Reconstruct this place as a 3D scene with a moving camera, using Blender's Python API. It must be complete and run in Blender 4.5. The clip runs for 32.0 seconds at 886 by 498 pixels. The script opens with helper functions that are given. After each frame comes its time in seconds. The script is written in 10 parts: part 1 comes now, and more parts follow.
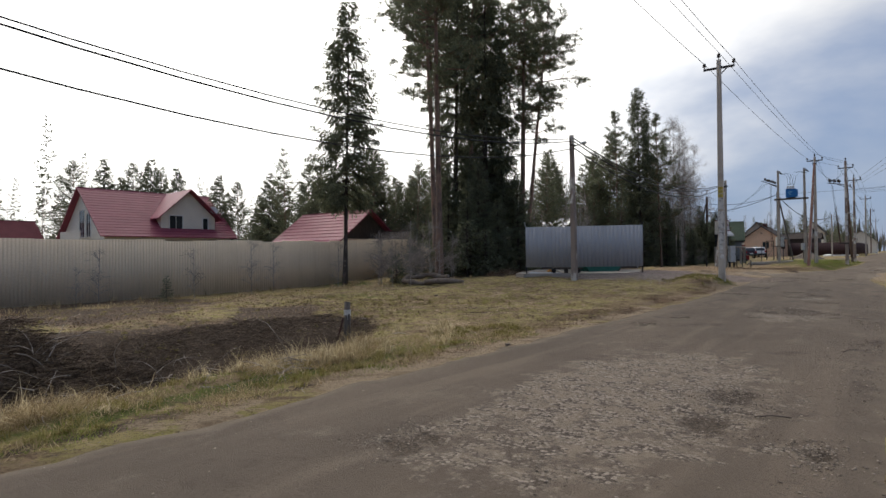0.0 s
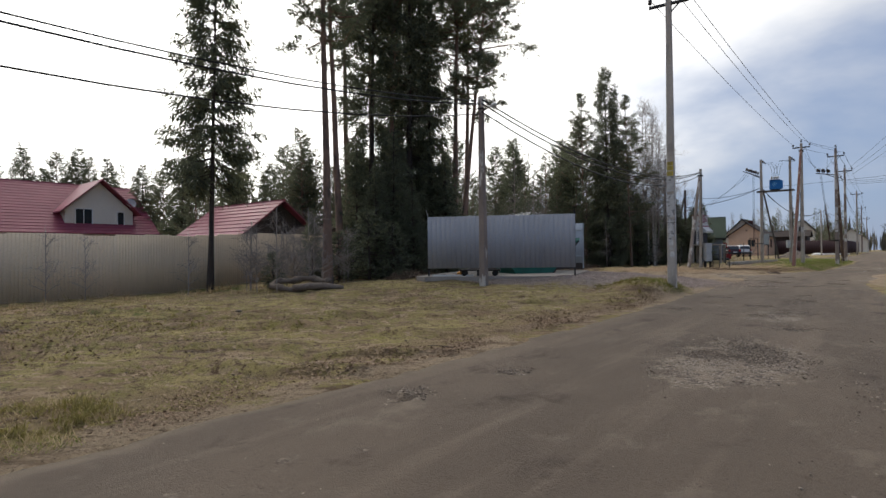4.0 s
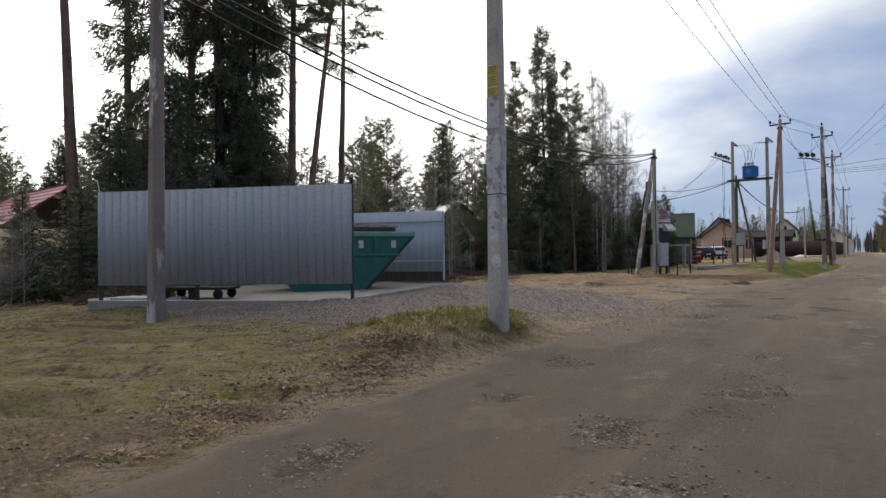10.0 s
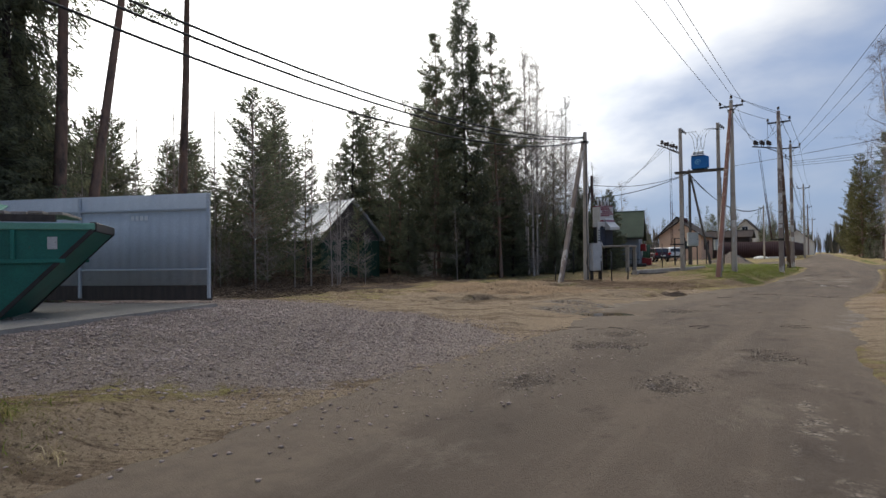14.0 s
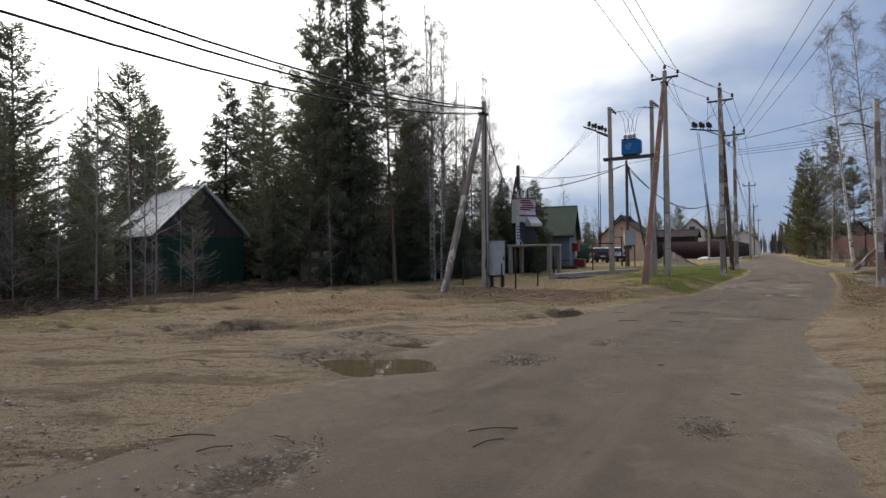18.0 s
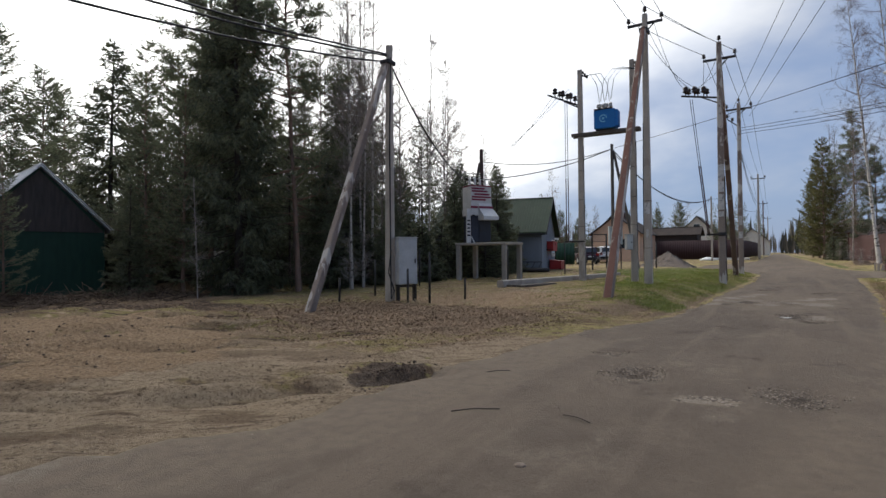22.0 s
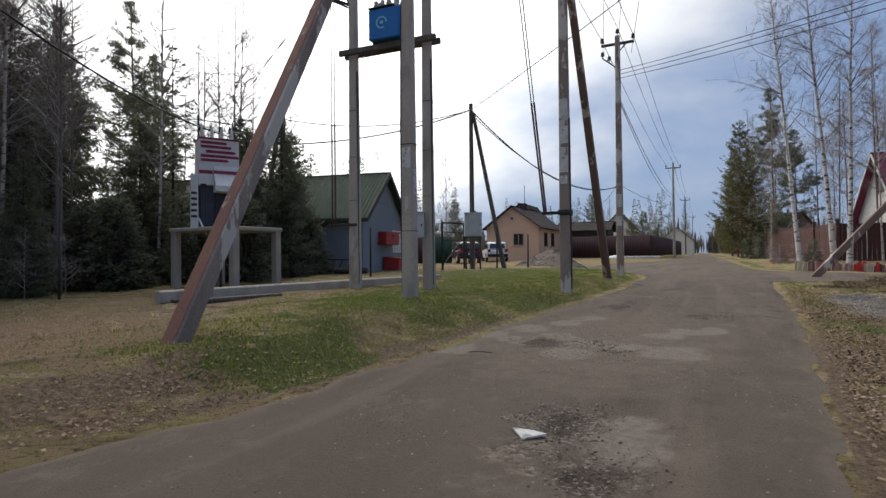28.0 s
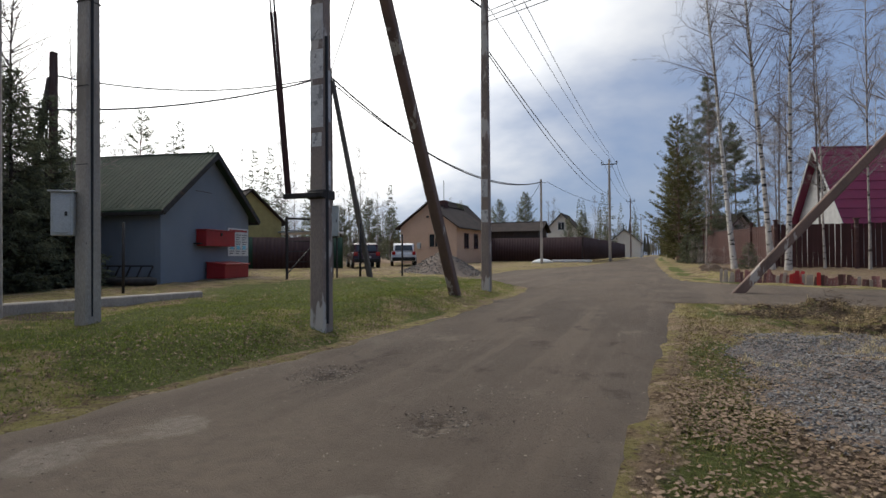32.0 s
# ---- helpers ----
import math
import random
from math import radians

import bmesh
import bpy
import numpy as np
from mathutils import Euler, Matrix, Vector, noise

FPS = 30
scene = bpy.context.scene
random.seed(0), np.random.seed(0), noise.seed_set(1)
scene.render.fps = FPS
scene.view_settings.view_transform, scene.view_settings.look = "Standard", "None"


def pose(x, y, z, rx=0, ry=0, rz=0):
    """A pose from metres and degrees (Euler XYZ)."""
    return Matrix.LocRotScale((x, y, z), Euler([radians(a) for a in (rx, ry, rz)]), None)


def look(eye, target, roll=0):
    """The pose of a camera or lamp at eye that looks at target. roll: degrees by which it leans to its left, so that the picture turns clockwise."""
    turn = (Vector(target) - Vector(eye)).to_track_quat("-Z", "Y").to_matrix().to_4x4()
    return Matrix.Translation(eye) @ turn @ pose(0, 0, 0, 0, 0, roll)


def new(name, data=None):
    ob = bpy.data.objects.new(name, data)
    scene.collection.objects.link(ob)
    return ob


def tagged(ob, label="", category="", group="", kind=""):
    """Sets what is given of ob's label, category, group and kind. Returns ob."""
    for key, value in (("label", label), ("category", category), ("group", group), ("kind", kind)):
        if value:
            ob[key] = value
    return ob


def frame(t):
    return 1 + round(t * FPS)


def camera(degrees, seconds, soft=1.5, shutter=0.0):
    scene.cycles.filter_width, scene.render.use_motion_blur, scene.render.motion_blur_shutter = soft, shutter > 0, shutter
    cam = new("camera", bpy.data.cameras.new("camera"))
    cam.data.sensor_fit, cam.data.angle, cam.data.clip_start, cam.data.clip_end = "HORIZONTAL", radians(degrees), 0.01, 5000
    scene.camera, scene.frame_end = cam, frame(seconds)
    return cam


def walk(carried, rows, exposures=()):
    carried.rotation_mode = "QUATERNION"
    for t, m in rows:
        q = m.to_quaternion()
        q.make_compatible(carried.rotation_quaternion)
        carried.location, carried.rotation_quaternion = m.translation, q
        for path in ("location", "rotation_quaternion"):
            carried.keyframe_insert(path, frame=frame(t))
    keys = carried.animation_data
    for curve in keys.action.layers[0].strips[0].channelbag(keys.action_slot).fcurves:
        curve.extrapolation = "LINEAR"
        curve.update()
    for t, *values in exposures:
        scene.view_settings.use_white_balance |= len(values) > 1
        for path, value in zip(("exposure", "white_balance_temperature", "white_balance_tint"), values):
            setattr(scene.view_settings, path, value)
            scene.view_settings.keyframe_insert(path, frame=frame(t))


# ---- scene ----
cam = camera(78.1, 32.0)
METRES, EYE, TILT, LEAN, TURN = 60.0, 1.5, -0.345, 0.29, 40.0
ROWS = [
    (0.0, 0.0, 0.0, 0.0, 0.0, 0.97, 0.29),
    (0.5, 0.0105, 0.0116, 0.0, -0.13, 0.95, 0.23),
    (1.0, 0.0198, 0.0228, 0.0, -1.21, 0.96, 0.23),
    (1.5, 0.0291, 0.0358, -0.0, -0.97, 0.91, 0.15),
    (2.0, 0.0382, 0.0475, 0.0004, -1.19, 0.95, 0.21),
    (2.5, 0.0474, 0.0604, 0.0002, -1.01, 0.91, 0.18),
    (4.5, 0.0841, 0.1138, -0.0008, -0.65, 0.87, 0.3),
    (5.0, 0.0938, 0.1266, -0.0008, -0.97, 0.95, 0.29),
    (5.5, 0.1031, 0.1401, -0.0005, -1.02, 0.9, 0.25),
    (6.0, 0.1117, 0.1534, -0.0005, -0.99, 0.93, 0.23),
    (6.5, 0.1212, 0.1663, -0.0001, -1.05, 0.92, 0.25),
    (7.0, 0.1298, 0.1788, -0.0, -1.06, 1.01, 0.27),
    (7.5, 0.1398, 0.192, -0.0001, -1.11, 0.97, 0.31),
    (8.0, 0.1476, 0.2058, -0.0007, -1.04, 1.0, 0.26),
    (8.5, 0.1569, 0.2193, -0.0004, -1.1, 0.95, 0.28),
    (9.0, 0.1658, 0.2322, 0.0003, -1.05, 0.99, 0.28),
    (9.5, 0.1757, 0.2441, 0.0009, -1.59, 1.05, 0.34),
    (10.0, 0.1854, 0.257, 0.0007, -1.85, 1.09, 0.37),
    (10.5, 0.1952, 0.2688, 0.0016, -2.98, 1.1, 0.45),
    (11.0, 0.2048, 0.2813, 0.0017, -3.26, 1.13, 0.42),
    (11.5, 0.2147, 0.2928, 0.0019, -4.0, 1.17, 0.54),
    (12.0, 0.2249, 0.305, 0.0021, -4.2, 1.14, 0.48),
    (12.5, 0.2345, 0.316, 0.0022, -4.85, 1.2, 0.56),
    (13.0, 0.2438, 0.3281, 0.002, -4.86, 1.19, 0.51),
    (13.5, 0.2525, 0.3393, 0.002, -4.88, 1.22, 0.53),
    (15.5, 0.2904, 0.3896, 0.0025, -2.97, 1.2, 0.5),
    (16.0, 0.2999, 0.4024, 0.0026, -3.17, 1.18, 0.42),
    (16.5, 0.3097, 0.4135, 0.0028, -4.3, 1.24, 0.51),
    (17.0, 0.3203, 0.4256, 0.0024, -5.97, 1.17, 0.53),
    (17.5, 0.3298, 0.4363, 0.0028, -8.48, 1.19, 0.54),
    (18.0, 0.3394, 0.4469, 0.0031, -8.63, 1.19, 0.51),
    (18.5, 0.3497, 0.4573, 0.0033, -8.79, 1.22, 0.57),
    (19.0, 0.3601, 0.469, 0.0033, -8.7, 1.17, 0.51),
    (19.5, 0.3699, 0.4787, 0.004, -9.03, 1.25, 0.57),
    (20.0, 0.379, 0.4909, 0.0035, -9.03, 1.21, 0.48),
    (20.5, 0.3875, 0.5031, 0.0036, -8.86, 1.19, 0.5),
    (21.0, 0.3963, 0.5166, 0.0037, -8.3, 1.15, 0.43),
    (21.5, 0.4054, 0.5292, 0.004, -8.06, 1.15, 0.46),
    (22.0, 0.4151, 0.542, 0.0048, -7.89, 1.11, 0.41),
    (22.5, 0.425, 0.5538, 0.0046, -8.26, 1.17, 0.44),
    (23.0, 0.4358, 0.5665, 0.0042, -8.57, 1.11, 0.44),
    (23.5, 0.4469, 0.5781, 0.0036, -9.06, 1.18, 0.5),
    (24.0, 0.4581, 0.5901, 0.0032, -8.97, 1.15, 0.48),
    (24.5, 0.4699, 0.6013, 0.003, -8.91, 1.22, 0.53),
    (26.5, 0.5197, 0.6462, 0.0011, -11.21, 1.17, 0.49),
    (27.0, 0.5321, 0.6574, 0.0008, -12.06, 1.13, 0.47),
    (27.5, 0.5437, 0.668, 0.0009, -12.79, 1.18, 0.46),
    (28.0, 0.5556, 0.6783, 0.0015, -13.53, 1.07, 0.41),
    (28.5, 0.5673, 0.6894, 0.0016, -13.71, 1.13, 0.44),
    (29.0, 0.5798, 0.7003, 0.0019, -13.72, 1.04, 0.38),
    (29.5, 0.5923, 0.7109, 0.0019, -13.98, 1.1, 0.39),
    (30.0, 0.6053, 0.7207, 0.0028, -14.53, 1.11, 0.37),
    (30.5, 0.6167, 0.7299, 0.0038, -15.24, 1.17, 0.3),
    (31.0, 0.6285, 0.7377, 0.0044, -16.18, 1.13, 0.27),
    (31.5, 0.6401, 0.7447, 0.0044, -16.66, 1.21, 0.26),
    (32.0, 0.6501, 0.7516, 0.0045, -17.48, 1.15, 0.18),
]
walk(cam, [(t, pose(0, 0, EYE, TILT, LEAN, TURN) @ pose(METRES * x, METRES * y, METRES * z, 90 + pitch, roll, yaw)) for t, x, y, z, yaw, pitch, roll in ROWS], [(0, -0.12, 6450, 10), (3, -0.04, 6450, 10), (6, 0.0, 6450, 10), (8, 0.1, 6400, 10), (11, 0.1, 6400, 10), (14, 0.03, 6350, 10), (18, -0.03, 6300, 10), (24, -0.04, 6220, 10), (29, -0.06, 6220, 10), (32, -0.19, 6280, 10)])

# ---- world, sun ----
SUN_AZ, SUN_EL = 62.0, 42.0  # degrees to the left of +y, and up
SUN_DIR = Vector((-math.sin(radians(SUN_AZ)) * math.cos(radians(SUN_EL)), math.cos(radians(SUN_AZ)) * math.cos(radians(SUN_EL)), math.sin(radians(SUN_EL))))
world = bpy.data.worlds.new("world")
scene.world = world
world.use_nodes = True
wn, wl = world.node_tree.nodes, world.node_tree.links
wn.clear()
w_out = wn.new("ShaderNodeOutputWorld")
w_tc = wn.new("ShaderNodeTexCoord")
w_sky = wn.new("ShaderNodeTexSky")
w_sky.sky_type = "NISHITA"
w_sky.sun_disc = False
w_sky.sun_elevation = radians(SUN_EL)
w_sky.sun_rotation = radians(-SUN_AZ)
w_bg_sky = wn.new("ShaderNodeBackground")
w_bg_sky.inputs["Strength"].default_value = 0.15
wl.new(w_sky.outputs[0], w_bg_sky.inputs["Color"])
w_sep = wn.new("ShaderNodeSeparateXYZ")
wl.new(w_tc.outputs["Generated"], w_sep.inputs[0])


def wmath(op, a, b=0.0, c=None):
    n = wn.new("ShaderNodeMath")
    n.operation = op
    for i, v in enumerate((a, b) if c is None else (a, b, c)):
        if isinstance(v, (int, float)):
            n.inputs[i].default_value = v
        else:
            wl.new(v, n.inputs[i])
    return n.outputs[0]


# cloud sheet: the direction laid on a flat layer overhead
w_h = wmath("ADD", wmath("MAXIMUM", w_sep.outputs[2], 0.0), 0.30)
w_cmb = wn.new("ShaderNodeCombineXYZ")
wl.new(wmath("DIVIDE", w_sep.outputs[0], w_h), w_cmb.inputs[0])
wl.new(wmath("DIVIDE", w_sep.outputs[1], w_h), w_cmb.inputs[1])
w_noise = wn.new("ShaderNodeTexNoise")
w_noise.inputs["Scale"].default_value = 0.62
w_noise.inputs["Detail"].default_value = 7
w_noise.inputs["Roughness"].default_value = 0.52
w_noise.inputs["Distortion"].default_value = 0.15
wl.new(w_cmb.outputs[0], w_noise.inputs["Vector"])
w_dot = wn.new("ShaderNodeVectorMath")
w_dot.operation = "DOT_PRODUCT"
wl.new(w_tc.outputs["Generated"], w_dot.inputs[0])
w_dot.inputs[1].default_value = SUN_DIR
w_near = wmath("MAXIMUM", w_dot.outputs["Value"], 0.0)
# the cloud is thick towards the sun and opens away from it
w_cover = wn.new("ShaderNodeMapRange")
w_cover.interpolation_type = "SMOOTHSTEP"
w_low = wmath("MULTIPLY", wmath("POWER", wmath("SUBTRACT", 1.0, wmath("MAXIMUM", w_sep.outputs[2], 0.0)), 4.0), wmath("SUBTRACT", 1.0, w_near))
w_dens = wmath("ADD", w_noise.outputs[0], wmath("MULTIPLY", wmath("POWER", w_near, 2.0), 0.68))
wl.new(wmath("MULTIPLY_ADD", w_low, -0.16, w_dens), w_cover.inputs["Value"])
w_cover.inputs["From Min"].default_value = 0.58
w_cover.inputs["From Max"].default_value = 0.88
w_bright = wmath("MULTIPLY_ADD", wmath("POWER", w_near, 3.0), 2.7, 0.60)
w_bg_cloud = wn.new("ShaderNodeBackground")
w_bg_cloud.inputs["Color"].default_value = (1.0, 0.98, 0.94, 1)
wl.new(w_bright, w_bg_cloud.inputs["Strength"])
w_bg_blue = wn.new("ShaderNodeBackground")
w_bg_blue.inputs["Color"].default_value = (0.47, 0.63, 0.98, 1)
w_bg_blue.inputs["Strength"].default_value = 0.55
w_add = wn.new("ShaderNodeMixShader")
w_add.inputs[0].default_value = 0.85
wl.new(w_bg_sky.outputs[0], w_add.inputs[1])
wl.new(w_bg_blue.outputs[0], w_add.inputs[2])
w_mix = wn.new("ShaderNodeMixShader")
wl.new(w_cover.outputs[0], w_mix.inputs[0])
wl.new(w_add.outputs[0], w_mix.inputs[1])
wl.new(w_bg_cloud.outputs[0], w_mix.inputs[2])
wl.new(w_mix.outputs[0], w_out.inputs["Surface"])

sun_data = bpy.data.lights.new("sun", "SUN")
sun_data.energy = 1.15
sun_data.angle = radians(50)
sun_data.color = (1.0, 0.90, 0.74)
sun = new("sun", sun_data)
sun.matrix_world = look(SUN_DIR * 100, (0, 0, 0))
scene.view_settings.exposure = 0.0

# ---- materials ----


def nodes_of(name):
    m = bpy.data.materials.new(name)
    m.use_nodes = True
    nt = m.node_tree
    return m, nt, nt.nodes["Principled BSDF"]


def node(nt, kind, **values):
    n = nt.nodes.new(kind)
    for k, v in values.items():
        n.inputs[k.replace("_", " ")].default_value = v
    return n


def rgb(c):
    return (*c, 1.0)


def mixc(nt, fac, a, b):
    """Colour mix; fac, a, b are sockets or values."""
    n = nt.nodes.new("ShaderNodeMix")
    n.data_type = "RGBA"
    for sock, v in ((n.inputs[0], fac), (n.inputs[6], a), (n.inputs[7], b)):
        if isinstance(v, (int, float)):
            sock.default_value = v
        elif isinstance(v, tuple):
            sock.default_value = rgb(v)
        else:
            nt.links.new(v, sock)
    return n.outputs[2]


def ramp(nt, fac, lo, hi):
    n = nt.nodes.new("ShaderNodeMapRange")
    n.interpolation_type = "SMOOTHSTEP"
    nt.links.new(fac, n.inputs["Value"])
    n.inputs["From Min"].default_value, n.inputs["From Max"].default_value = lo, hi
    return n.outputs[0]


def noise_of(nt, coord, scale, detail=4, rough=0.55, stretch=None):
    if stretch:
        mp = nt.nodes.new("ShaderNodeMapping")
        mp.inputs["Scale"].default_value = stretch
        nt.links.new(coord, mp.inputs["Vector"])
        coord = mp.outputs[0]
    n = node(nt, "ShaderNodeTexNoise", Scale=scale, Detail=detail, Roughness=rough)
    nt.links.new(coord, n.inputs["Vector"])
    return n.outputs[0]


def bump_to(nt, bsdf, height, strength, distance=0.02):
    b = node(nt, "ShaderNodeBump", Strength=strength, Distance=distance)
    nt.links.new(height, b.inputs["Height"])
    nt.links.new(b.outputs[0], bsdf.inputs["Normal"])


def surf(name, base, alt, scale=6.0, wear=None, wear_scale=1.0, wear_at=(0.55, 0.7), rough=0.8, metal=0.0, bump=0.25, grain=60.0, stretch=None, vary=0.12, spec=0.4):
    """Two-scale noise colour, an optional layer of wear, fine relief, and a slight difference from object to object."""
    m, nt, b = nodes_of(name)
    tc = nt.nodes.new("ShaderNodeTexCoord").outputs["Object"]
    col = mixc(nt, ramp(nt, noise_of(nt, tc, scale, stretch=stretch), 0.3, 0.7), base, alt)
    fine = noise_of(nt, tc, grain, 3, 0.6, stretch)
    col = mixc(nt, 0.18, col, mixc(nt, ramp(nt, fine, 0.3, 0.7), (0.0, 0.0, 0.0), tuple(min(1.0, v * 1.8) for v in alt)))
    if wear:
        col = mixc(nt, ramp(nt, noise_of(nt, tc, wear_scale, 6, 0.65, stretch), *wear_at), col, wear)
    if vary:
        info = nt.nodes.new("ShaderNodeObjectInfo")
        hsv = nt.nodes.new("ShaderNodeHueSaturation")
        mr = nt.nodes.new("ShaderNodeMapRange")
        nt.links.new(info.outputs["Random"], mr.inputs["Value"])
        mr.inputs["To Min"].default_value, mr.inputs["To Max"].default_value = 1 - vary, 1 + vary
        nt.links.new(mr.outputs[0], hsv.inputs["Value"])
        nt.links.new(col, hsv.inputs["Color"])
        col = hsv.outputs[0]
    nt.links.new(col, b.inputs["Base Color"])
    b.inputs["Roughness"].default_value = rough
    b.inputs["Metallic"].default_value = metal
    b.inputs["Specular IOR Level"].default_value = spec
    if bump:
        bump_to(nt, b, fine, bump)
    return m


def leafy(name, dark, light, rough=0.7, spec=0.2, through_light=0.0):
    """Foliage and blades: colour differs from blade to blade."""
    m, nt, b = nodes_of(name)
    geo = nt.nodes.new("ShaderNodeNewGeometry")
    tc = nt.nodes.new("ShaderNodeTexCoord").outputs["Object"]
    f = nt.nodes.new("ShaderNodeMath")
    f.operation = "ADD"
    nt.links.new(geo.outputs["Random Per Island"], f.inputs[0])
    nt.links.new(noise_of(nt, tc, 0.9, 2), f.inputs[1])
    col = mixc(nt, ramp(nt, f.outputs[0], 0.4, 1.6), dark, light)
    nt.links.new(col, b.inputs["Base Color"])
    b.inputs["Roughness"].default_value = rough
    b.inputs["Specular IOR Level"].default_value = spec
    if through_light:
        t = nt.nodes.new("ShaderNodeBsdfTranslucent")
        nt.links.new(col, t.inputs["Color"])
        mx = nt.nodes.new("ShaderNodeMixShader")
        mx.inputs[0].default_value = through_light
        nt.links.new(b.outputs[0], mx.inputs[1])
        nt.links.new(t.outputs[0], mx.inputs[2])
        nt.links.new(mx.outputs[0], nt.nodes["Material Output"].inputs["Surface"])
    return m


def plain(name, c, rough=0.6, metal=0.0):
    return surf(name, c, tuple(v * 0.8 for v in c), 3.0, rough=rough, metal=metal, bump=0.05, vary=0.05)


M_CONC = surf("pole_concrete", (0.47, 0.415, 0.35), (0.37, 0.325, 0.275), 3.0, (0.31, 0.27, 0.225), 2.2, (0.55, 0.62), 0.9, bump=0.4, stretch=(1, 1, 0.35))
M_CONC_RED = surf("pole_concrete_rusty", (0.205, 0.135, 0.108), (0.135, 0.095, 0.078), 2.0, (0.44, 0.40, 0.35), 1.9, (0.55, 0.58), 0.9, bump=0.4, stretch=(1, 1, 0.3))
M_RUST = surf("rust_brown_paint", (0.215, 0.105, 0.075), (0.165, 0.082, 0.062), 2.5, (0.33, 0.27, 0.225), 2.4, (0.58, 0.62), 0.85, bump=0.3)
M_CONC_MIX = surf("patchy_pole_concrete", (0.29, 0.235, 0.195), (0.20, 0.155, 0.13), 2.0, (0.50, 0.455, 0.40), 1.7, (0.52, 0.56), 0.9, bump=0.4, stretch=(1, 1, 0.3))
M_PAPER = surf("torn_paper", (0.64, 0.62, 0.585), (0.50, 0.48, 0.45), 8.0, (0.28, 0.27, 0.26), 7.0, (0.55, 0.6), 0.9, bump=0.1)
M_YELLOW = plain("yellow_notice", (0.62, 0.47, 0.06))
M_INK = plain("grey_ink", (0.12, 0.12, 0.13))
M_WOOD_GREY = surf("weathered_wood", (0.14, 0.12, 0.10), (0.09, 0.075, 0.065), 4.0, (0.2, 0.18, 0.155), 2.0, (0.55, 0.7), 0.9, bump=0.5, stretch=(6, 6, 0.4))
M_WOOD_RED = surf("red_brown_wood", (0.115, 0.066, 0.055), (0.075, 0.047, 0.042), 4.0, (0.15, 0.12, 0.10), 2.0, (0.55, 0.7), 0.9, bump=0.5, stretch=(6, 6, 0.4))
M_BOARD = surf("pale_board", (0.36, 0.305, 0.26), (0.27, 0.225, 0.19), 4.0, (0.16, 0.125, 0.10), 3.0, (0.55, 0.68), 0.9, bump=0.4, stretch=(1, 4, 1))
M_LOG = surf("old_log", (0.25, 0.195, 0.15), (0.17, 0.13, 0.10), 4.0, (0.085, 0.062, 0.048), 3.0, (0.52, 0.66), 0.95, bump=0.6, stretch=(1, 1, 3))
M_BARK = surf("spruce_bark", (0.075, 0.058, 0.048), (0.045, 0.036, 0.031), 5.0, rough=0.95, bump=0.6, stretch=(1, 1, 0.4))
M_PINE_BARK = surf("pine_bark", (0.27, 0.165, 0.118), (0.17, 0.118, 0.09), 4.0, (0.075, 0.06, 0.05), 1.4, (0.5, 0.65), 0.95, bump=0.6, stretch=(1, 1, 0.4))
M_BIRCH = surf("birch_bark", (0.66, 0.61, 0.545), (0.53, 0.485, 0.43), 3.0, (0.06, 0.05, 0.045), 3.2, (0.545, 0.575), 0.8, bump=0.2, stretch=(0.5, 0.5, 2.2))
M_BIRCH_GREY = surf("grey_birch_bark", (0.50, 0.445, 0.39), (0.36, 0.315, 0.275), 3.0, (0.07, 0.056, 0.048), 2.4, (0.52, 0.58), 0.85, bump=0.2, stretch=(0.5, 0.5, 1.6))
M_TWIG = surf("bare_twigs", (0.33, 0.285, 0.255), (0.25, 0.215, 0.19), 2.0, rough=0.9, bump=0.0)
M_TWIG_BROWN = surf("brown_twigs", (0.21, 0.165, 0.145), (0.15, 0.118, 0.102), 2.0, rough=0.9, bump=0.0)
M_SPRUCE = leafy("spruce_needles", (0.088, 0.095, 0.066), (0.205, 0.218, 0.134), through_light=0.5)
M_PINE = leafy("pine_needles", (0.092, 0.102, 0.068), (0.215, 0.230, 0.142), through_light=0.5)
M_PINE_R = leafy("young_pine_needles", (0.072, 0.074, 0.030), (0.185, 0.172, 0.070), through_light=0.5)
M_FARWOOD = leafy("far_wood", (0.05, 0.055, 0.04), (0.15, 0.13, 0.105))
M_GRASS_DRY = leafy("dry_grass", (0.23, 0.165, 0.085), (0.56, 0.44, 0.26), 0.9, through_light=0.4)
M_GRASS = leafy("green_grass", (0.086, 0.116, 0.019), (0.268, 0.305, 0.068), 0.9, through_light=0.4)
M_MOSS = leafy("mossy_grass", (0.15, 0.13, 0.038), (0.34, 0.285, 0.105), 0.9, through_light=0.4)
M_LITTER = leafy("fallen_leaves", (0.130, 0.084, 0.054), (0.285, 0.195, 0.124), 0.9)
M_STONE = leafy("crushed_stone", (0.215, 0.166, 0.142), (0.470, 0.375, 0.328), 0.9)
M_RUBBLE = leafy("road_rubble", (0.095, 0.074, 0.057), (0.350, 0.290, 0.235), 0.9)
M_LEAF = leafy("dry_leaves", (0.135, 0.088, 0.056), (0.325, 0.232, 0.152), 0.9)
M_STRAW = leafy("straw", (0.26, 0.20, 0.105), (0.66, 0.55, 0.35), 0.9, through_light=0.4)
M_PEBBLE = surf("brown_pebble", (0.20, 0.155, 0.12), (0.13, 0.10, 0.08), 20.0, rough=0.95, bump=0.5)
M_STONE_GREY = leafy("grey_crushed_stone", (0.10, 0.094, 0.088), (0.30, 0.282, 0.264), 0.9)
M_TURF = leafy("torn_turf", (0.075, 0.050, 0.033), (0.265, 0.195, 0.112), 0.95)
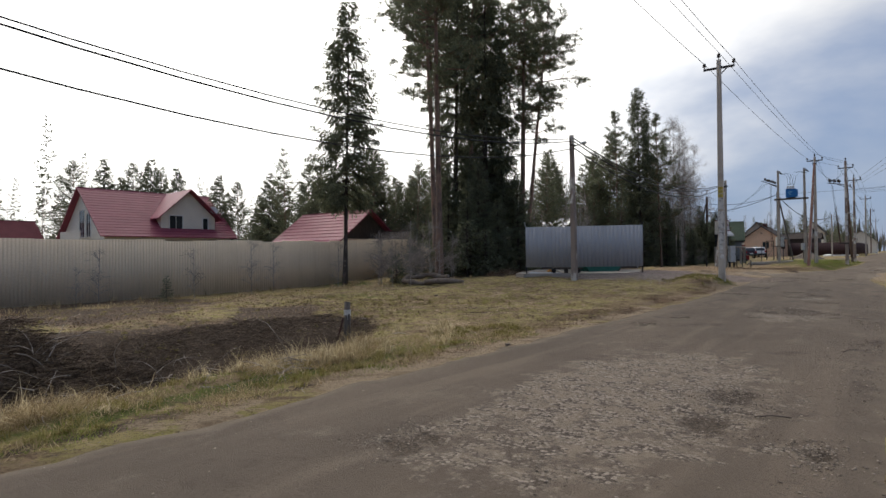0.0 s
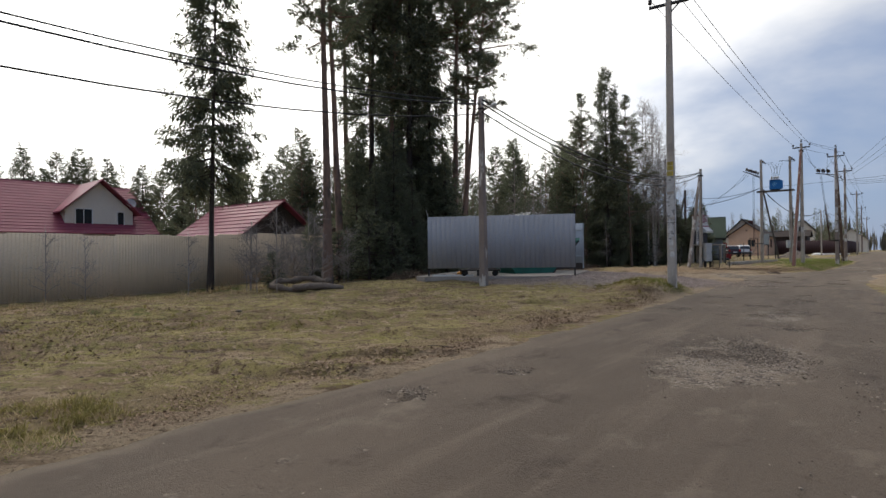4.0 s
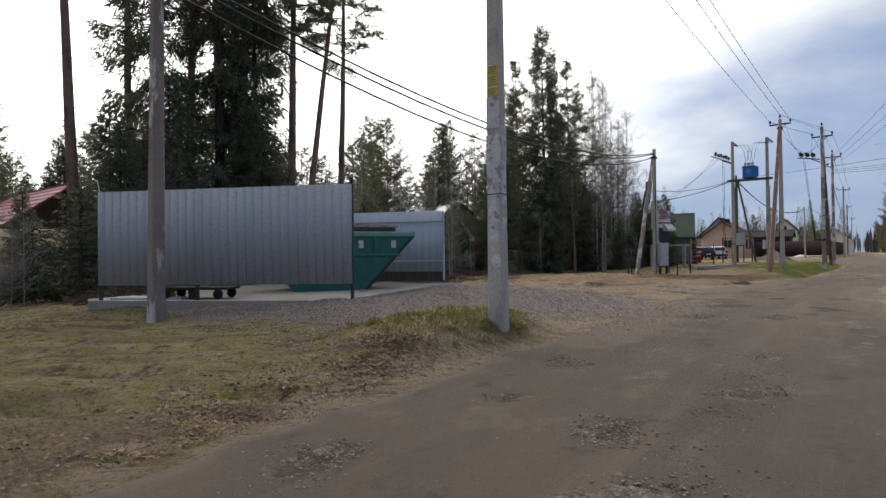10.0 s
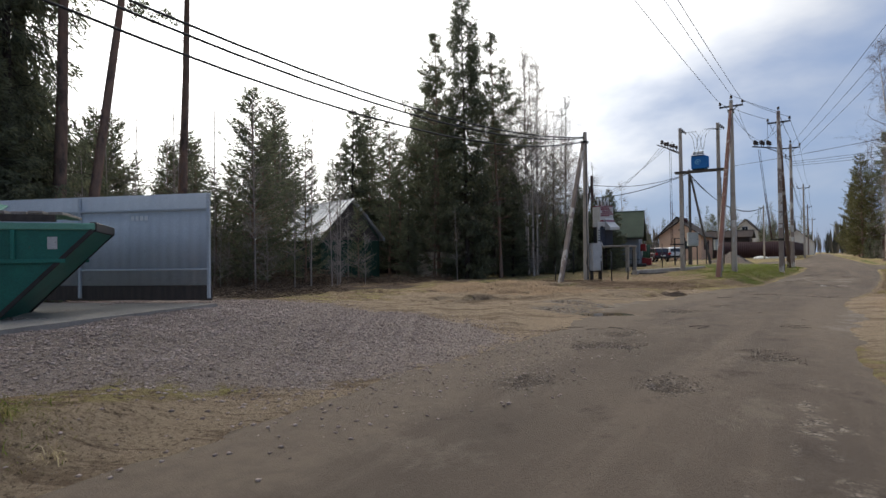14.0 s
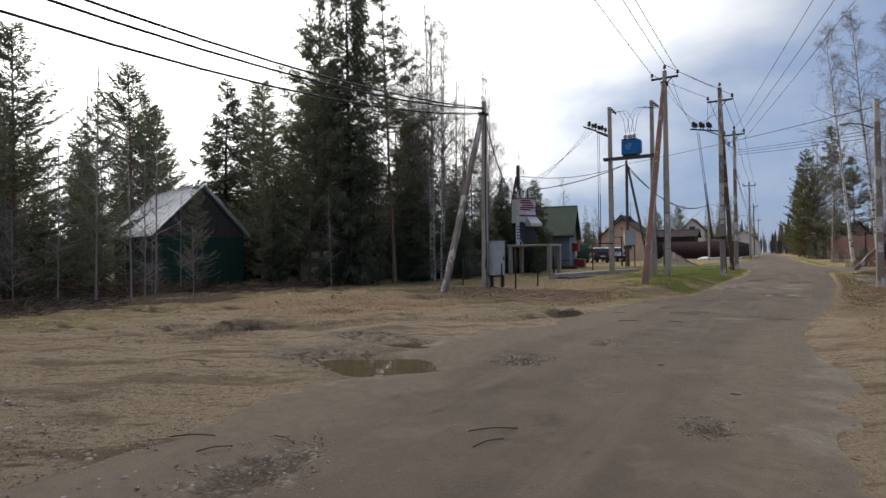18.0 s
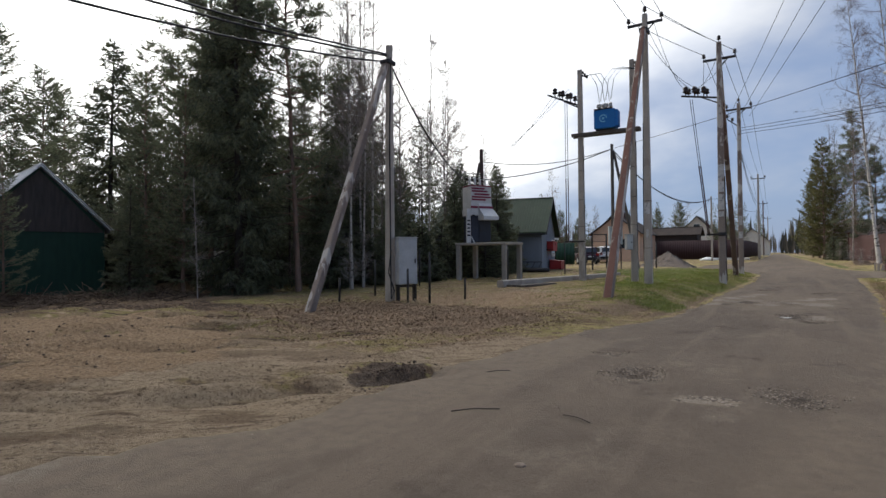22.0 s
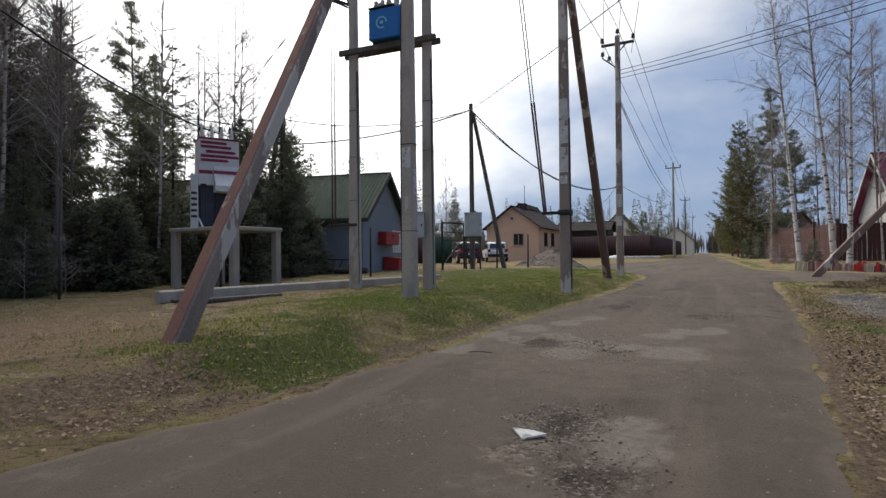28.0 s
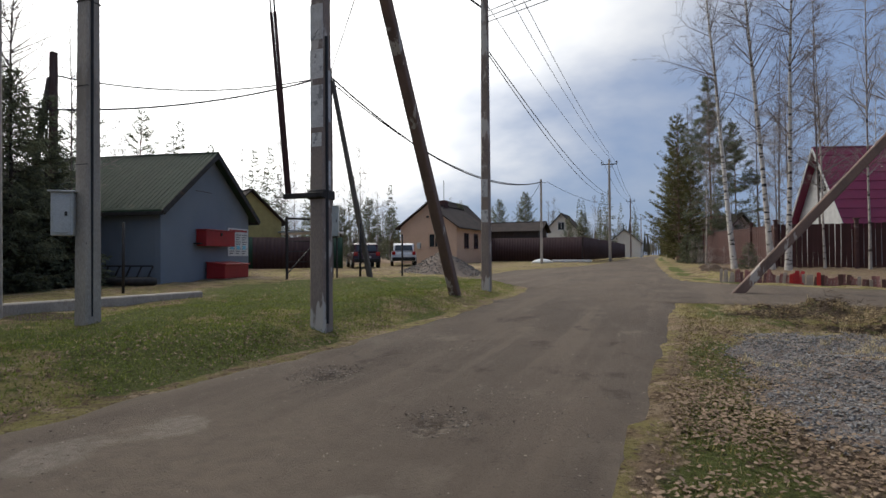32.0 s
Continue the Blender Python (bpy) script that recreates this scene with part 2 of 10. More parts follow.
M_BRUSH = leafy("brushwood", (0.042, 0.029, 0.021), (0.20, 0.148, 0.105), 0.95)
M_BRANCH = leafy("pale_branches", (0.20, 0.165, 0.135), (0.46, 0.40, 0.345), 0.9)
M_SCRAP = surf("faded_red_scraps", (0.235, 0.115, 0.105), (0.17, 0.075, 0.068), 3.0, (0.36, 0.29, 0.26), 4.0, (0.52, 0.62), 0.9, bump=0.2, vary=0.3)
M_MUD = leafy("mud_clods", (0.075, 0.052, 0.038), (0.16, 0.12, 0.09), 0.9)
M_FENCE = surf("beige_sheet", (0.70, 0.54, 0.375), (0.63, 0.485, 0.335), 0.8, (0.50, 0.39, 0.27), 1.2, (0.6, 0.8), 0.65, bump=0.03, vary=0.03, stretch=(1, 1, 0.3))
M_SHEET = surf("grey_sheet", (0.330, 0.335, 0.352), (0.31, 0.315, 0.332), 0.8, (0.24, 0.25, 0.265), 1.5, (0.6, 0.85), 0.6, metal=0.0, bump=0.03, vary=0.03, stretch=(1, 1, 0.3))
M_SHEET_IN = surf("pale_grey_sheet", (0.44, 0.475, 0.505), (0.40, 0.43, 0.46), 0.8, (0.33, 0.35, 0.37), 1.7, (0.6, 0.8), 0.5, bump=0.03, vary=0.03)
M_STEEL = surf("dark_steel", (0.055, 0.05, 0.048), (0.035, 0.032, 0.03), 6.0, (0.11, 0.06, 0.04), 4.0, (0.62, 0.7), 0.6, metal=0.4, bump=0.1)
M_GREEN_SKIP = surf("green_skip_paint", (0.018, 0.165, 0.12), (0.013, 0.12, 0.09), 2.0, (0.09, 0.05, 0.03), 2.6, (0.63, 0.72), 0.5, bump=0.1)
M_GREEN_LIGHT = surf("pale_green_paint", (0.16, 0.36, 0.26), (0.12, 0.29, 0.21), 2.0, (0.12, 0.08, 0.06), 3.0, (0.62, 0.7), 0.6, bump=0.1)
M_SLAB = surf("concrete_slab", (0.39, 0.345, 0.29), (0.31, 0.275, 0.235), 1.5, (0.2, 0.19, 0.175), 0.8, (0.55, 0.75), 0.9, bump=0.3)
M_ROOF_RED = surf("red_metal_tile", (0.27, 0.062, 0.092), (0.225, 0.050, 0.076), 0.8, rough=0.5, bump=0.05, vary=0.05, spec=0.3)
M_ROOF_MAROON = surf("maroon_metal_tile", (0.27, 0.035, 0.085), (0.22, 0.028, 0.07), 0.8, rough=0.45, bump=0.05, vary=0.05)
M_ROOF_DARK = surf("dark_red_tile", (0.10, 0.028, 0.035), (0.08, 0.022, 0.028), 0.8, rough=0.9, bump=0.05, spec=0.1)
M_ROOF_BROWN = surf("brown_roof", (0.06, 0.045, 0.04), (0.04, 0.033, 0.03), 1.2, rough=0.9, bump=0.1, spec=0.15)
M_ROOF_GREEN = surf("green_roof", (0.030, 0.058, 0.030), (0.022, 0.044, 0.023), 1.2, (0.06, 0.065, 0.035), 1.5, (0.58, 0.75), 0.7, bump=0.2)
M_WALL_CREAM = surf("cream_siding", (0.68, 0.62, 0.54), (0.62, 0.565, 0.49), 0.8, rough=0.6, bump=0.05, vary=0.04)
M_WALL_WHITE = plain("white_paint", (0.75, 0.74, 0.71))
M_WALL_GREY = surf("blue_grey_plaster", (0.215, 0.24, 0.275), (0.185, 0.21, 0.245), 0.9, (0.16, 0.175, 0.195), 0.8, (0.58, 0.8), 0.85, bump=0.25)
M_WALL_ORANGE = surf("apricot_plaster", (0.60, 0.405, 0.285), (0.54, 0.36, 0.25), 0.9, (0.4, 0.28, 0.19), 1.0, (0.6, 0.8), 0.85, bump=0.2)
M_WALL_YELLOW = plain("yellow_siding", (0.45, 0.36, 0.13))
M_GLASS = surf("window_glass", (0.03, 0.035, 0.04), (0.02, 0.024, 0.03), 2.0, rough=0.06, bump=0.0, spec=0.7)
M_RED = surf("red_paint", (0.36, 0.022, 0.022), (0.29, 0.018, 0.018), 2.0, (0.2, 0.03, 0.025), 2.0, (0.6, 0.75), 0.5, bump=0.1)
M_STRIPE = plain("dark_red_stripe", (0.23, 0.02, 0.055))
M_WHITE_OLD = surf("old_white_paint", (0.60, 0.59, 0.57), (0.5, 0.49, 0.475), 2.0, (0.26, 0.23, 0.21), 2.0, (0.62, 0.72), 0.6, bump=0.1)
M_NAVY_DOOR = surf("faded_navy_paint", (0.045, 0.052, 0.075), (0.034, 0.040, 0.058), 2.0, (0.08, 0.085, 0.1), 2.5, (0.58, 0.7), 0.6, bump=0.1)
M_BLACKNAVY = plain("navy_steel", (0.022, 0.026, 0.038), 0.5)
M_BLUE = surf("blue_paint", (0.015, 0.18, 0.52), (0.012, 0.15, 0.45), 2.0, rough=0.4, bump=0.05)
M_CYAN = plain("pale_blue_mark", (0.25, 0.6, 0.75))
M_CAB = plain("pale_grey_enamel", (0.52, 0.53, 0.515), 0.45)
M_FENCE_BROWN = surf("brown_sheet", (0.062, 0.030, 0.030), (0.05, 0.024, 0.025), 0.8, rough=0.75, bump=0.03, vary=0.06)
M_FENCE_RED = surf("maroon_boards", (0.072, 0.027, 0.024), (0.05, 0.020, 0.018), 1.5, (0.2, 0.14, 0.12), 1.6, (0.6, 0.75), 0.8, bump=0.2, vary=0.1)
M_FENCE_PINK = surf("faded_boards", (0.105, 0.05, 0.043), (0.075, 0.036, 0.031), 1.5, (0.36, 0.3, 0.27), 1.6, (0.55, 0.7), 0.85, bump=0.2, vary=0.1)
M_WALL_DKGREEN = surf("dark_green_boards", (0.016, 0.055, 0.032), (0.012, 0.042, 0.025), 2.0, rough=0.7, bump=0.2, stretch=(3, 3, 0.5))
M_WOOD_DARK = surf("dark_planks", (0.09, 0.072, 0.062), (0.06, 0.05, 0.044), 3.0, rough=0.9, bump=0.3, stretch=(4, 4, 0.5))
M_ZINC = surf("zinc_roof", (0.66, 0.68, 0.71), (0.58, 0.60, 0.63), 1.2, rough=0.35, metal=0.4, bump=0.05)
M_WIRE = plain("black_cable", (0.02, 0.02, 0.022))
M_CERAMIC = plain("brown_ceramic", (0.035, 0.022, 0.018), 0.25)
M_CERAMIC_W = plain("white_ceramic", (0.5, 0.49, 0.47), 0.3)
M_RUBBER = plain("rubber", (0.02, 0.02, 0.02), 0.8)
M_CAR_DARK = plain("maroon_car_paint", (0.05, 0.018, 0.026), 0.25)
M_CAR_WHITE = plain("white_car_paint", (0.72, 0.73, 0.74), 0.25)
M_LAMPGLASS = plain("tail_lamp_red", (0.35, 0.01, 0.01), 0.2)
M_ORANGE = plain("orange_plastic", (0.55, 0.25, 0.05))
M_SNOWY = plain("pale_tarp", (0.66, 0.66, 0.65), 0.7)


def water_material():
    m, nt, b = nodes_of("puddle_water")
    tc = nt.nodes.new("ShaderNodeTexCoord").outputs["Object"]
    b.inputs["Base Color"].default_value = (0.105, 0.078, 0.048, 1)
    b.inputs["Roughness"].default_value = 0.03
    b.inputs["IOR"].default_value = 1.33
    bump_to(nt, b, noise_of(nt, tc, 6, 2), 0.03, 0.01)
    return m


M_WATER = water_material()


def road_material():
    """Worn asphalt under brown dust, with bald patches and fine chips."""
    m, nt, b = nodes_of("road_asphalt")
    tc = nt.nodes.new("ShaderNodeTexCoord").outputs["Object"]
    at = nt.nodes.new("ShaderNodeAttribute")
    at.attribute_name = "dust"
    bald = nt.nodes.new("ShaderNodeAttribute")
    bald.attribute_name = "bald"
    col = mixc(nt, ramp(nt, noise_of(nt, tc, 0.5, 6, 0.6, (1.0, 0.45, 1)), 0.32, 0.68), (0.136, 0.104, 0.077), (0.104, 0.080, 0.060))
    col = mixc(nt, ramp(nt, noise_of(nt, tc, 1.0, 5, 0.6, (1.5, 0.10, 1)), 0.50, 0.64), col, (0.150, 0.115, 0.085))
    n1 = noise_of(nt, tc, 1.1, 8, 0.7, (1.0, 0.7, 1))
    col = mixc(nt, ramp(nt, n1, 0.54, 0.70), col, (0.172, 0.136, 0.102))
    col = mixc(nt, ramp(nt, n1, 0.44, 0.30), col, (0.064, 0.048, 0.037))
    speck = noise_of(nt, tc, 42, 4, 0.75)
    col = mixc(nt, ramp(nt, speck, 0.62, 0.74), col, (0.200, 0.158, 0.120))
    col = mixc(nt, ramp(nt, speck, 0.42, 0.30), col, (0.048, 0.039, 0.033))
    dustf = nt.nodes.new("ShaderNodeMath")
    dustf.operation = "MULTIPLY_ADD"
    nt.links.new(noise_of(nt, tc, 1.7, 6, 0.65), dustf.inputs[0])
    dustf.inputs[1].default_value = 1.1
    nt.links.new(at.outputs["Fac"], dustf.inputs[2])
    col = mixc(nt, ramp(nt, dustf.outputs[0], 0.7, 1.3), col, mixc(nt, ramp(nt, noise_of(nt, tc, 7, 5), 0.35, 0.7), (0.170, 0.131, 0.096), (0.140, 0.109, 0.080)))
    baldf = nt.nodes.new("ShaderNodeMath")
    baldf.operation = "MULTIPLY_ADD"
    nt.links.new(noise_of(nt, tc, 2.1, 8, 0.72), baldf.inputs[0])
    baldf.inputs[1].default_value = 1.0
    nt.links.new(bald.outputs["Fac"], baldf.inputs[2])
    # bald places: chips of every shade set in dust, with dark cracks between
    chip = node(nt, "ShaderNodeTexVoronoi", Scale=30.0, Randomness=1.0)
    nt.links.new(tc, chip.inputs["Vector"])
    chip_v = nt.nodes.new("ShaderNodeSeparateColor")
    nt.links.new(chip.outputs["Color"], chip_v.inputs[0])
    stone = mixc(nt, ramp(nt, chip_v.outputs[0], 0.0, 1.0), (0.085, 0.066, 0.051), (0.330, 0.275, 0.222))
    stone = mixc(nt, ramp(nt, chip.outputs["Distance"], 0.45, 0.75), stone, (0.060, 0.046, 0.035))
    stone = mixc(nt, ramp(nt, noise_of(nt, tc, 4.5, 7, 0.72), 0.42, 0.62), stone, (0.210, 0.165, 0.124))
    col = mixc(nt, ramp(nt, baldf.outputs[0], 0.80, 0.92), col, stone)
    pale = nt.nodes.new("ShaderNodeAttribute")
    pale.attribute_name = "pale"
    palef = nt.nodes.new("ShaderNodeMath")
    palef.operation = "MULTIPLY_ADD"
    nt.links.new(noise_of(nt, tc, 2.4, 7, 0.65), palef.inputs[0])
    palef.inputs[1].default_value = 1.25
    nt.links.new(pale.outputs["Fac"], palef.inputs[2])
    col = mixc(nt, ramp(nt, palef.outputs[0], 0.96, 1.24), col, mixc(nt, ramp(nt, noise_of(nt, tc, 14, 6, 0.7), 0.35, 0.65), (0.180, 0.147, 0.114), (0.245, 0.203, 0.160)))
    hole = nt.nodes.new("ShaderNodeAttribute")
    hole.attribute_name = "hole"
    holef = nt.nodes.new("ShaderNodeMath")
    holef.operation = "MULTIPLY_ADD"
    nt.links.new(noise_of(nt, tc, 5.0, 7, 0.75), holef.inputs[0])
    holef.inputs[1].default_value = 0.9
    nt.links.new(hole.outputs["Fac"], holef.inputs[2])
    col = mixc(nt, ramp(nt, holef.outputs[0], 0.85, 1.05), col, mixc(nt, ramp(nt, noise_of(nt, tc, 33, 5, 0.75), 0.4, 0.62), (0.040, 0.029, 0.021), (0.120, 0.090, 0.064)))
    nt.links.new(col, b.inputs["Base Color"])
    b.inputs["Roughness"].default_value = 0.9
    b.inputs["Specular IOR Level"].default_value = 0.25
    hgt = nt.nodes.new("ShaderNodeMath")
    hgt.operation = "ADD"
    nt.links.new(noise_of(nt, tc, 30, 6, 0.75), hgt.inputs[0])
    nt.links.new(noise_of(nt, tc, 90, 3, 0.6), hgt.inputs[1])
    bump_to(nt, b, hgt.outputs[0], 0.8, 0.025)
    return m


def ground_material():
    """Moss, dry grass, soil, sand, gravel dust and green grass, laid out by the plan."""
    m, nt, b = nodes_of("ground_soil")
    tc = nt.nodes.new("ShaderNodeTexCoord").outputs["Object"]
    big = noise_of(nt, tc, 0.30, 6, 0.65)
    mid = noise_of(nt, tc, 1.9, 8, 0.72)
    fine = noise_of(nt, tc, 19, 6, 0.78)
    turn = nt.nodes.new("ShaderNodeMapping")
    turn.inputs["Rotation"].default_value = (0, 0, radians(-44))
    nt.links.new(tc, turn.inputs["Vector"])
    streak = noise_of(nt, turn.outputs[0], 1.0, 7, 0.68, (0.5, 2.3, 1))
    fur = noise_of(nt, turn.outputs[0], 3.4, 7, 0.7, (0.45, 2.4, 1))
    col = mixc(nt, ramp(nt, mid, 0.45, 0.55), (0.280, 0.196, 0.116), (0.240, 0.205, 0.074))
    col = mixc(nt, ramp(nt, big, 0.47, 0.54), col, mixc(nt, ramp(nt, mid, 0.35, 0.6), (0.250, 0.222, 0.066), (0.340, 0.272, 0.118)))
    col = mixc(nt, ramp(nt, streak, 0.55, 0.62), col, (0.160, 0.108, 0.066))
    col = mixc(nt, ramp(nt, streak, 0.45, 0.38), col, (0.38, 0.28, 0.18))
    col = mixc(nt, ramp(nt, noise_of(nt, tc, 4.6, 7, 0.75), 0.55, 0.60), col, (0.135, 0.088, 0.052))
    col = mixc(nt, ramp(nt, noise_of(nt, tc, 3.1, 7, 0.75), 0.57, 0.63), col, (0.42, 0.31, 0.20))

    def layer(col, attr, c1, c2, lo=0.45, hi=0.75):
        at = nt.nodes.new("ShaderNodeAttribute")
        at.attribute_name = attr
        f = nt.nodes.new("ShaderNodeMath")
        f.operation = "MULTIPLY_ADD"
        nt.links.new(mid, f.inputs[0])
        f.inputs[1].default_value = 0.8
        s = nt.nodes.new("ShaderNodeMath")
        s.operation = "SUBTRACT"
        nt.links.new(at.outputs["Fac"], s.inputs[0])
        s.inputs[1].default_value = 0.4
        nt.links.new(s.outputs[0], f.inputs[2])
        return mixc(nt, ramp(nt, f.outputs[0], 0.46, 0.60), col, mixc(nt, ramp(nt, fine, 0.35, 0.65), c1, c2))

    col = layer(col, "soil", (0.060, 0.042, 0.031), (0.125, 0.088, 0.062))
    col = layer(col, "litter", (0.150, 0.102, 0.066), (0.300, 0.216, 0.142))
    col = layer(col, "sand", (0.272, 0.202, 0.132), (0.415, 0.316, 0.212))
    bare = nt.nodes.new("ShaderNodeAttribute")
    bare.attribute_name = "sand"
    for f_, c_ in ((ramp(nt, fur, 0.545, 0.63), (0.40, 0.305, 0.20)), (ramp(nt, fur, 0.455, 0.36), (0.130, 0.086, 0.054)), (ramp(nt, noise_of(nt, turn.outputs[0], 0.8, 7, 0.7, (0.6, 1.7, 1)), 0.50, 0.60), (0.185, 0.128, 0.080))):
        cut = nt.nodes.new("ShaderNodeMath")
        cut.operation = "MULTIPLY"
        nt.links.new(f_, cut.inputs[0])
        nt.links.new(bare.outputs["Fac"], cut.inputs[1])
        col = mixc(nt, cut.outputs[0], col, c_)
    col = layer(col, "clay", (0.240, 0.158, 0.092), (0.395, 0.280, 0.172))
    col = layer(col, "dry", (0.215, 0.156, 0.082), (0.300, 0.226, 0.124))
    col = layer(col, "green", (0.072, 0.092, 0.018), (0.140, 0.152, 0.040))
    col = layer(col, "gravel", (0.215, 0.172, 0.146), (0.370, 0.302, 0.258))
    speck = noise_of(nt, tc, 26, 5, 0.8)
    col = mixc(nt, ramp(nt, speck, 0.47, 0.33), col, (0.055, 0.037, 0.024))
    col = mixc(nt, ramp(nt, speck, 0.57, 0.72), col, (0.36, 0.265, 0.175))
    tuft = noise_of(nt, tc, 8.5, 6, 0.75)
    col = mixc(nt, ramp(nt, tuft, 0.44, 0.33), col, (0.115, 0.080, 0.049))
    wet = nt.nodes.new("ShaderNodeAttribute")
    wet.attribute_name = "wet"
    wetf = nt.nodes.new("ShaderNodeMath")
    wetf.operation = "MULTIPLY"
    nt.links.new(ramp(nt, noise_of(nt, tc, 9, 6, 0.75), 0.38, 0.55), wetf.inputs[0])
    nt.links.new(wet.outputs["Fac"], wetf.inputs[1])
    col = mixc(nt, wetf.outputs[0], col, (0.085, 0.060, 0.042))
    nt.links.new(col, b.inputs["Base Color"])
    gloss = nt.nodes.new("ShaderNodeMapRange")
    nt.links.new(wetf.outputs[0], gloss.inputs["Value"])
    gloss.inputs["To Min"].default_value, gloss.inputs["To Max"].default_value = 0.95, 0.16
    nt.links.new(gloss.outputs[0], b.inputs["Roughness"])
    b.inputs["Specular IOR Level"].default_value = 0.15
    bump_to(nt, b, noise_of(nt, tc, 7, 9, 0.8), 1.0, 0.11)
    return m


M_ROAD = road_material()
M_GROUND = ground_material()

# ---- shape helpers ----
RNG = np.random.default_rng(7)


class Geo:
    """Gathers vertices and faces of one mesh."""

    def __init__(self):
        self.v, self.f = [], []

    def add(self, verts, faces):
        o = len(self.v)
        self.v += [tuple(p) for p in verts]
        self.f += [tuple(i + o for i in q) for q in faces]
        return self

    def box(self, x0, x1, y0, y1, z0, z1, c=0.0, m=None):
        """A box with chamfered edges of width c, moved by the matrix m."""
        c = min(c, (x1 - x0) * 0.4, (y1 - y0) * 0.4, (z1 - z0) * 0.4)
        if c <= 0:
            vs = [(x, y, z) for z in (z0, z1) for y in (y0, y1) for x in (x0, x1)]
            fs = [(0, 2, 3, 1), (4, 5, 7, 6), (0, 1, 5, 4), (2, 6, 7, 3), (0, 4, 6, 2), (1, 3, 7, 5)]
        else:
            vs, idx = [], {}
            for sx in (0, 1):
                for sy in (0, 1):
                    for sz in (0, 1):
                        X, Y, Z = (x0, x1)[sx], (y0, y1)[sy], (z0, z1)[sz]
                        ix, iy, iz = X + c * (1 - 2 * sx), Y + c * (1 - 2 * sy), Z + c * (1 - 2 * sz)
                        for a, p in (("x", (X, iy, iz)), ("y", (ix, Y, iz)), ("z", (ix, iy, Z))):
                            idx[sx, sy, sz, a] = len(vs)
                            vs.append(p)
            g = lambda key: idx[key]
            fs = []
            for s in (0, 1):
                q = [g((s, 0, 0, "x")), g((s, 1, 0, "x")), g((s, 1, 1, "x")), g((s, 0, 1, "x"))]
                fs.append(q if s else q[::-1])
                q = [g((0, s, 0, "y")), g((1, s, 0, "y")), g((1, s, 1, "y")), g((0, s, 1, "y"))]
                fs.append(q[::-1] if s else q)
                q = [g((0, 0, s, "z")), g((1, 0, s, "z")), g((1, 1, s, "z")), g((0, 1, s, "z"))]
                fs.append(q if s else q[::-1])
            for a in (0, 1):
                for b in (0, 1):
                    fs.append([g((a, b, 0, "x")), g((a, b, 1, "x")), g((a, b, 1, "y")), g((a, b, 0, "y"))])
                    fs.append([g((a, 0, b, "x")), g((a, 1, b, "x")), g((a, 1, b, "z")), g((a, 0, b, "z"))])
                    fs.append([g((0, a, b, "y")), g((1, a, b, "y")), g((1, a, b, "z")), g((0, a, b, "z"))])
                    for d in (0, 1):
                        fs.append([g((a, b, d, "x")), g((a, b, d, "y")), g((a, b, d, "z"))])
        if m is not None:
            vs = [m @ Vector(p) for p in vs]
        return self.add(vs, fs)

    def beam(self, p0, p1, w0, d0, w1=None, d1=None, chamfer=0.2, side=None):
        """A tapered bar with an eight-cornered section between two points."""
        w1, d1 = w1 or w0, d1 or d0
        p0, p1 = Vector(p0), Vector(p1)
        ax = (p1 - p0).normalized()
        s = Vector(side) if side else (Vector((1, 0, 0)) if abs(ax.x) < 0.9 else Vector((0, 1, 0)))
        u = (s - ax * s.dot(ax)).normalized()
        w = ax.cross(u)
        k = 1 - chamfer
        sec = [(1, k), (k, 1), (-k, 1), (-1, k), (-1, -k), (-k, -1), (k, -1), (1, -k)]
        vs = [p + u * (a * ww / 2) + w * (b * dd / 2) for p, ww, dd in ((p0, w0, d0), (p1, w1, d1)) for a, b in sec]
        fs = [(i, (i + 1) % 8, 8 + (i + 1) % 8, 8 + i) for i in range(8)] + [tuple(range(7, -1, -1)), tuple(range(8, 16))]
        return self.add(vs, fs)

    def tube(self, pts, radii, n=8, caps=True):
        pts = [Vector(p) for p in pts]
        rings = []
        up = Vector((0, 0, 1))
        for i, p in enumerate(pts):
            ax = (pts[min(i + 1, len(pts) - 1)] - pts[max(i - 1, 0)]).normalized()
            s = up if abs(ax.z) < 0.9 else Vector((1, 0, 0))
            u = ax.cross(s).normalized()
            w = ax.cross(u)
            r = radii[i] if isinstance(radii, (list, tuple)) else radii
            rings.append([p + u * (r * math.cos(2 * math.pi * k / n)) + w * (r * math.sin(2 * math.pi * k / n)) for k in range(n)])
        vs = [q for r in rings for q in r]
        fs = [(a * n + k, a * n + (k + 1) % n, (a + 1) * n + (k + 1) % n, (a + 1) * n + k) for a in range(len(pts) - 1) for k in range(n)]
        if caps:
            fs += [tuple(range(n - 1, -1, -1)), tuple(range((len(pts) - 1) * n, len(pts) * n))]
        return self.add(vs, fs)

    def prism(self, outline, z0, z1, m=None):
        """An outline in x, y raised from z0 to z1."""
        n = len(outline)
        vs = [(x, y, z) for z in (z0, z1) for x, y in outline]
        if m is not None:
            vs = [m @ Vector(p) for p in vs]
        return self.add(vs, [(i, (i + 1) % n, n + (i + 1) % n, n + i) for i in range(n)] + [tuple(range(n - 1, -1, -1)), tuple(range(n, 2 * n))])

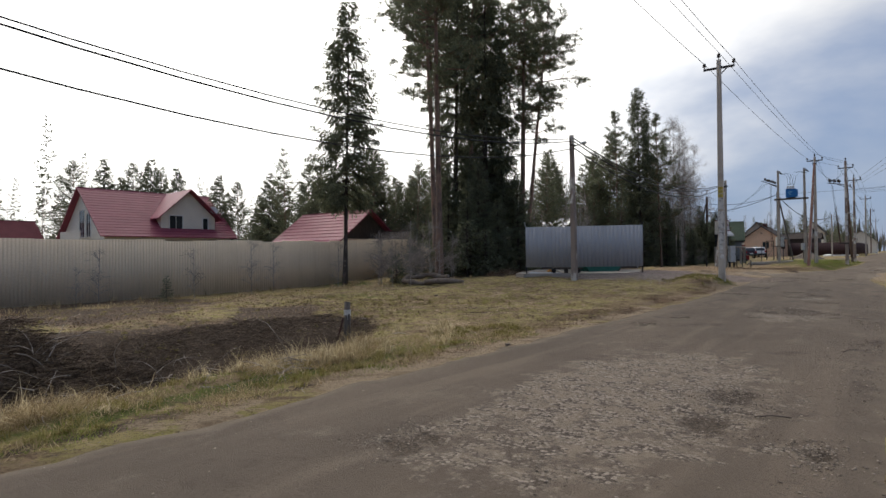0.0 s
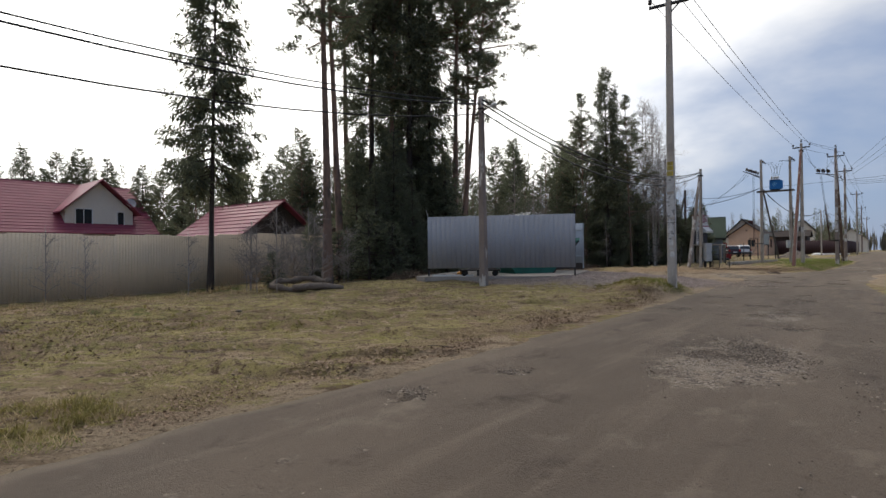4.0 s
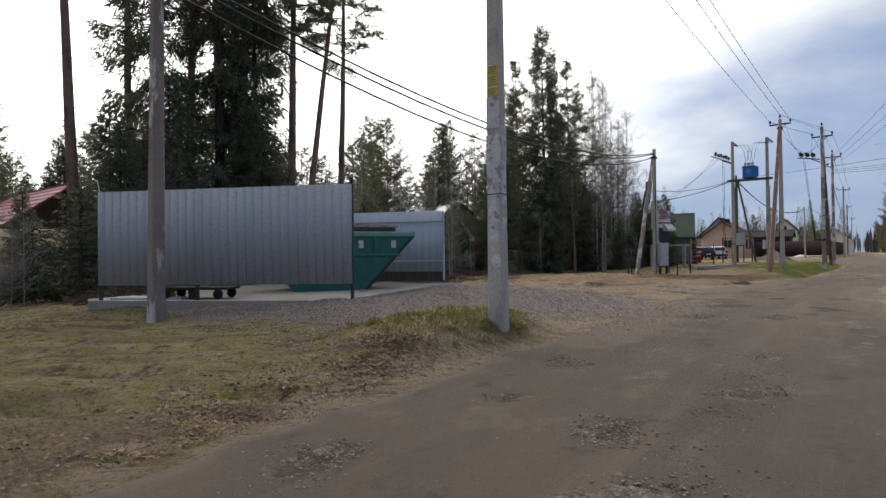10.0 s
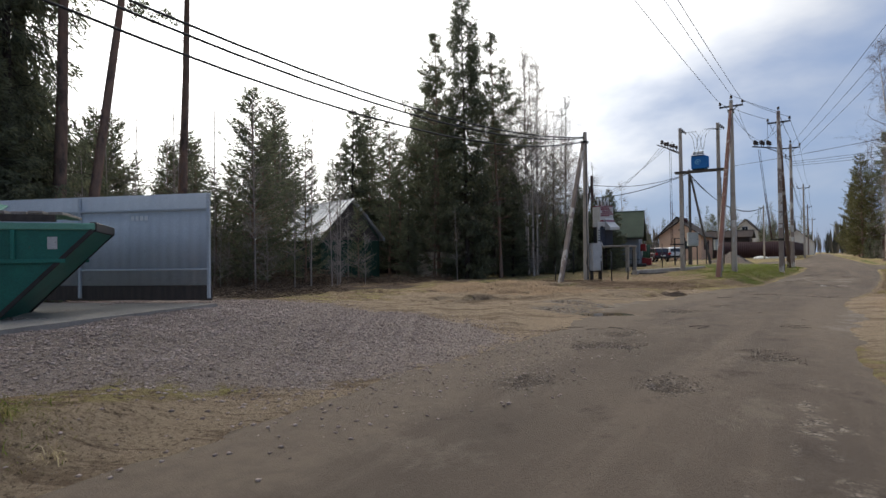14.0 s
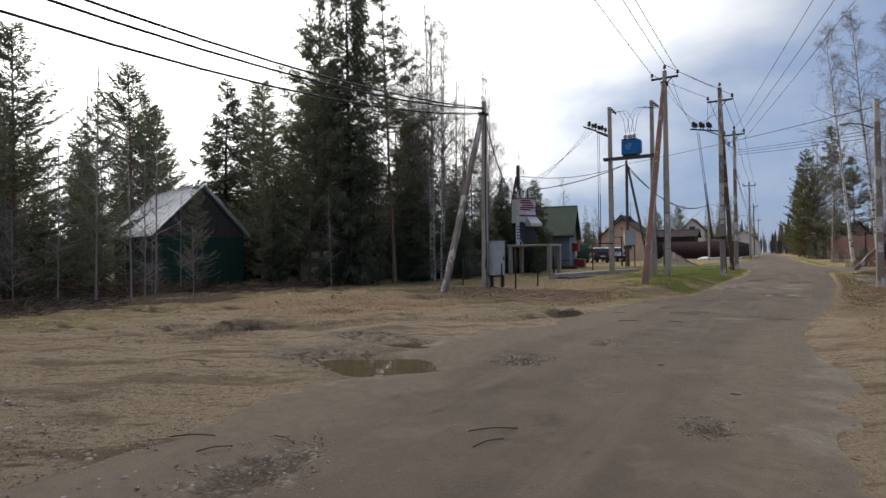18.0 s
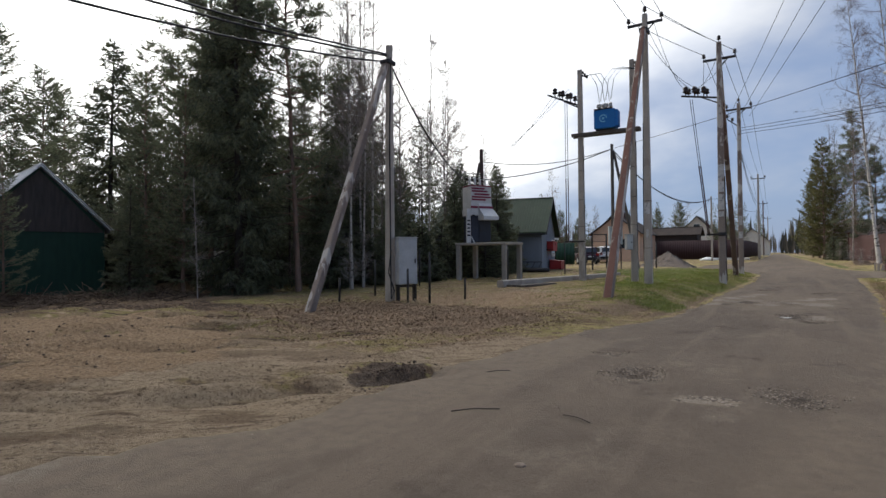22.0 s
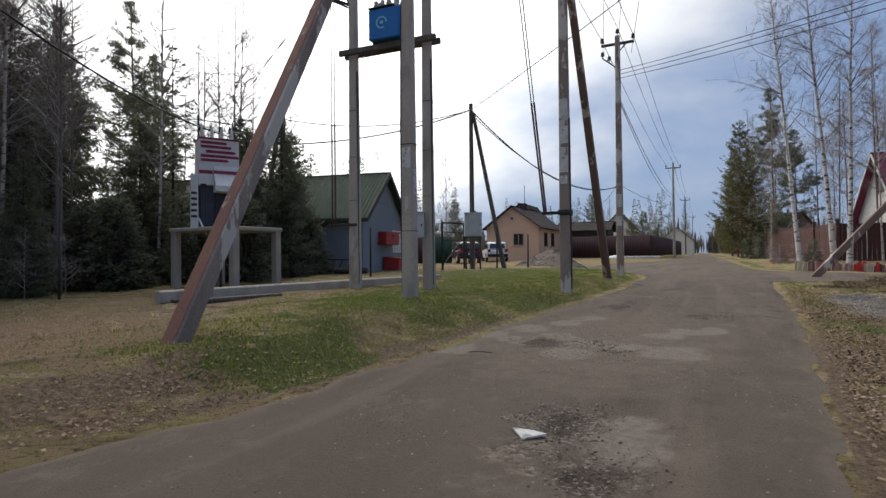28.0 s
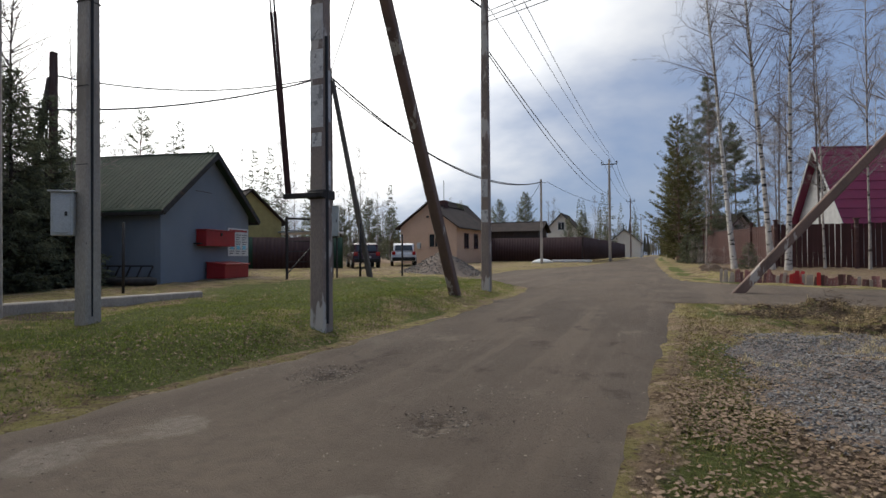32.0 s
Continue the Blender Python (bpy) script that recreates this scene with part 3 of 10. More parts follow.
    def lathe(self, profile, n=12, m=None):
        """Radius and height pairs turned round z."""
        vs = [(r * math.cos(2 * math.pi * k / n), r * math.sin(2 * math.pi * k / n), z) for r, z in profile for k in range(n)]
        if m is not None:
            vs = [m @ Vector(p) for p in vs]
        k2 = len(profile)
        return self.add(vs, [(a * n + k, a * n + (k + 1) % n, (a + 1) * n + (k + 1) % n, (a + 1) * n + k) for a in range(k2 - 1) for k in range(n)] + [tuple(range(n - 1, -1, -1)), tuple(range((k2 - 1) * n, k2 * n))])

    def mesh(self, name):
        me = bpy.data.meshes.new(name)
        me.from_pydata(self.v, [], self.f)
        me.update()
        return me


def as_mesh(geo, name, material, smooth=False):
    me = geo.mesh(name) if isinstance(geo, Geo) else geo
    if not me.materials:
        me.materials.append(material)
    if isinstance(geo, Geo):
        bm = bmesh.new()
        bm.from_mesh(me)
        bmesh.ops.recalc_face_normals(bm, faces=bm.faces)
        bm.to_mesh(me)
        bm.free()
    if smooth:
        me.polygons.foreach_set("use_smooth", [True] * len(me.polygons))
    return me


def part(name, geo, material, parent, label="", smooth=False):
    ob = new(name, as_mesh(geo, name, material, smooth))
    ob.parent = parent
    return tagged(ob, label)


def thing(name, label, category, m=None, group="", kind=""):
    """An Empty at a thing's base, which parents its parts."""
    ob = new(name)
    ob.empty_display_size = 0.1
    ob.matrix_basis = m if m is not None else Matrix()
    return tagged(ob, label, category, group, kind)


def lone(name, geo, material, label, category, m=None, group="", kind="", smooth=False):
    ob = new(name, as_mesh(geo, name, material, smooth))
    if m is not None:
        ob.matrix_basis = m
    return tagged(ob, label, category, group, kind)


def fast_mesh(name, verts, polys, material, smooth=False):
    """A mesh from arrays: verts (n, 3), polys (m, k) with one corner count k."""
    me = bpy.data.meshes.new(name)
    verts, polys = np.asarray(verts, np.float32), np.asarray(polys, np.int32)
    me.vertices.add(len(verts))
    me.vertices.foreach_set("co", verts.ravel())
    me.loops.add(polys.size)
    me.loops.foreach_set("vertex_index", polys.ravel())
    me.polygons.add(len(polys))
    me.polygons.foreach_set("loop_start", np.arange(0, polys.size, polys.shape[1], dtype=np.int32))
    if smooth:
        me.polygons.foreach_set("use_smooth", np.ones(len(polys), bool))
    me.update(calc_edges=True)
    me.materials.append(material)
    return me


def unit(a):
    return a / np.maximum(np.linalg.norm(a, axis=-1, keepdims=True), 1e-9)


def blades(p, d, w):
    """Diamond blades: foot p, reach d, half width w, as arrays."""
    n = len(p)
    v = np.stack([p, p + d * 0.45 + w, p + d, p + d * 0.45 - w], 1).reshape(-1, 3)
    return v, np.arange(4 * n).reshape(n, 4)


def sticks(p0, p1, r0, r1, n=3):
    """Many tapered bars with n sides."""
    ax = unit(p1 - p0)
    ref = np.where(np.abs(ax[:, 2:3]) < 0.9, [[0, 0, 1.0]], [[1.0, 0, 0]])
    u = unit(np.cross(ax, ref))
    w = np.cross(ax, u)
    ring = []
    for p, r in ((p0, r0), (p1, r1)):
        for k in range(n):
            a = 2 * math.pi * k / n
            ring.append(p + (u * math.cos(a) + w * math.sin(a)) * np.asarray(r).reshape(-1, 1))
    v = np.stack(ring, 1).reshape(-1, 3)
    base = np.arange(len(p0))[:, None] * 2 * n
    f = np.concatenate([np.stack([base[:, 0] + k, base[:, 0] + (k + 1) % n, base[:, 0] + n + (k + 1) % n, base[:, 0] + n + k], 1) for k in range(n)])
    return v, f


def merged(*sets):
    vs, fs, o = [], [], 0
    for v, f in sets:
        vs.append(v)
        fs.append(f + o)
        o += len(v)
    return np.concatenate(vs), np.concatenate(fs)


def smooth01(a):
    a = np.clip(a, 0, 1)
    return a * a * (3 - 2 * a)


# ---- the lie of the land ----
ROAD_L = ([-60, 0, 12, 20, 27, 32, 48, 51, 54.5, 57, 64, 67, 70, 75, 77, 79, 82, 90, 97, 102, 130, 300], [-5.2, -4.95, -5.05, -5.2, -5.6, -5.9, -5.7, -5.5, -4.7, -4.2, -3.75, -3.35, -3.15, -3.1, -3.5, -5.2, -7.5, -7.5, -5.0, -4.3, -4.4, -6])
ROAD_R = ([-60, 16, 27, 32, 36, 44, 47, 51, 56, 60, 63, 66, 71, 73.0, 73.4, 77.6, 78.0, 80.2, 82.0, 83.5, 98, 130, 300], [0.2, 0.0, -0.2, -0.8, -1.2, -1.2, -0.95, -0.35, 0.1, 0.48, 0.7, 0.83, 1.0, 1.08, 15.0, 15.0, 6.5, 2.6, 1.4, 1.1, 0.3, -0.7, -2.3])


def wob(x, y, s, seed=0.0):
    """Cheap smooth unevenness from a few sines."""
    return (np.sin(x * 1.3 * s + seed) * np.cos(y * 1.1 * s + seed * 2) + 0.6 * np.sin(x * 2.7 * s + y * 1.9 * s + seed * 3) + 0.4 * np.cos(y * 4.1 * s - x * 3.3 * s + seed)) / 2


def mottle(x, y, s, seed=0.0):
    """Irregular patches without a repeat, about -1 to 1."""
    out = 0.0
    for k, a in ((1.0, 0.9), (2.13, 0.5), (4.4, 0.25)):
        u, v = x * s * 0.45 * k + seed * 7.31 + k, y * s * 0.45 * k + seed * 3.77 + 2 * k
        i, j = np.floor(u), np.floor(v)
        p, q = smooth01(u - i), smooth01(v - j)

        def spot(m, n):
            h = np.sin(m * 127.1 + n * 311.7 + seed * 74.7) * 43758.5453
            return 2 * (h - np.floor(h)) - 1

        out = out + a * ((spot(i, j) * (1 - p) + spot(i + 1, j) * p) * (1 - q) + (spot(i, j + 1) * (1 - p) + spot(i + 1, j + 1) * p) * q)
    return out


def blob(x, y, cx, cy, rx, ry):
    return smooth01(1.35 - np.hypot((x - cx) / rx, (y - cy) / ry))


# wheel ruts and scraped furrows: place, direction, half length
RUTS = list(((-6.05, 46.2, 1.15, 0.6), (-5.85, 46.5, 1.2, 0.55), (-6.3, 46.4, 1.1, 0.5), (-6.95, 45.3, 0.95, 1.1), (-6.5, 45.0, 0.75, 1.1), (-6.15, 44.7, 0.62, 0.9), (-7.2, 44.2, 0.9, 1.4), (-7.9, 44.0, 0.8, 1.5), (-6.45, 47.2, 1.35, 0.8), (-12.4, 45.4, 1.0, 1.8), (-11.6, 44.4, 0.95, 1.5), (-10.4, 44.2, 0.9, 1.3), (-11.2, 46.6, 1.0, 1.6), (-13.6, 43.6, 1.05, 2.0), (-9.2, 42.0, 0.8, 1.4), (-8.6, 43.6, 0.7, 1.2), (-7.6, 45.2, 0.6, 1.2), (-10.4, 40.2, 0.9, 1.8), (-12.0, 41.6, 0.95, 2.0), (-9.0, 14.0, 0.55, 1.6), (-10.8, 15.2, 0.5, 2.2), (-8.4, 16.6, 0.6, 1.8), (-12.5, 17.2, 0.5, 2.0), (-7.2, 17.6, 0.6, 1.4), (-11.0, 12.6, 0.45, 1.6), (-9.8, 18.6, 0.55, 1.8), (-14.0, 13.5, 0.5, 2.2)))
_g = np.random.default_rng(15)
for _i in range(46):
    RUTS.append((_g.uniform(-17, -6.2), _g.uniform(9, 21.5), 0.62 + _g.normal(0, 0.14), _g.uniform(0.8, 2.4)))
for _i in range(44):
    RUTS.append((_g.uniform(-16, -6.4), _g.uniform(37.5, 50), 0.85 + _g.normal(0, 0.2), _g.uniform(0.7, 2.0)))
RUTS = [r for r in RUTS if math.hypot(r[0] + 6.6, r[1] - 39.5) > 2.6 and math.hypot(r[0] + 7.5, r[1] - 40.7) > 1.8]


def ridges(x, y):
    """Height of the furrows, and how much of crest and of trough lies at each place."""
    z, crest, trough = np.zeros_like(x), np.zeros_like(x), np.zeros_like(x)
    for i, (cx, cy, an, ln) in enumerate(RUTS):
        near = (np.abs(x - cx) < ln * 2.2 + 0.6) & (np.abs(y - cy) < ln * 2.2 + 0.6)
        if not near.any():
            continue
        px, py = x[near] - cx, y[near] - cy
        u = px * math.cos(an) + py * math.sin(an)
        v = -px * math.sin(an) + py * math.cos(an) + 0.06 * np.sin(u * 2.3 + i) + 0.12 * (u / ln) ** 2 * math.sin(i * 2.1)
        e = np.exp(-((u / ln) ** 4))
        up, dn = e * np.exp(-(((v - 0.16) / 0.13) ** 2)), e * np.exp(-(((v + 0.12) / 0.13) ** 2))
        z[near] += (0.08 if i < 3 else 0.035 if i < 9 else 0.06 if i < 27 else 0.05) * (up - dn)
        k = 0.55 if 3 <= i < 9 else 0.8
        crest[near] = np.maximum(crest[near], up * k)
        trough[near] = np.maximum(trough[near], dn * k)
    return z, crest, trough


def land(x, y):
    """Ground height at arrays x, y."""
    x, y = np.asarray(x, float), np.asarray(y, float)
    z = np.interp(y, [0, 46, 56, 66, 75, 100, 125], [0, 0, -0.14, 0.05, 0.25, 0.58, 0.7])
    left = np.interp(y, *ROAD_L) - x
    z = z + smooth01(left / np.interp(y, [50, 58], [2.2, 1.4])) * np.interp(y, [10, 24, 48, 60, 68, 90], [0.0, 0.12, 0.12, 0.24, 0.28, 0.1])
    z = z + 0.36 * blob(x, y, -13, 29, 7.5, 8) * smooth01((left - 0.8) / 3)
    z = z - 0.75 * blob(x, y, -9.3, 1.5, 2.4, 6.0) * smooth01((left - 0.9) / 1.5) + 0.85 * blob(x, y, -10.2, 1.2, 1.5, 2.2) + 0.25 * blob(x, y, -9.9, 4.2, 1.3, 1.2)
    z = z - 0.2 * smooth01((-x - 14) / 8) * smooth01((24 - y) / 6)
    z = z + 0.3 * blob(x, y, -13.5, 47.2, 4.2, 2.6) * smooth01((left - 2) / 3) * (0.6 + 0.5 * wob(x, y, 1.3))
    z = z - 0.12 * blob(x + 0.22 * wob(x, y, 2.1, 1), y + 0.13 * wob(x, y, 2.9, 2), -6.6, 39.45, 1.25, 0.7) - 0.10 * blob(x + 0.25 * wob(x, y, 2.6, 4), y + 0.1 * wob(x, y, 3.3, 5), -7.2, 40.75, 0.75, 0.28)
    z = z + 0.39 * smooth01((left + 0.12) / 0.95) * blob(x, y, -6.5, 25.8, 1.25, 2.8) - 0.1 * blob(x, y, -11.7, 23.4, 1.6, 1.4) + 0.1 * blob(x, y, -9.3, 26.0, 1.0, 1.2) * smooth01((left - 2) / 1)
    z = z + 0.15 * smooth01((left - 0.2) / 0.9) * blob(x, y, -6.6, 59.0, 2.0, 4.6)
    z = z + ridges(x, y)[0]
    z = z + 0.3 * blob(x, y, 2.9, 89, 0.9, 3.4) * np.clip(0.5 + wob(x, y, 1.5, 6), 0, 1.3)
    z = z + (0.22 * blob(x, y, 3.3, 71.8, 1.3, 0.55) + 0.2 * blob(x, y, 4.7, 70.9, 0.8, 0.8) + 0.15 * blob(x, y, 6.2, 71.2, 1.4, 0.7)) * np.clip(0.35 + 1.3 * wob(x, y, 2.4, 3), 0, 1.5) - 0.3 * blob(x, y, 4.0, 69.9, 1.3, 0.5)
    calm = 1 - 0.8 * np.maximum(blob(x, y, -6.6, 39.4, 1.8, 1.4), blob(x, y, -7.2, 40.75, 1.3, 0.7))
    off = np.maximum(left, x - np.interp(y, *ROAD_R))
    z = z + calm * smooth01(off / 1.5) * (0.05 * wob(x, y, 0.9) + 0.035 * wob(x, y, 2.3, 2.0) + 0.014 * wob(x, y, 6.1, 1.0)) * smooth01((60 - np.hypot(x, y - 40)) / 20 + 0.2)
    return z


def zl(x, y):
    return float(land(np.array([x]), np.array([y]))[0])


def axis(parts):
    out = []
    for a, b, step in parts:
        out.append(np.arange(a, b, step))
    out.append(np.array([parts[-1][1]]))
    return np.concatenate(out)


GX = axis([(-1500, -200, 130), (-200, -60, 14), (-60, -24, 1.2), (-24, -12, 0.3), (-12, 6, 0.14), (6, 20, 0.8), (20, 60, 4), (60, 200, 14), (200, 1500, 130)])
GY = axis([(-1500, -200, 130), (-200, -20, 15), (-20, -4, 1.2), (-4, 52, 0.14), (52, 90, 0.2), (90, 130, 1.2), (130, 300, 10), (300, 1500, 120)])
gx, gy = np.meshgrid(GX, GY)
gz = land(gx, gy)
gleft = np.interp(gy, *ROAD_L) - gx
gright = gx - np.interp(gy, *ROAD_R)
nx, ny = len(GX), len(GY)
cell = (np.arange(ny - 1)[:, None] * nx + np.arange(nx - 1)[None, :]).ravel()
on_road = (gleft < -0.15) & (gright < -0.15) & (gy > -50) & (gy < 290)
g_verts = np.stack([gx, gy, np.where(on_road, gz - 0.06, gz)], -1).reshape(-1, 3)
ground_me = fast_mesh("ground", g_verts, np.stack([cell, cell + 1, cell + 1 + nx, cell + nx], 1), M_GROUND, True)


def fill(me, name, values):
    a = me.attributes.new(name, "FLOAT", "POINT")
    a.data.foreach_set("value", np.asarray(values, np.float32).ravel())


wb = wob(gx, gy, 0.8)


def gravel_right(x, y):
    """Where grey stone lies on the right-hand verge."""
    e = 0.3 * wob(x, y, 1.3, 31)
    return smooth01((x - 1.45 + e) / 0.5) * smooth01((8.0 - x) / 1.5) * smooth01((y - 63.6 + e) / 0.9) * smooth01((69.3 - y + e) / 0.6)


lay_gravel = np.maximum(blob(gx, gy, -13, 29.5, 7.2, 8.2) * smooth01((gleft - 1.2 + 0.5 * wb) / 0.8) * smooth01((gy - 22.3 + 0.25 * (gx + 9)) / 1.5), blob(gx, gy, -8.3, 32.5, 3.0, 4.6))
lay_gravel = np.maximum(lay_gravel, blob(gx, gy, -6.8, 33, 2.3, 4.8) * 0.55)
lay_gravel = lay_gravel * smooth01((36.2 - gy) / 1.5)
lay_gravel = np.maximum(lay_gravel, gravel_right(gx, gy))
lay_green = blob(gx, gy, -6.3, 65.5, 2.9, 9.5) * (0.74 + 0.45 * mottle(gx, gy, 1.1, 18))
lay_green = np.maximum(lay_green, blob(gx, gy, -8.0, 74, 4.5, 7) * 0.8)
lay_green = np.maximum(lay_green, smooth01(1 - np.abs(gleft - 0.9) / 0.9) * smooth01((12 - gy) / 6) * 0.62)
lay_green = np.maximum(lay_green, smooth01(1 - np.abs(gright - 0.6) / 0.9) * (0.62 + 0.4 * mottle(gx, gy, 1.3, 8)) * smooth01((gy - 48) / 6))
lay_green = np.maximum(lay_green, smooth01((gleft + 0.1) / 0.3) * smooth01((3.5 - gleft) / 1.5) * smooth01((gy - 55.4) / 2) * smooth01((77 - gy) / 3) * (0.6 + 0.35 * mottle(gx, gy, 1.4, 19)))
lay_green = np.maximum(lay_green, 0.5 * smooth01((gx - 1.0) / 0.6) * smooth01((9 - gx) / 3) * smooth01((gy - 67) / 3) * smooth01((74 - gy) / 1.5))
lay_green = np.maximum(lay_green, 0.50 * smooth01((gleft - 1) / 2) * smooth01((24 - gy) / 4) * (0.6 + 0.7 * mottle(gx, gy, 0.5, 4)))
lay_sand = blob(gx, gy, -9.0, 41, 6.5, 8.0) * 0.95
lay_sand = np.maximum(lay_sand, blob(gx, gy, -7.6, 19.5, 2.6, 5.5) * 0.48)
lay_sand = np.maximum(lay_sand, smooth01(1.3 - np.abs(gleft) / 1.2) * smooth01((gy - 26) / 3) * smooth01((52 - gy) / 3) * 0.95)
lay_sand = np.maximum(lay_sand, blob(gx, gy, -9.6, 57.6, 3.0, 3.4) * 0.95)
lay_sand = np.maximum(lay_sand, blob(gx, gy, -14.5, 76, 1.6, 2.0) * 0.7)
lay_sand = np.maximum(lay_sand, blob(gx, gy, 0.0, 41, 1.9, 10.0) * 0.9)
lay_sand = np.maximum(lay_sand, smooth01(1.2 - np.abs(gleft - 0.15) / 0.8) * smooth01((50 - gy) / 20 + 0.3) * (0.62 + 0.35 * mottle(gx, gy, 2.2, 6)))
lay_litter_edge = smooth01(1.1 - np.abs(gleft - 0.7) / 0.6) * smooth01((25 - gy) / 3) * smooth01((gy - 4) / 3) * (0.35 + 0.8 * mottle(gx, gy, 1.5, 9))
lay_sand = np.maximum(lay_sand, blob(gx, gy, -13, 92, 8, 11) * 0.5)
lay_litter = blob(gx, gy, -9.6, 51.4, 4.6, 3.6) * smooth01((gleft - 0.4) / 1.2) * 0.9
lay_litter = np.maximum(lay_litter, blob(gx, gy, -24, 48, 8, 14) * 0.9)
lay_litter = np.maximum(lay_litter, smooth01((-gx - 19) / 5) * smooth01((gy - 22) / 6) * 0.9)
lay_litter = np.maximum(lay_litter, smooth01(1 - np.abs(gleft - 0.25) / 0.5) * smooth01((gy - 50) / 8) * smooth01((66 - gy) / 5) * 0.8)
lay_litter = np.maximum(lay_litter, 0.62 * smooth01(1.2 - np.abs(gleft - 1.0) / 0.9) * smooth01((gy - 52) / 3) * smooth01((62 - gy) / 4))
lay_litter = np.maximum(lay_litter, smooth01((gright - np.interp(gy, [26, 34], [0.1, 1.3])) / 0.5) * (0.75 + 0.3 * mottle(gx, gy, 1.2, 3)) * smooth01((44 - gy) / 8) * np.interp(gy, [24, 32], [0.62, 1.0]))
lay_litter = np.maximum(lay_litter, smooth01((gright - 1.6) / 2) * 0.6)
lay_litter = np.maximum(lay_litter, lay_litter_edge)
lay_litter = np.maximum(lay_litter, smooth01((gright + 0.2) / 0.2) * smooth01((gy - 44) / 6) * smooth01((70 - gy) / 4) * (0.72 + 0.35 * mottle(gx, gy, 1.6, 5)))
lay_soil = blob(gx, gy, -9.6, 2.0, 3.0, 6.4) * smooth01((gleft - 1.2) / 1.2)
lay_soil = np.maximum(lay_soil, blob(gx, gy, -20, 36, 7, 9) * 0.6 * smooth01((gy - 33) / 2))
lay_soil = np.maximum(lay_soil, np.maximum(np.maximum(blob(gx, gy, 3.2, 71.4, 1.4, 0.7), blob(gx, gy, 4.2, 70.1, 1.4, 0.6)), blob(gx, gy, 6.0, 70.6, 1.4, 0.5)))
lay_soil = np.maximum(lay_soil, 0.62 * smooth01(1.1 - np.abs(gleft - 0.35) / 0.35) * smooth01((10 - gy) / 3))
lay_soil = np.maximum(lay_soil, smooth01((gright - np.interp(gy, [26, 34], [0.1, 1.2])) / 0.4) * smooth01((38 - gy) / 8) * (0.72 + 0.4 * mottle(gx, gy, 1.3, 7)))
# mud patch; dark soil along the tree bases, their shade strip painted in
lay_soil = np.maximum(lay_soil, np.maximum(blob(gx, gy, -6.0, 46.3, 0.45, 0.75), blob(gx, gy, -19, 49.8, 7.5, 2.6)))
lay_soil = np.maximum(lay_soil, np.maximum(blob(gx, gy, -9.0, 65.6, 1.2, 0.6), 0.9 * blob(gx, gy, 3.0, 90.5, 1.0, 5.0)))
lay_soil = np.maximum(lay_soil, smooth01((gleft - 3) / 2) * smooth01((13 - gy) / 5) * (0.62 + 0.5 * mottle(gx, gy, 0.7, 1)))
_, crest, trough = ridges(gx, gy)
# furrow contrast: troughs get the dark soil colour, crests the pale sand colour
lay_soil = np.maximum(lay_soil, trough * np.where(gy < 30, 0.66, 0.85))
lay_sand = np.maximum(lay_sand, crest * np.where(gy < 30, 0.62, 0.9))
lay_clay = np.maximum(blob(gx, gy, -11.8, 44.8, 4.4, 3.2), blob(gx, gy, 0.3, 45.0, 1.5, 5.0) * 0.6)
lay_clay = np.maximum(lay_clay, 0.3 * blob(gx, gy, -15.5, 7.0, 6.0, 5.5))
# crests beyond the lot also get the clay colour
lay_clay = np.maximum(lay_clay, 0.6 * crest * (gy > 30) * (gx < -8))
floor_dark = blob(gx, gy, -22, 44, 7.0, 7.5) * smooth01((-gx - 14.0) / 3)
lay_litter = lay_litter * (1 - 0.55 * floor_dark)
lay_soil = np.maximum(lay_soil, floor_dark * (0.8 + 0.3 * mottle(gx, gy, 1.2, 27)))
# dark soil, troughs and the painted shade strip, where sand and clay stop
dark_ground = np.maximum(np.maximum(floor_dark, 0.6 * trough * (gy > 30)), np.maximum(blob(gx, gy, -6.0, 46.3, 0.5, 0.75), 0.9 * blob(gx, gy, -19, 49.8, 7.5, 2.6)))
lay_sand, lay_clay = lay_sand * (1 - dark_ground), lay_clay * (1 - dark_ground)
lay_wet = np.clip(1.5 * np.maximum(blob(gx + 0.22 * wob(gx, gy, 2.1, 1), gy + 0.13 * wob(gx, gy, 2.9, 2), -6.6, 39.4, 1.35, 0.85), blob(gx, gy, -7.2, 40.8, 1.2, 0.6)), 0, 0.9)
lay_wet = np.maximum(lay_wet, 0.4 * blob(gx, gy, -6.0, 46.3, 0.4, 0.7))
lay_wet = np.maximum(lay_wet, 0.6 * blob(gx, gy, -6.4, 41.6, 1.5, 1.6) * np.clip(0.3 + 1.2 * wob(gx, gy, 2.2, 12), 0, 1))
lay_clay = np.maximum(lay_clay, 0.95 * blob(gx, gy, -10.0, 56.6, 4.2, 3.0) * smooth01((gleft - 1.6) / 1.2))
lay_dry = smooth01(1 - np.abs(gleft - 1.0) / 1.1) * smooth01((26 - gy) / 6) * 0.6
lay_dry = np.maximum(lay_dry, blob(gx, gy, -13, 59, 4.5, 4.5) * 0.55)
back_strip = smooth01((gleft - 2.6) / 1.5) * smooth01((13.5 - gy) / 5)
lay_green, lay_sand, lay_dry = lay_green * (1 - 0.6 * back_strip), lay_sand * (1 - 0.8 * back_strip), lay_dry * (1 - 0.7 * back_strip)
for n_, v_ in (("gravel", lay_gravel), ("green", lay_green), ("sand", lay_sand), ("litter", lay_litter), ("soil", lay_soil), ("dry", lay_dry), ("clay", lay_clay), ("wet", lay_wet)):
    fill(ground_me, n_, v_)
ground = tagged(new("ground", ground_me), "uneven verge of moss, dry grass, soil and gravel", "ground", kind="structure")

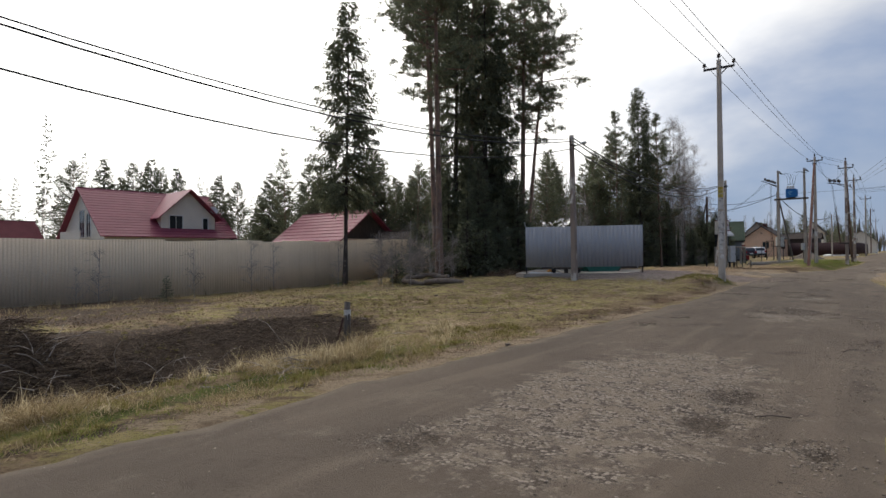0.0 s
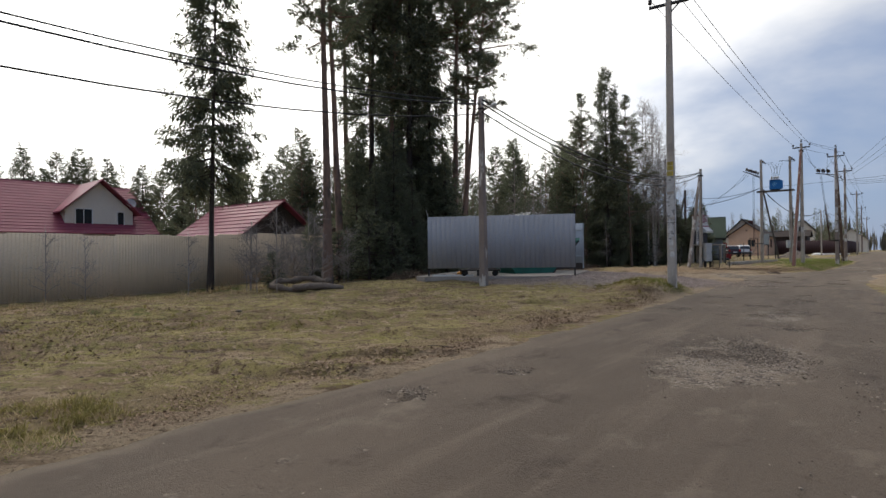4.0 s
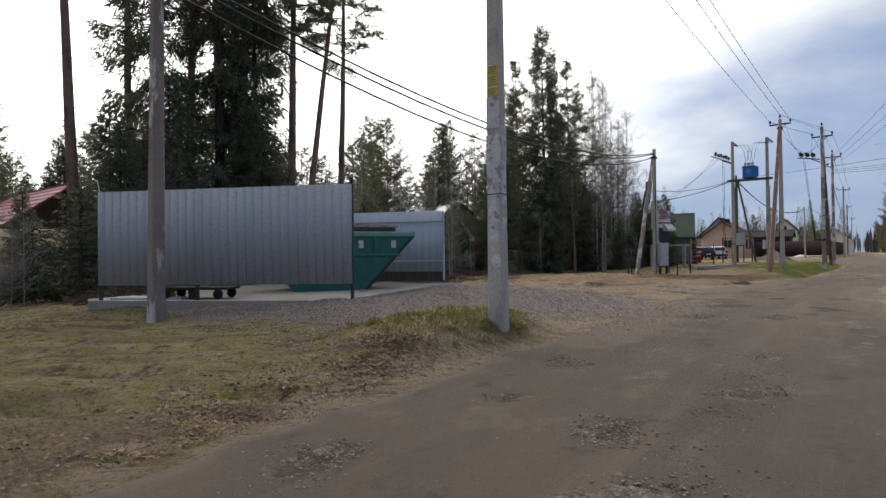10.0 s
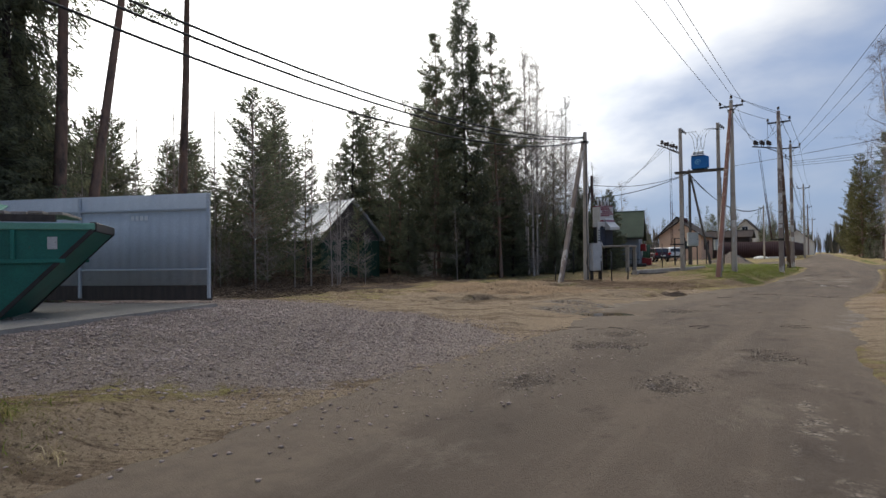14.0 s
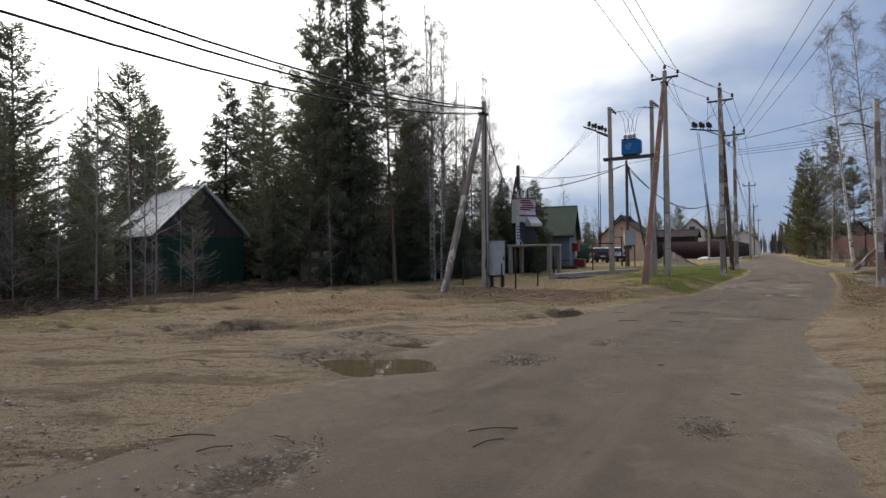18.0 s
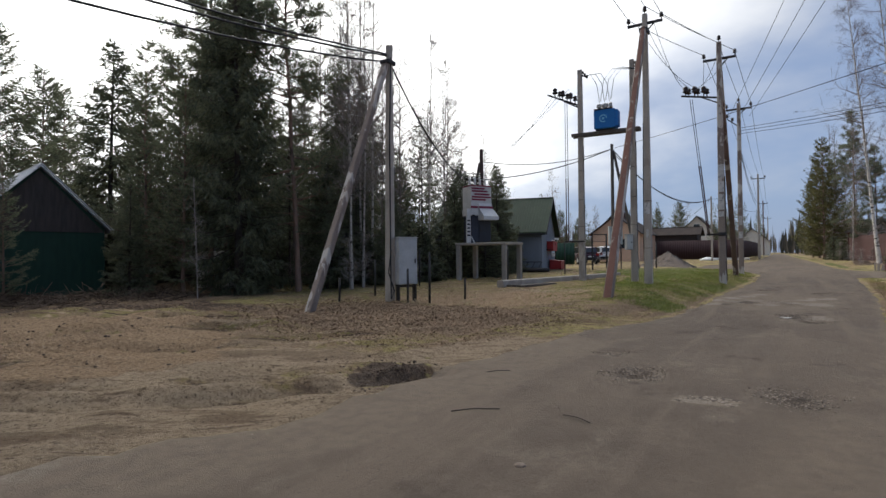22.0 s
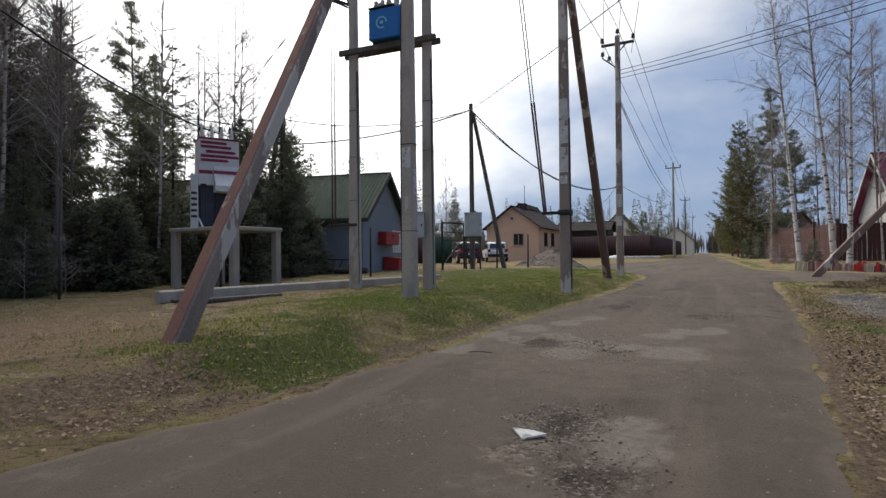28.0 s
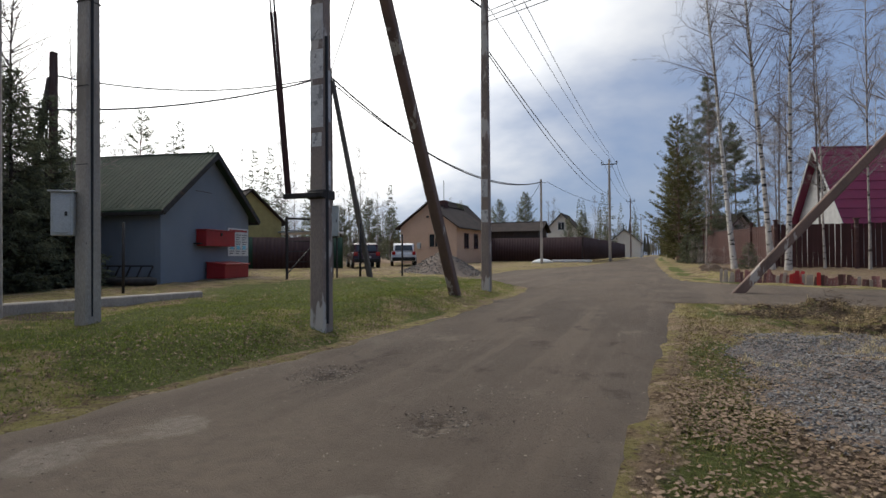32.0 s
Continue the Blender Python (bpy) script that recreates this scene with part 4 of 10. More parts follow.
# road: one sheet with a ragged edge
RY = axis([(-50, -6, 2.0), (-6, 92, 0.22), (92, 140, 1.0), (140, 290, 8)])
RU = np.concatenate([[0, 0.012, 0.03, 0.06], np.linspace(0.1, 0.9, 22), [0.94, 0.97, 0.988, 1]])
ru, ry_ = np.meshgrid(RU, RY)
jag = 0.14 * wob(ry_ * 0 + 3, ry_, 1.1) + 0.12 * wob(ry_ * 0 + 1, ry_, 2.9) + 0.05 * wob(ry_ * 0 + 2, ry_, 6.7)
loose = smooth01((ry_ - 36) / 3) * smooth01((45.5 - ry_) / 4)
rl = np.interp(ry_, *ROAD_L) + jag * (1 + 2.2 * loose) - 0.75 * loose
rr = np.interp(ry_, *ROAD_R) - jag * (1 + 0.9 * loose - 0.65 * smooth01((ry_ - 52) / 6)) + 0.32 * loose + 0.05 * wob(ry_ * 0 + 8, ry_, 3.1)
rx_ = rl + (rr - rl) * ru
edge = np.minimum(ru, 1 - ru)
rz = land(rx_, ry_) + 0.035 * smooth01(edge / 0.06) - 0.02 + 0.012 * wob(rx_, ry_, 1.4, 3)
HOLES = [(-3.05, 3.2, 0.4), (-1.35, 6.3, 0.42), (-1.33, 5.1, 0.4), (-0.5, 4.8, 0.22), (-4.2, 11.4, 0.25), (-1.95, 16.5, 0.5), (-2.45, 15.6, 0.5), (-1.8, 15.7, 0.5), (-1.8, 19.0, 0.35), (-3.9, 13.0, 0.18), (-4.42, 21.3, 0.3), (-3.02, 23.1, 0.28), (-4.2, 23.6, 0.24), (-2.4, 25.06, 0.3), (-4.46, 25.45, 0.3), (-2.4, 21.8, 0.4), (-2.56, 27.3, 0.28), (-2.95, 32.4, 0.36), (-4.4, 31.8, 0.36), (-4.65, 36.1, 0.45), (-4.7, 34.5, 0.28), (-4.15, 34.8, 0.3), (-2.3, 34.8, 0.4), (-4.6, 40.5, 0.38), (-2.1, 38.5, 0.22), (-4.05, 42.4, 0.3), (-3.45, 48.0, 0.42), (-4.05, 49.3, 0.26), (-1.75, 47.5, 0.34), (-2.8, 60.1, 0.45), (-1.7, 56.8, 0.36), (-1.3, 55.9, 0.36), (-2.5, 64.6, 0.3), (-0.8, 63.5, 0.26)]
bald, hole = np.zeros_like(rx_), np.zeros_like(rx_)
for hx, hy, hr in HOLES:
    d = np.hypot(rx_ - hx, (ry_ - hy) * 0.7) / hr
    rz -= 0.045 * smooth01(1.15 - d)
    bald = np.maximum(bald, smooth01(1.5 - d) * 0.42)
    hole = np.maximum(hole, smooth01(1.35 - d) * 0.6)
for bx, by, sx, sy, k_ in ((-2.2, 5.8, 1.8, 4.0, 0.48), (-2.0, 15.3, 1.0, 2.4, 0.55), (-2.4, 21.0, 0.8, 1.8, 0.42), (-2.3, 60.2, 0.8, 0.6, 0.45), (-1.8, 56.5, 0.6, 1.2, 0.35), (-2.5, 46.9, 0.4, 0.3, 0.55), (-1.6, 30.0, 0.5, 6.0, 0.30), (-1.5, 38.0, 0.5, 4.0, 0.25), (-3.4, 9.0, 0.9, 2.5, 0.25)):
    bald = np.maximum(bald, blob(rx_, ry_, bx, by, sx, sy) * k_)
dust = 0.9 * (1 - smooth01(edge / 0.10))
dust = np.maximum(dust, 0.30 * blob(rx_, ry_, -2.6, 42, 5.0, 13))
dust = np.maximum(dust, 0.25 * smooth01(1 - np.abs(ru - 0.9) / 0.14) * smooth01((ry_ - 34) / 4))
hole = np.maximum(hole, 0.38 * blob(rx_, ry_, -0.6, 14, 0.9, 14))
dust = np.maximum(dust, 1.2 * smooth01((0.34 - ru) / 0.2) * smooth01((ry_ - 25) / 4) * smooth01((52 - ry_) / 3))
dust = np.maximum(dust, 0.95 * blob(rx_, ry_, -1.2, 41, 1.2, 7))
dust = dust * smooth01((66 - ry_) / 10 + 0.45)
dust = np.maximum(dust, 0.75 * blob(rx_, ry_, -2.2, 60.5, 2.2, 3.6))
rn = len(RU)
rc = (np.arange(len(RY) - 1)[:, None] * rn + np.arange(rn - 1)[None, :]).ravel()
road_me = fast_mesh("road", np.stack([rx_, ry_, rz], -1).reshape(-1, 3), np.stack([rc, rc + 1, rc + 1 + rn, rc + rn], 1), M_ROAD, True)
fill(road_me, "dust", dust)
fill(road_me, "bald", bald)
pale = np.zeros_like(rx_)
for bx, by, sx, sy in ((-3.75, 59.2, 0.42, 0.5), (-3.65, 60.5, 0.3, 0.45), (-3.3, 61.2, 0.36, 0.5), (-2.95, 62.0, 0.36, 0.5), (-2.65, 62.7, 0.3, 0.45), (-3.2, 60.15, 0.45, 0.4), (-2.75, 60.6, 0.38, 0.45), (-2.3, 59.35, 0.45, 0.5), (-1.75, 60.1, 0.5, 0.4), (-1.3, 61.1, 0.4, 0.36), (-1.0, 61.6, 0.4, 0.42), (-0.65, 61.8, 0.3, 0.5), (-1.1, 59.8, 0.6, 0.6), (-1.2, 56.5, 0.38, 0.8), (-2.56, 46.85, 0.24, 0.16), (-2.0, 16.0, 0.35, 0.8), (-2.15, 14.4, 0.28, 0.2), (-2.2, 20.6, 0.45, 0.5)):
    pale = np.maximum(pale, blob(rx_, ry_, bx, by, sx, sy) * 0.72)
pale = np.maximum(pale, 0.62 * loose * (1 - smooth01(edge / 0.22)))
fill(road_me, "pale", pale)
fill(road_me, "hole", hole)
tagged(new("road", road_me), "worn potholed asphalt road under brown dust", "road", kind="structure")

# ---- trees ----


def rand_dir(n, flat=0.0):
    d = RNG.normal(size=(n, 3))
    d[:, 2] *= 1 - flat
    return unit(d)


def trunk_set(h, r0, r1, lean=0.0, n=7, steps=9):
    zs = np.linspace(0, h, steps)
    off = np.cumsum(RNG.normal(0, lean * h / steps, (steps, 2)), 0)
    off -= off[0]
    pts = np.stack([off[:, 0], off[:, 1], zs], 1)
    rad = r0 + (r1 - r0) * (zs / h) ** 0.8
    rad[0] *= 1.25
    ang = np.arange(n) * 2 * math.pi / n
    v = pts[:, None, :] + rad[:, None, None] * np.stack([np.cos(ang), np.sin(ang), ang * 0], 1)[None]
    b = (np.arange(steps - 1)[:, None] * n + np.arange(n)[None]).ravel()
    b2 = (np.arange(steps - 1)[:, None] * n + (np.arange(n)[None] + 1) % n).ravel()
    return v.reshape(-1, 3), np.stack([b, b2, b2 + n, b + n], 1), pts


def on_trunk(pts, z):
    return np.stack([np.interp(z, pts[:, 2], pts[:, 0]), np.interp(z, pts[:, 2], pts[:, 1]), z], -1)


def conifer(h, z0, rmax, whorl, per, dens, tlen, twid, droop, power=0.85, bark=None, needles=None, gap=0.0, hang=0.0, r0=None, rise=0.0, lift=0.22, tuft=4):
    """Trunk and crown meshes of a spruce-like tree: whorls of limbs, side twigs along each limb, short needled shoots along each twig."""
    tv, tf, pts = trunk_set(h, r0 or h * 0.011 + 0.03, 0.015, 0.006)
    z = np.arange(z0, h * 0.985, whorl)
    z = np.repeat(z, per) + RNG.normal(0, 0.16, len(z) * per) * whorl
    z = np.clip(z, z0 * 0.9, h * 0.99)
    k = (z - z0) / (h - z0)
    keep = RNG.random(len(z)) > gap * (1 - k)
    z, k = z[keep], k[keep]
    n = len(z)
    length = rmax * np.clip(1 - k, 0.02, 1) ** power * RNG.uniform(0.55, 1.15, n) + 0.12
    length *= np.clip(0.6 + k * 6, 0, 1)
    az = RNG.uniform(0, 2 * math.pi, n)
    el = np.interp(k, [0, 0.5, 1], [-droop, -droop * 0.35 + rise, 0.75]) + RNG.normal(0, 0.1, n)
    out = np.stack([np.cos(az), np.sin(az), np.zeros(n)], 1)
    foot = on_trunk(pts, z)

    def at(i, t):
        p = foot[i] + length[i, None] * (out[i] * (t * np.cos(el[i]))[:, None])
        p[:, 2] += length[i] * (np.sin(el[i]) * t + lift * t ** 2.5)
        return p

    every = np.arange(n)
    lim = [at(every, np.full(n, t)) for t in (0.0, 0.5, 1.0)]
    s1 = sticks(lim[0], lim[1], 0.012 + length * 0.008, 0.006 + length * 0.004)
    s2 = sticks(lim[1], lim[2], 0.006 + length * 0.004, np.full(n, 0.003))
    v, f = merged((tv, tf), s1, s2)
    trunk_me = fast_mesh("trunk", v, f, bark or M_BARK, True)
    cnt = np.maximum(4, (dens * length).astype(int) + 2)
    idx = np.repeat(every, cnt)
    m = len(idx)
    t = RNG.uniform(0.14, 1.0, m) ** 0.85
    p = at(idx, t)
    sidev = np.stack([-out[idx][:, 1], out[idx][:, 0], np.zeros(m)], 1)
    d = out[idx] * RNG.uniform(0.35, 0.8, (m, 1)) + sidev * (RNG.choice([-1.0, 1.0], m) * RNG.uniform(0.35, 1.0, m))[:, None]
    d[:, 2] += RNG.normal(0, 0.16, m) - hang * RNG.random(m) ** 0.7 + np.sin(el[idx]) * 0.5
    twig = np.minimum(tlen, 0.15 + 0.42 * length[idx]) * RNG.uniform(0.55, 1.25, m) * (1.15 - 0.62 * t)
    d = unit(d) * twig[:, None]
    j = np.repeat(np.arange(m), tuft)
    u = (np.tile(np.arange(tuft), m) + RNG.random(len(j))) / tuft
    q = p[j] + d[j] * u[:, None]
    q[:, 2] -= 0.10 * hang * twig[j] * u ** 2
    e = unit(unit(d[j]) * 0.9 + rand_dir(len(j)) * 0.55) * (twig[j] * RNG.uniform(0.4, 0.62, len(j)) + 0.03)[:, None]
    w = unit(np.cross(e, rand_dir(len(j)))) * (twid * RNG.uniform(0.6, 1.3, len(j)))[:, None]
    cv, cf = blades(q - e * 0.2, e, w)
    return trunk_me, fast_mesh("crown", cv, cf, needles or M_SPRUCE)


def pine(h, z0, rmax, limbs, subs, per, ln, wd, needles=None, r0=None, round_top=True, tufts=3, stubs=0):
    """A pine: bare trunk, crooked limbs, tufts of needles along the outer twigs."""
    tv, tf, pts = trunk_set(h, r0 or h * 0.0085 + 0.03, 0.03, 0.01)
    z = np.sort(RNG.uniform(z0, h * 0.985, limbs))
    k = (z - z0) / (h - z0)
    prof = np.where(k < 0.35, 0.55 + k * 1.28, 1 - (k - 0.35) * (1.1 if round_top else 1.4))
    length = rmax * np.clip(prof, 0.10, 1) * RNG.uniform(0.45, 1.1, limbs)
    az = RNG.uniform(0, 2 * math.pi, limbs)
    el = RNG.uniform(-0.2, 0.3, limbs) + 0.5 * k
    out = np.stack([np.cos(az) * np.cos(el), np.sin(az) * np.cos(el), np.sin(el)], 1)
    foot = on_trunk(pts, z)
    mid = foot + out * (length * 0.5)[:, None] + RNG.normal(0, 0.1, (limbs, 3)) * length[:, None]
    tip = foot + out * length[:, None] + np.array([0, 0, 0.12]) * length[:, None]
    sets = [(tv, tf), sticks(foot, mid, 0.02 + length * 0.014, 0.012 + length * 0.007), sticks(mid, tip, 0.012 + length * 0.007, np.full(limbs, 0.006))]
    if stubs:
        sz = RNG.uniform(h * 0.2, z0 + 1, stubs)
        sf = on_trunk(pts, sz)
        sd = rand_dir(stubs, 0.7) * RNG.uniform(0.3, 1.1, (stubs, 1))
        sets.append(sticks(sf, sf + sd, np.full(stubs, 0.018), np.full(stubs, 0.006)))
    idx = RNG.choice(limbs, limbs * subs, p=(length + 0.05) ** 1.3 / ((length + 0.05) ** 1.3).sum())
    m = len(idx)
    t = RNG.uniform(0.25, 1.0, m)
    a = np.where((t < 0.5)[:, None], foot[idx] + (mid - foot)[idx] * (t * 2)[:, None], mid[idx] + (tip - mid)[idx] * (t * 2 - 1)[:, None])
    sub_d = unit(out[idx] * 0.8 + rand_dir(m, 0.6)) * (length[idx] * RNG.uniform(0.14, 0.4, m) + 0.12)[:, None]
    sub_d[:, 2] += 0.07
    b = a + sub_d
    sets.append(sticks(a, b, np.full(m, 0.012), np.full(m, 0.004)))
    v, f = merged(*sets)
    j = np.repeat(np.arange(m), tufts)
    c = a[j] + sub_d[j] * RNG.uniform(0.35, 1.08, len(j))[:, None] + rand_dir(len(j), 0.4) * 0.08
    return fast_mesh("trunk", v, f, M_PINE_BARK, True), clumps(np.concatenate([c, tip]), 0.09, per, ln, wd, needles or M_PINE)


def clumps(c, r, per, ln, wd, needles):
    """Brushes of needles that spread from the points c."""
    idx = np.repeat(np.arange(len(c)), per)
    d = rand_dir(len(idx))
    d[:, 2] = d[:, 2] * 0.75 + 0.3
    p = c[idx] + d * (RNG.random(len(idx)) * r)[:, None]
    d = unit(d + rand_dir(len(idx)) * 0.3) * (ln * RNG.uniform(0.6, 1.3, len(idx)))[:, None]
    w = unit(np.cross(d, rand_dir(len(idx)))) * (wd * RNG.uniform(0.6, 1.3, len(idx)))[:, None]
    v, f = blades(p, d, w)
    return fast_mesh("crown", v, f, needles)


def birch(h, z0, rmax, limbs, bark, r0=None, fine=9, twig=None, hair=5, thick=1.0):
    """A leafless birch: trunk, rising limbs, fine spreading twigs."""
    tv, tf, pts = trunk_set(h, r0 or h * 0.006 + 0.03, 0.012, 0.012)
    z = np.sort(RNG.uniform(z0, h * 0.97, limbs))
    k = (z - z0) / (h - z0)
    length = rmax * np.interp(k, [0, 0.25, 1], [0.7, 1.0, 0.16]) * RNG.uniform(0.5, 1.1, limbs)
    az = RNG.uniform(0, 2 * math.pi, limbs)
    el = RNG.uniform(0.4, 1.05, limbs)
    out = np.stack([np.cos(az) * np.cos(el), np.sin(az) * np.cos(el), np.sin(el)], 1)
    foot = on_trunk(pts, z)
    mid = foot + out * (length * 0.5)[:, None]
    tip = mid + unit(out + RNG.normal(0, 0.25, (limbs, 3))) * (length * 0.5)[:, None]
    limb_sets = [sticks(foot, mid, 0.01 + length * 0.007, 0.008 + length * 0.003), sticks(mid, tip, 0.008 + length * 0.003, np.full(limbs, 0.004))]
    idx = np.repeat(np.arange(limbs), fine)
    t = RNG.uniform(0.2, 1.0, len(idx))
    a = np.where((t < 0.5)[:, None], foot[idx] + (mid - foot)[idx] * (t * 2)[:, None], mid[idx] + (tip - mid)[idx] * (t * 2 - 1)[:, None])
    b = a + unit(out[idx] * 0.75 + rand_dir(len(idx), 0.2)) * (length[idx] * RNG.uniform(0.18, 0.5, len(idx)))[:, None]
    limb_sets.append(sticks(a, b, np.full(len(idx), 0.0065 * thick), np.full(len(idx), 0.003 * thick)))
    i2 = np.repeat(np.arange(len(idx)), hair)
    a2 = a[i2] + (b - a)[i2] * RNG.uniform(0.2, 1.0, len(i2))[:, None]
    d2 = unit((b - a)[i2] * 0.9 + rand_dir(len(i2)) * 0.4) * RNG.uniform(0.2, 0.7, len(i2))[:, None]
    d2[:, 2] -= 0.05
    limb_sets.append(blades(a2, d2, unit(np.cross(d2, rand_dir(len(i2)))) * (0.0042 * thick)))
    v, f = merged(*limb_sets)
    return fast_mesh("trunk", tv, tf, bark, True), fast_mesh("crown", v, f, twig or M_TWIG)


PROTO = {}


def tree_kind(key, label, meshes, category="tree"):
    PROTO[key] = (label, meshes, category)


def plant(key, x, y, s=1.0, sz=None, turn=None, name="", group="", label="", sink=0.05, tilt=0.0):
    lab, meshes, cat = PROTO[key]
    turn = RNG.uniform(0, 360) if turn is None else turn
    root = thing(name or cat, label or lab, cat, Matrix.Translation((x, y, zl(x, y) - sink)) @ Matrix.Rotation(radians(tilt), 4, "Y") @ pose(0, 0, 0, RNG.uniform(-1.5, 1.5), RNG.uniform(-1.5, 1.5), turn) @ Matrix.Diagonal((s, s, sz or s, 1)), group)
    for nm, me in zip(("trunk", "crown"), meshes):
        o = new(nm, me)
        o.parent = root
    return root


tree_kind("spruce_big", "tall dense dark spruce with drooping boughs", conifer(18, 0.5, 2.9, 0.38, 7, 22, 0.66, 0.026, 0.42, 0.46, hang=1.1))
tree_kind("spruce_edge", "tall dark spruce with drooping boughs", conifer(20, 0.8, 2.8, 0.5, 6, 22, 0.78, 0.024, 0.55, 0.6, gap=0.3, hang=1.5))
tree_kind("spruce_thin", "narrow ragged spruce with bare lower trunk", conifer(16, 4.9, 2.3, 0.36, 7, 26, 0.62, 0.024, 0.55, 0.55, gap=0.05, hang=1.4, r0=0.14))
tree_kind("spruce_mid", "mid-sized dark spruce with dense boughs", conifer(11, 0.4, 2.6, 0.36, 7, 20, 0.58, 0.027, 0.25, 0.8, hang=0.7))
tree_kind("pine_tall", "tall Scots pine with bare reddish trunk", pine(23, 10.5, 3.6, 64, 10, 16, 0.22, 0.019, stubs=14))
tree_kind("pine_high", "tall Scots pine with sparse high crown", pine(24, 13.0, 3.5, 46, 10, 16, 0.22, 0.019, stubs=16))
tree_kind("pine_grown", "slender pine with an airy crown reaching low", pine(17, 2.6, 3.0, 74, 9, 14, 0.21, 0.017, None, 0.12, False, 3, 8))
tree_kind("spruce_low", "low bushy dark spruce in the undergrowth", conifer(2.6, 0.05, 1.15, 0.2, 7, 8, 0.34, 0.034, 0.3, 0.7, hang=0.25), "shrub")
tree_kind("pine_young", "young bushy pine, grey-green", conifer(12, 0.6, 3.5, 0.42, 7, 17, 0.46, 0.024, -0.05, 0.7, M_PINE_BARK, M_PINE, gap=0.12, r0=0.12, rise=0.3, lift=0.32))
tree_kind("pine_young_b", "young slender pine, grey-green", conifer(11, 0.8, 2.6, 0.50, 6, 16, 0.44, 0.022, -0.08, 0.75, M_PINE_BARK, M_PINE, gap=0.2, r0=0.1, rise=0.34, lift=0.32))
tree_kind("pine_right", "young pine with olive-green needles", conifer(13, 0.5, 3.1, 0.44, 7, 16, 0.5, 0.026, -0.05, 0.78, M_PINE_BARK, M_PINE_R, gap=0.15, r0=0.13, rise=0.3, lift=0.3))
tree_kind("birch_white", "leafless birch with white peeling bark", birch(19, 5.0, 3.4, 60, M_BIRCH, 0.15, 9, M_TWIG_BROWN, 8))
tree_kind("birch_thin", "slender leafless birch with pale bark", birch(15, 4.2, 2.9, 60, M_BIRCH_GREY, 0.065, 8, None, 5, 0.75))
tree_kind("birch_grey", "leafless grey-brown deciduous tree", birch(13, 2.6, 2.9, 50, M_TWIG_BROWN, 0.065, 8, None, 5, 0.75))
tree_kind("conifer_airy", "thin young conifer with sparse airy boughs", conifer(11, 1.2, 1.9, 0.50, 5, 14, 0.48, 0.025, 0.1, 0.7, gap=0.3, rise=0.15, hang=0.3, r0=0.09))
tree_kind("far_pine", "pine far off with a rounded crown", pine(17, 5, 2.6, 44, 6, 7, 0.3, 0.03, None, None, True, 3))
tree_kind("far_birch", "leafless pale birch standing far off", birch(15, 3, 2.4, 34, M_BIRCH, 0.1, 7, None, 4, 2.0))
tree_kind("bush", "leafless shrub of thin stems", birch(2.6, 0.2, 1.0, 16, M_TWIG, 0.014, 4, None, 3), "shrub")
tree_kind("sapling", "thin leafless sapling among dead branches", birch(5.5, 1.0, 0.8, 18, M_TWIG, 0.025, 4, None, 3), "shrub")
tree_kind("little_spruce", "small young spruce by the fence", conifer(3.2, 0.15, 1.0, 0.22, 5, 16, 0.24, 0.02, 0.1), "tree")

LOT = np.random.default_rng(77)
# by the fence and behind the screen
plant("spruce_thin", -23.4, 19.5, 1.0, 0.98, 40)
plant("pine_tall", -19.15, 22.5, 0.95, 0.98, 100)
plant("pine_high", -22.05, 25.7, 0.95, 1.0, 10)
for x, y, s, k in ((-22.9, 28.5, 1.0, "spruce_edge"), (-21.8, 30.5, 1.12, "spruce_edge"), (-21.2, 31.9, 0.85, "spruce_edge"), (-23.6, 32.6, 1.1, "spruce_edge"), (-19.6, 31.2, 0.62, "spruce_mid"), (-20.4, 34.2, 0.34, "spruce_mid"), (-20.0, 26.2, 0.52, "spruce_mid"), (-21.9, 26.6, 0.62, "spruce_mid"), (-20.6, 28.0, 0.7, "spruce_mid"), (-18.6, 27.4, 0.42, "spruce_mid"), (-22.7, 24.4, 0.34, "spruce_mid")):
    plant(k, x, y, s, group="spruces behind the screen")
for x, y, s, k in ((-22.4, 29.5, 1.0, "pine_tall"), (-20.4, 32.8, 1.0, "pine_tall"), (-25.2, 33.4, 1.05, "pine_tall"), (-23.9, 38.6, 1.0, "pine_high"), (-29.5, 35.0, 1.0, "pine_high"), (-24.5, 28.4, 0.95, "pine_high")):
    plant(k, x, y, s, group="pines behind the screen")
leaning = plant("pine_tall", -19.9, 34.0, 0.85, 0.95, 200, label="slim pine leaning out of the spruces")
leaning.matrix_basis = pose(-20.6, 33.5, zl(-20.6, 33.5) - 0.1, -6, 3, 0) @ Matrix.Diagonal((0.85, 0.85, 0.95, 1))
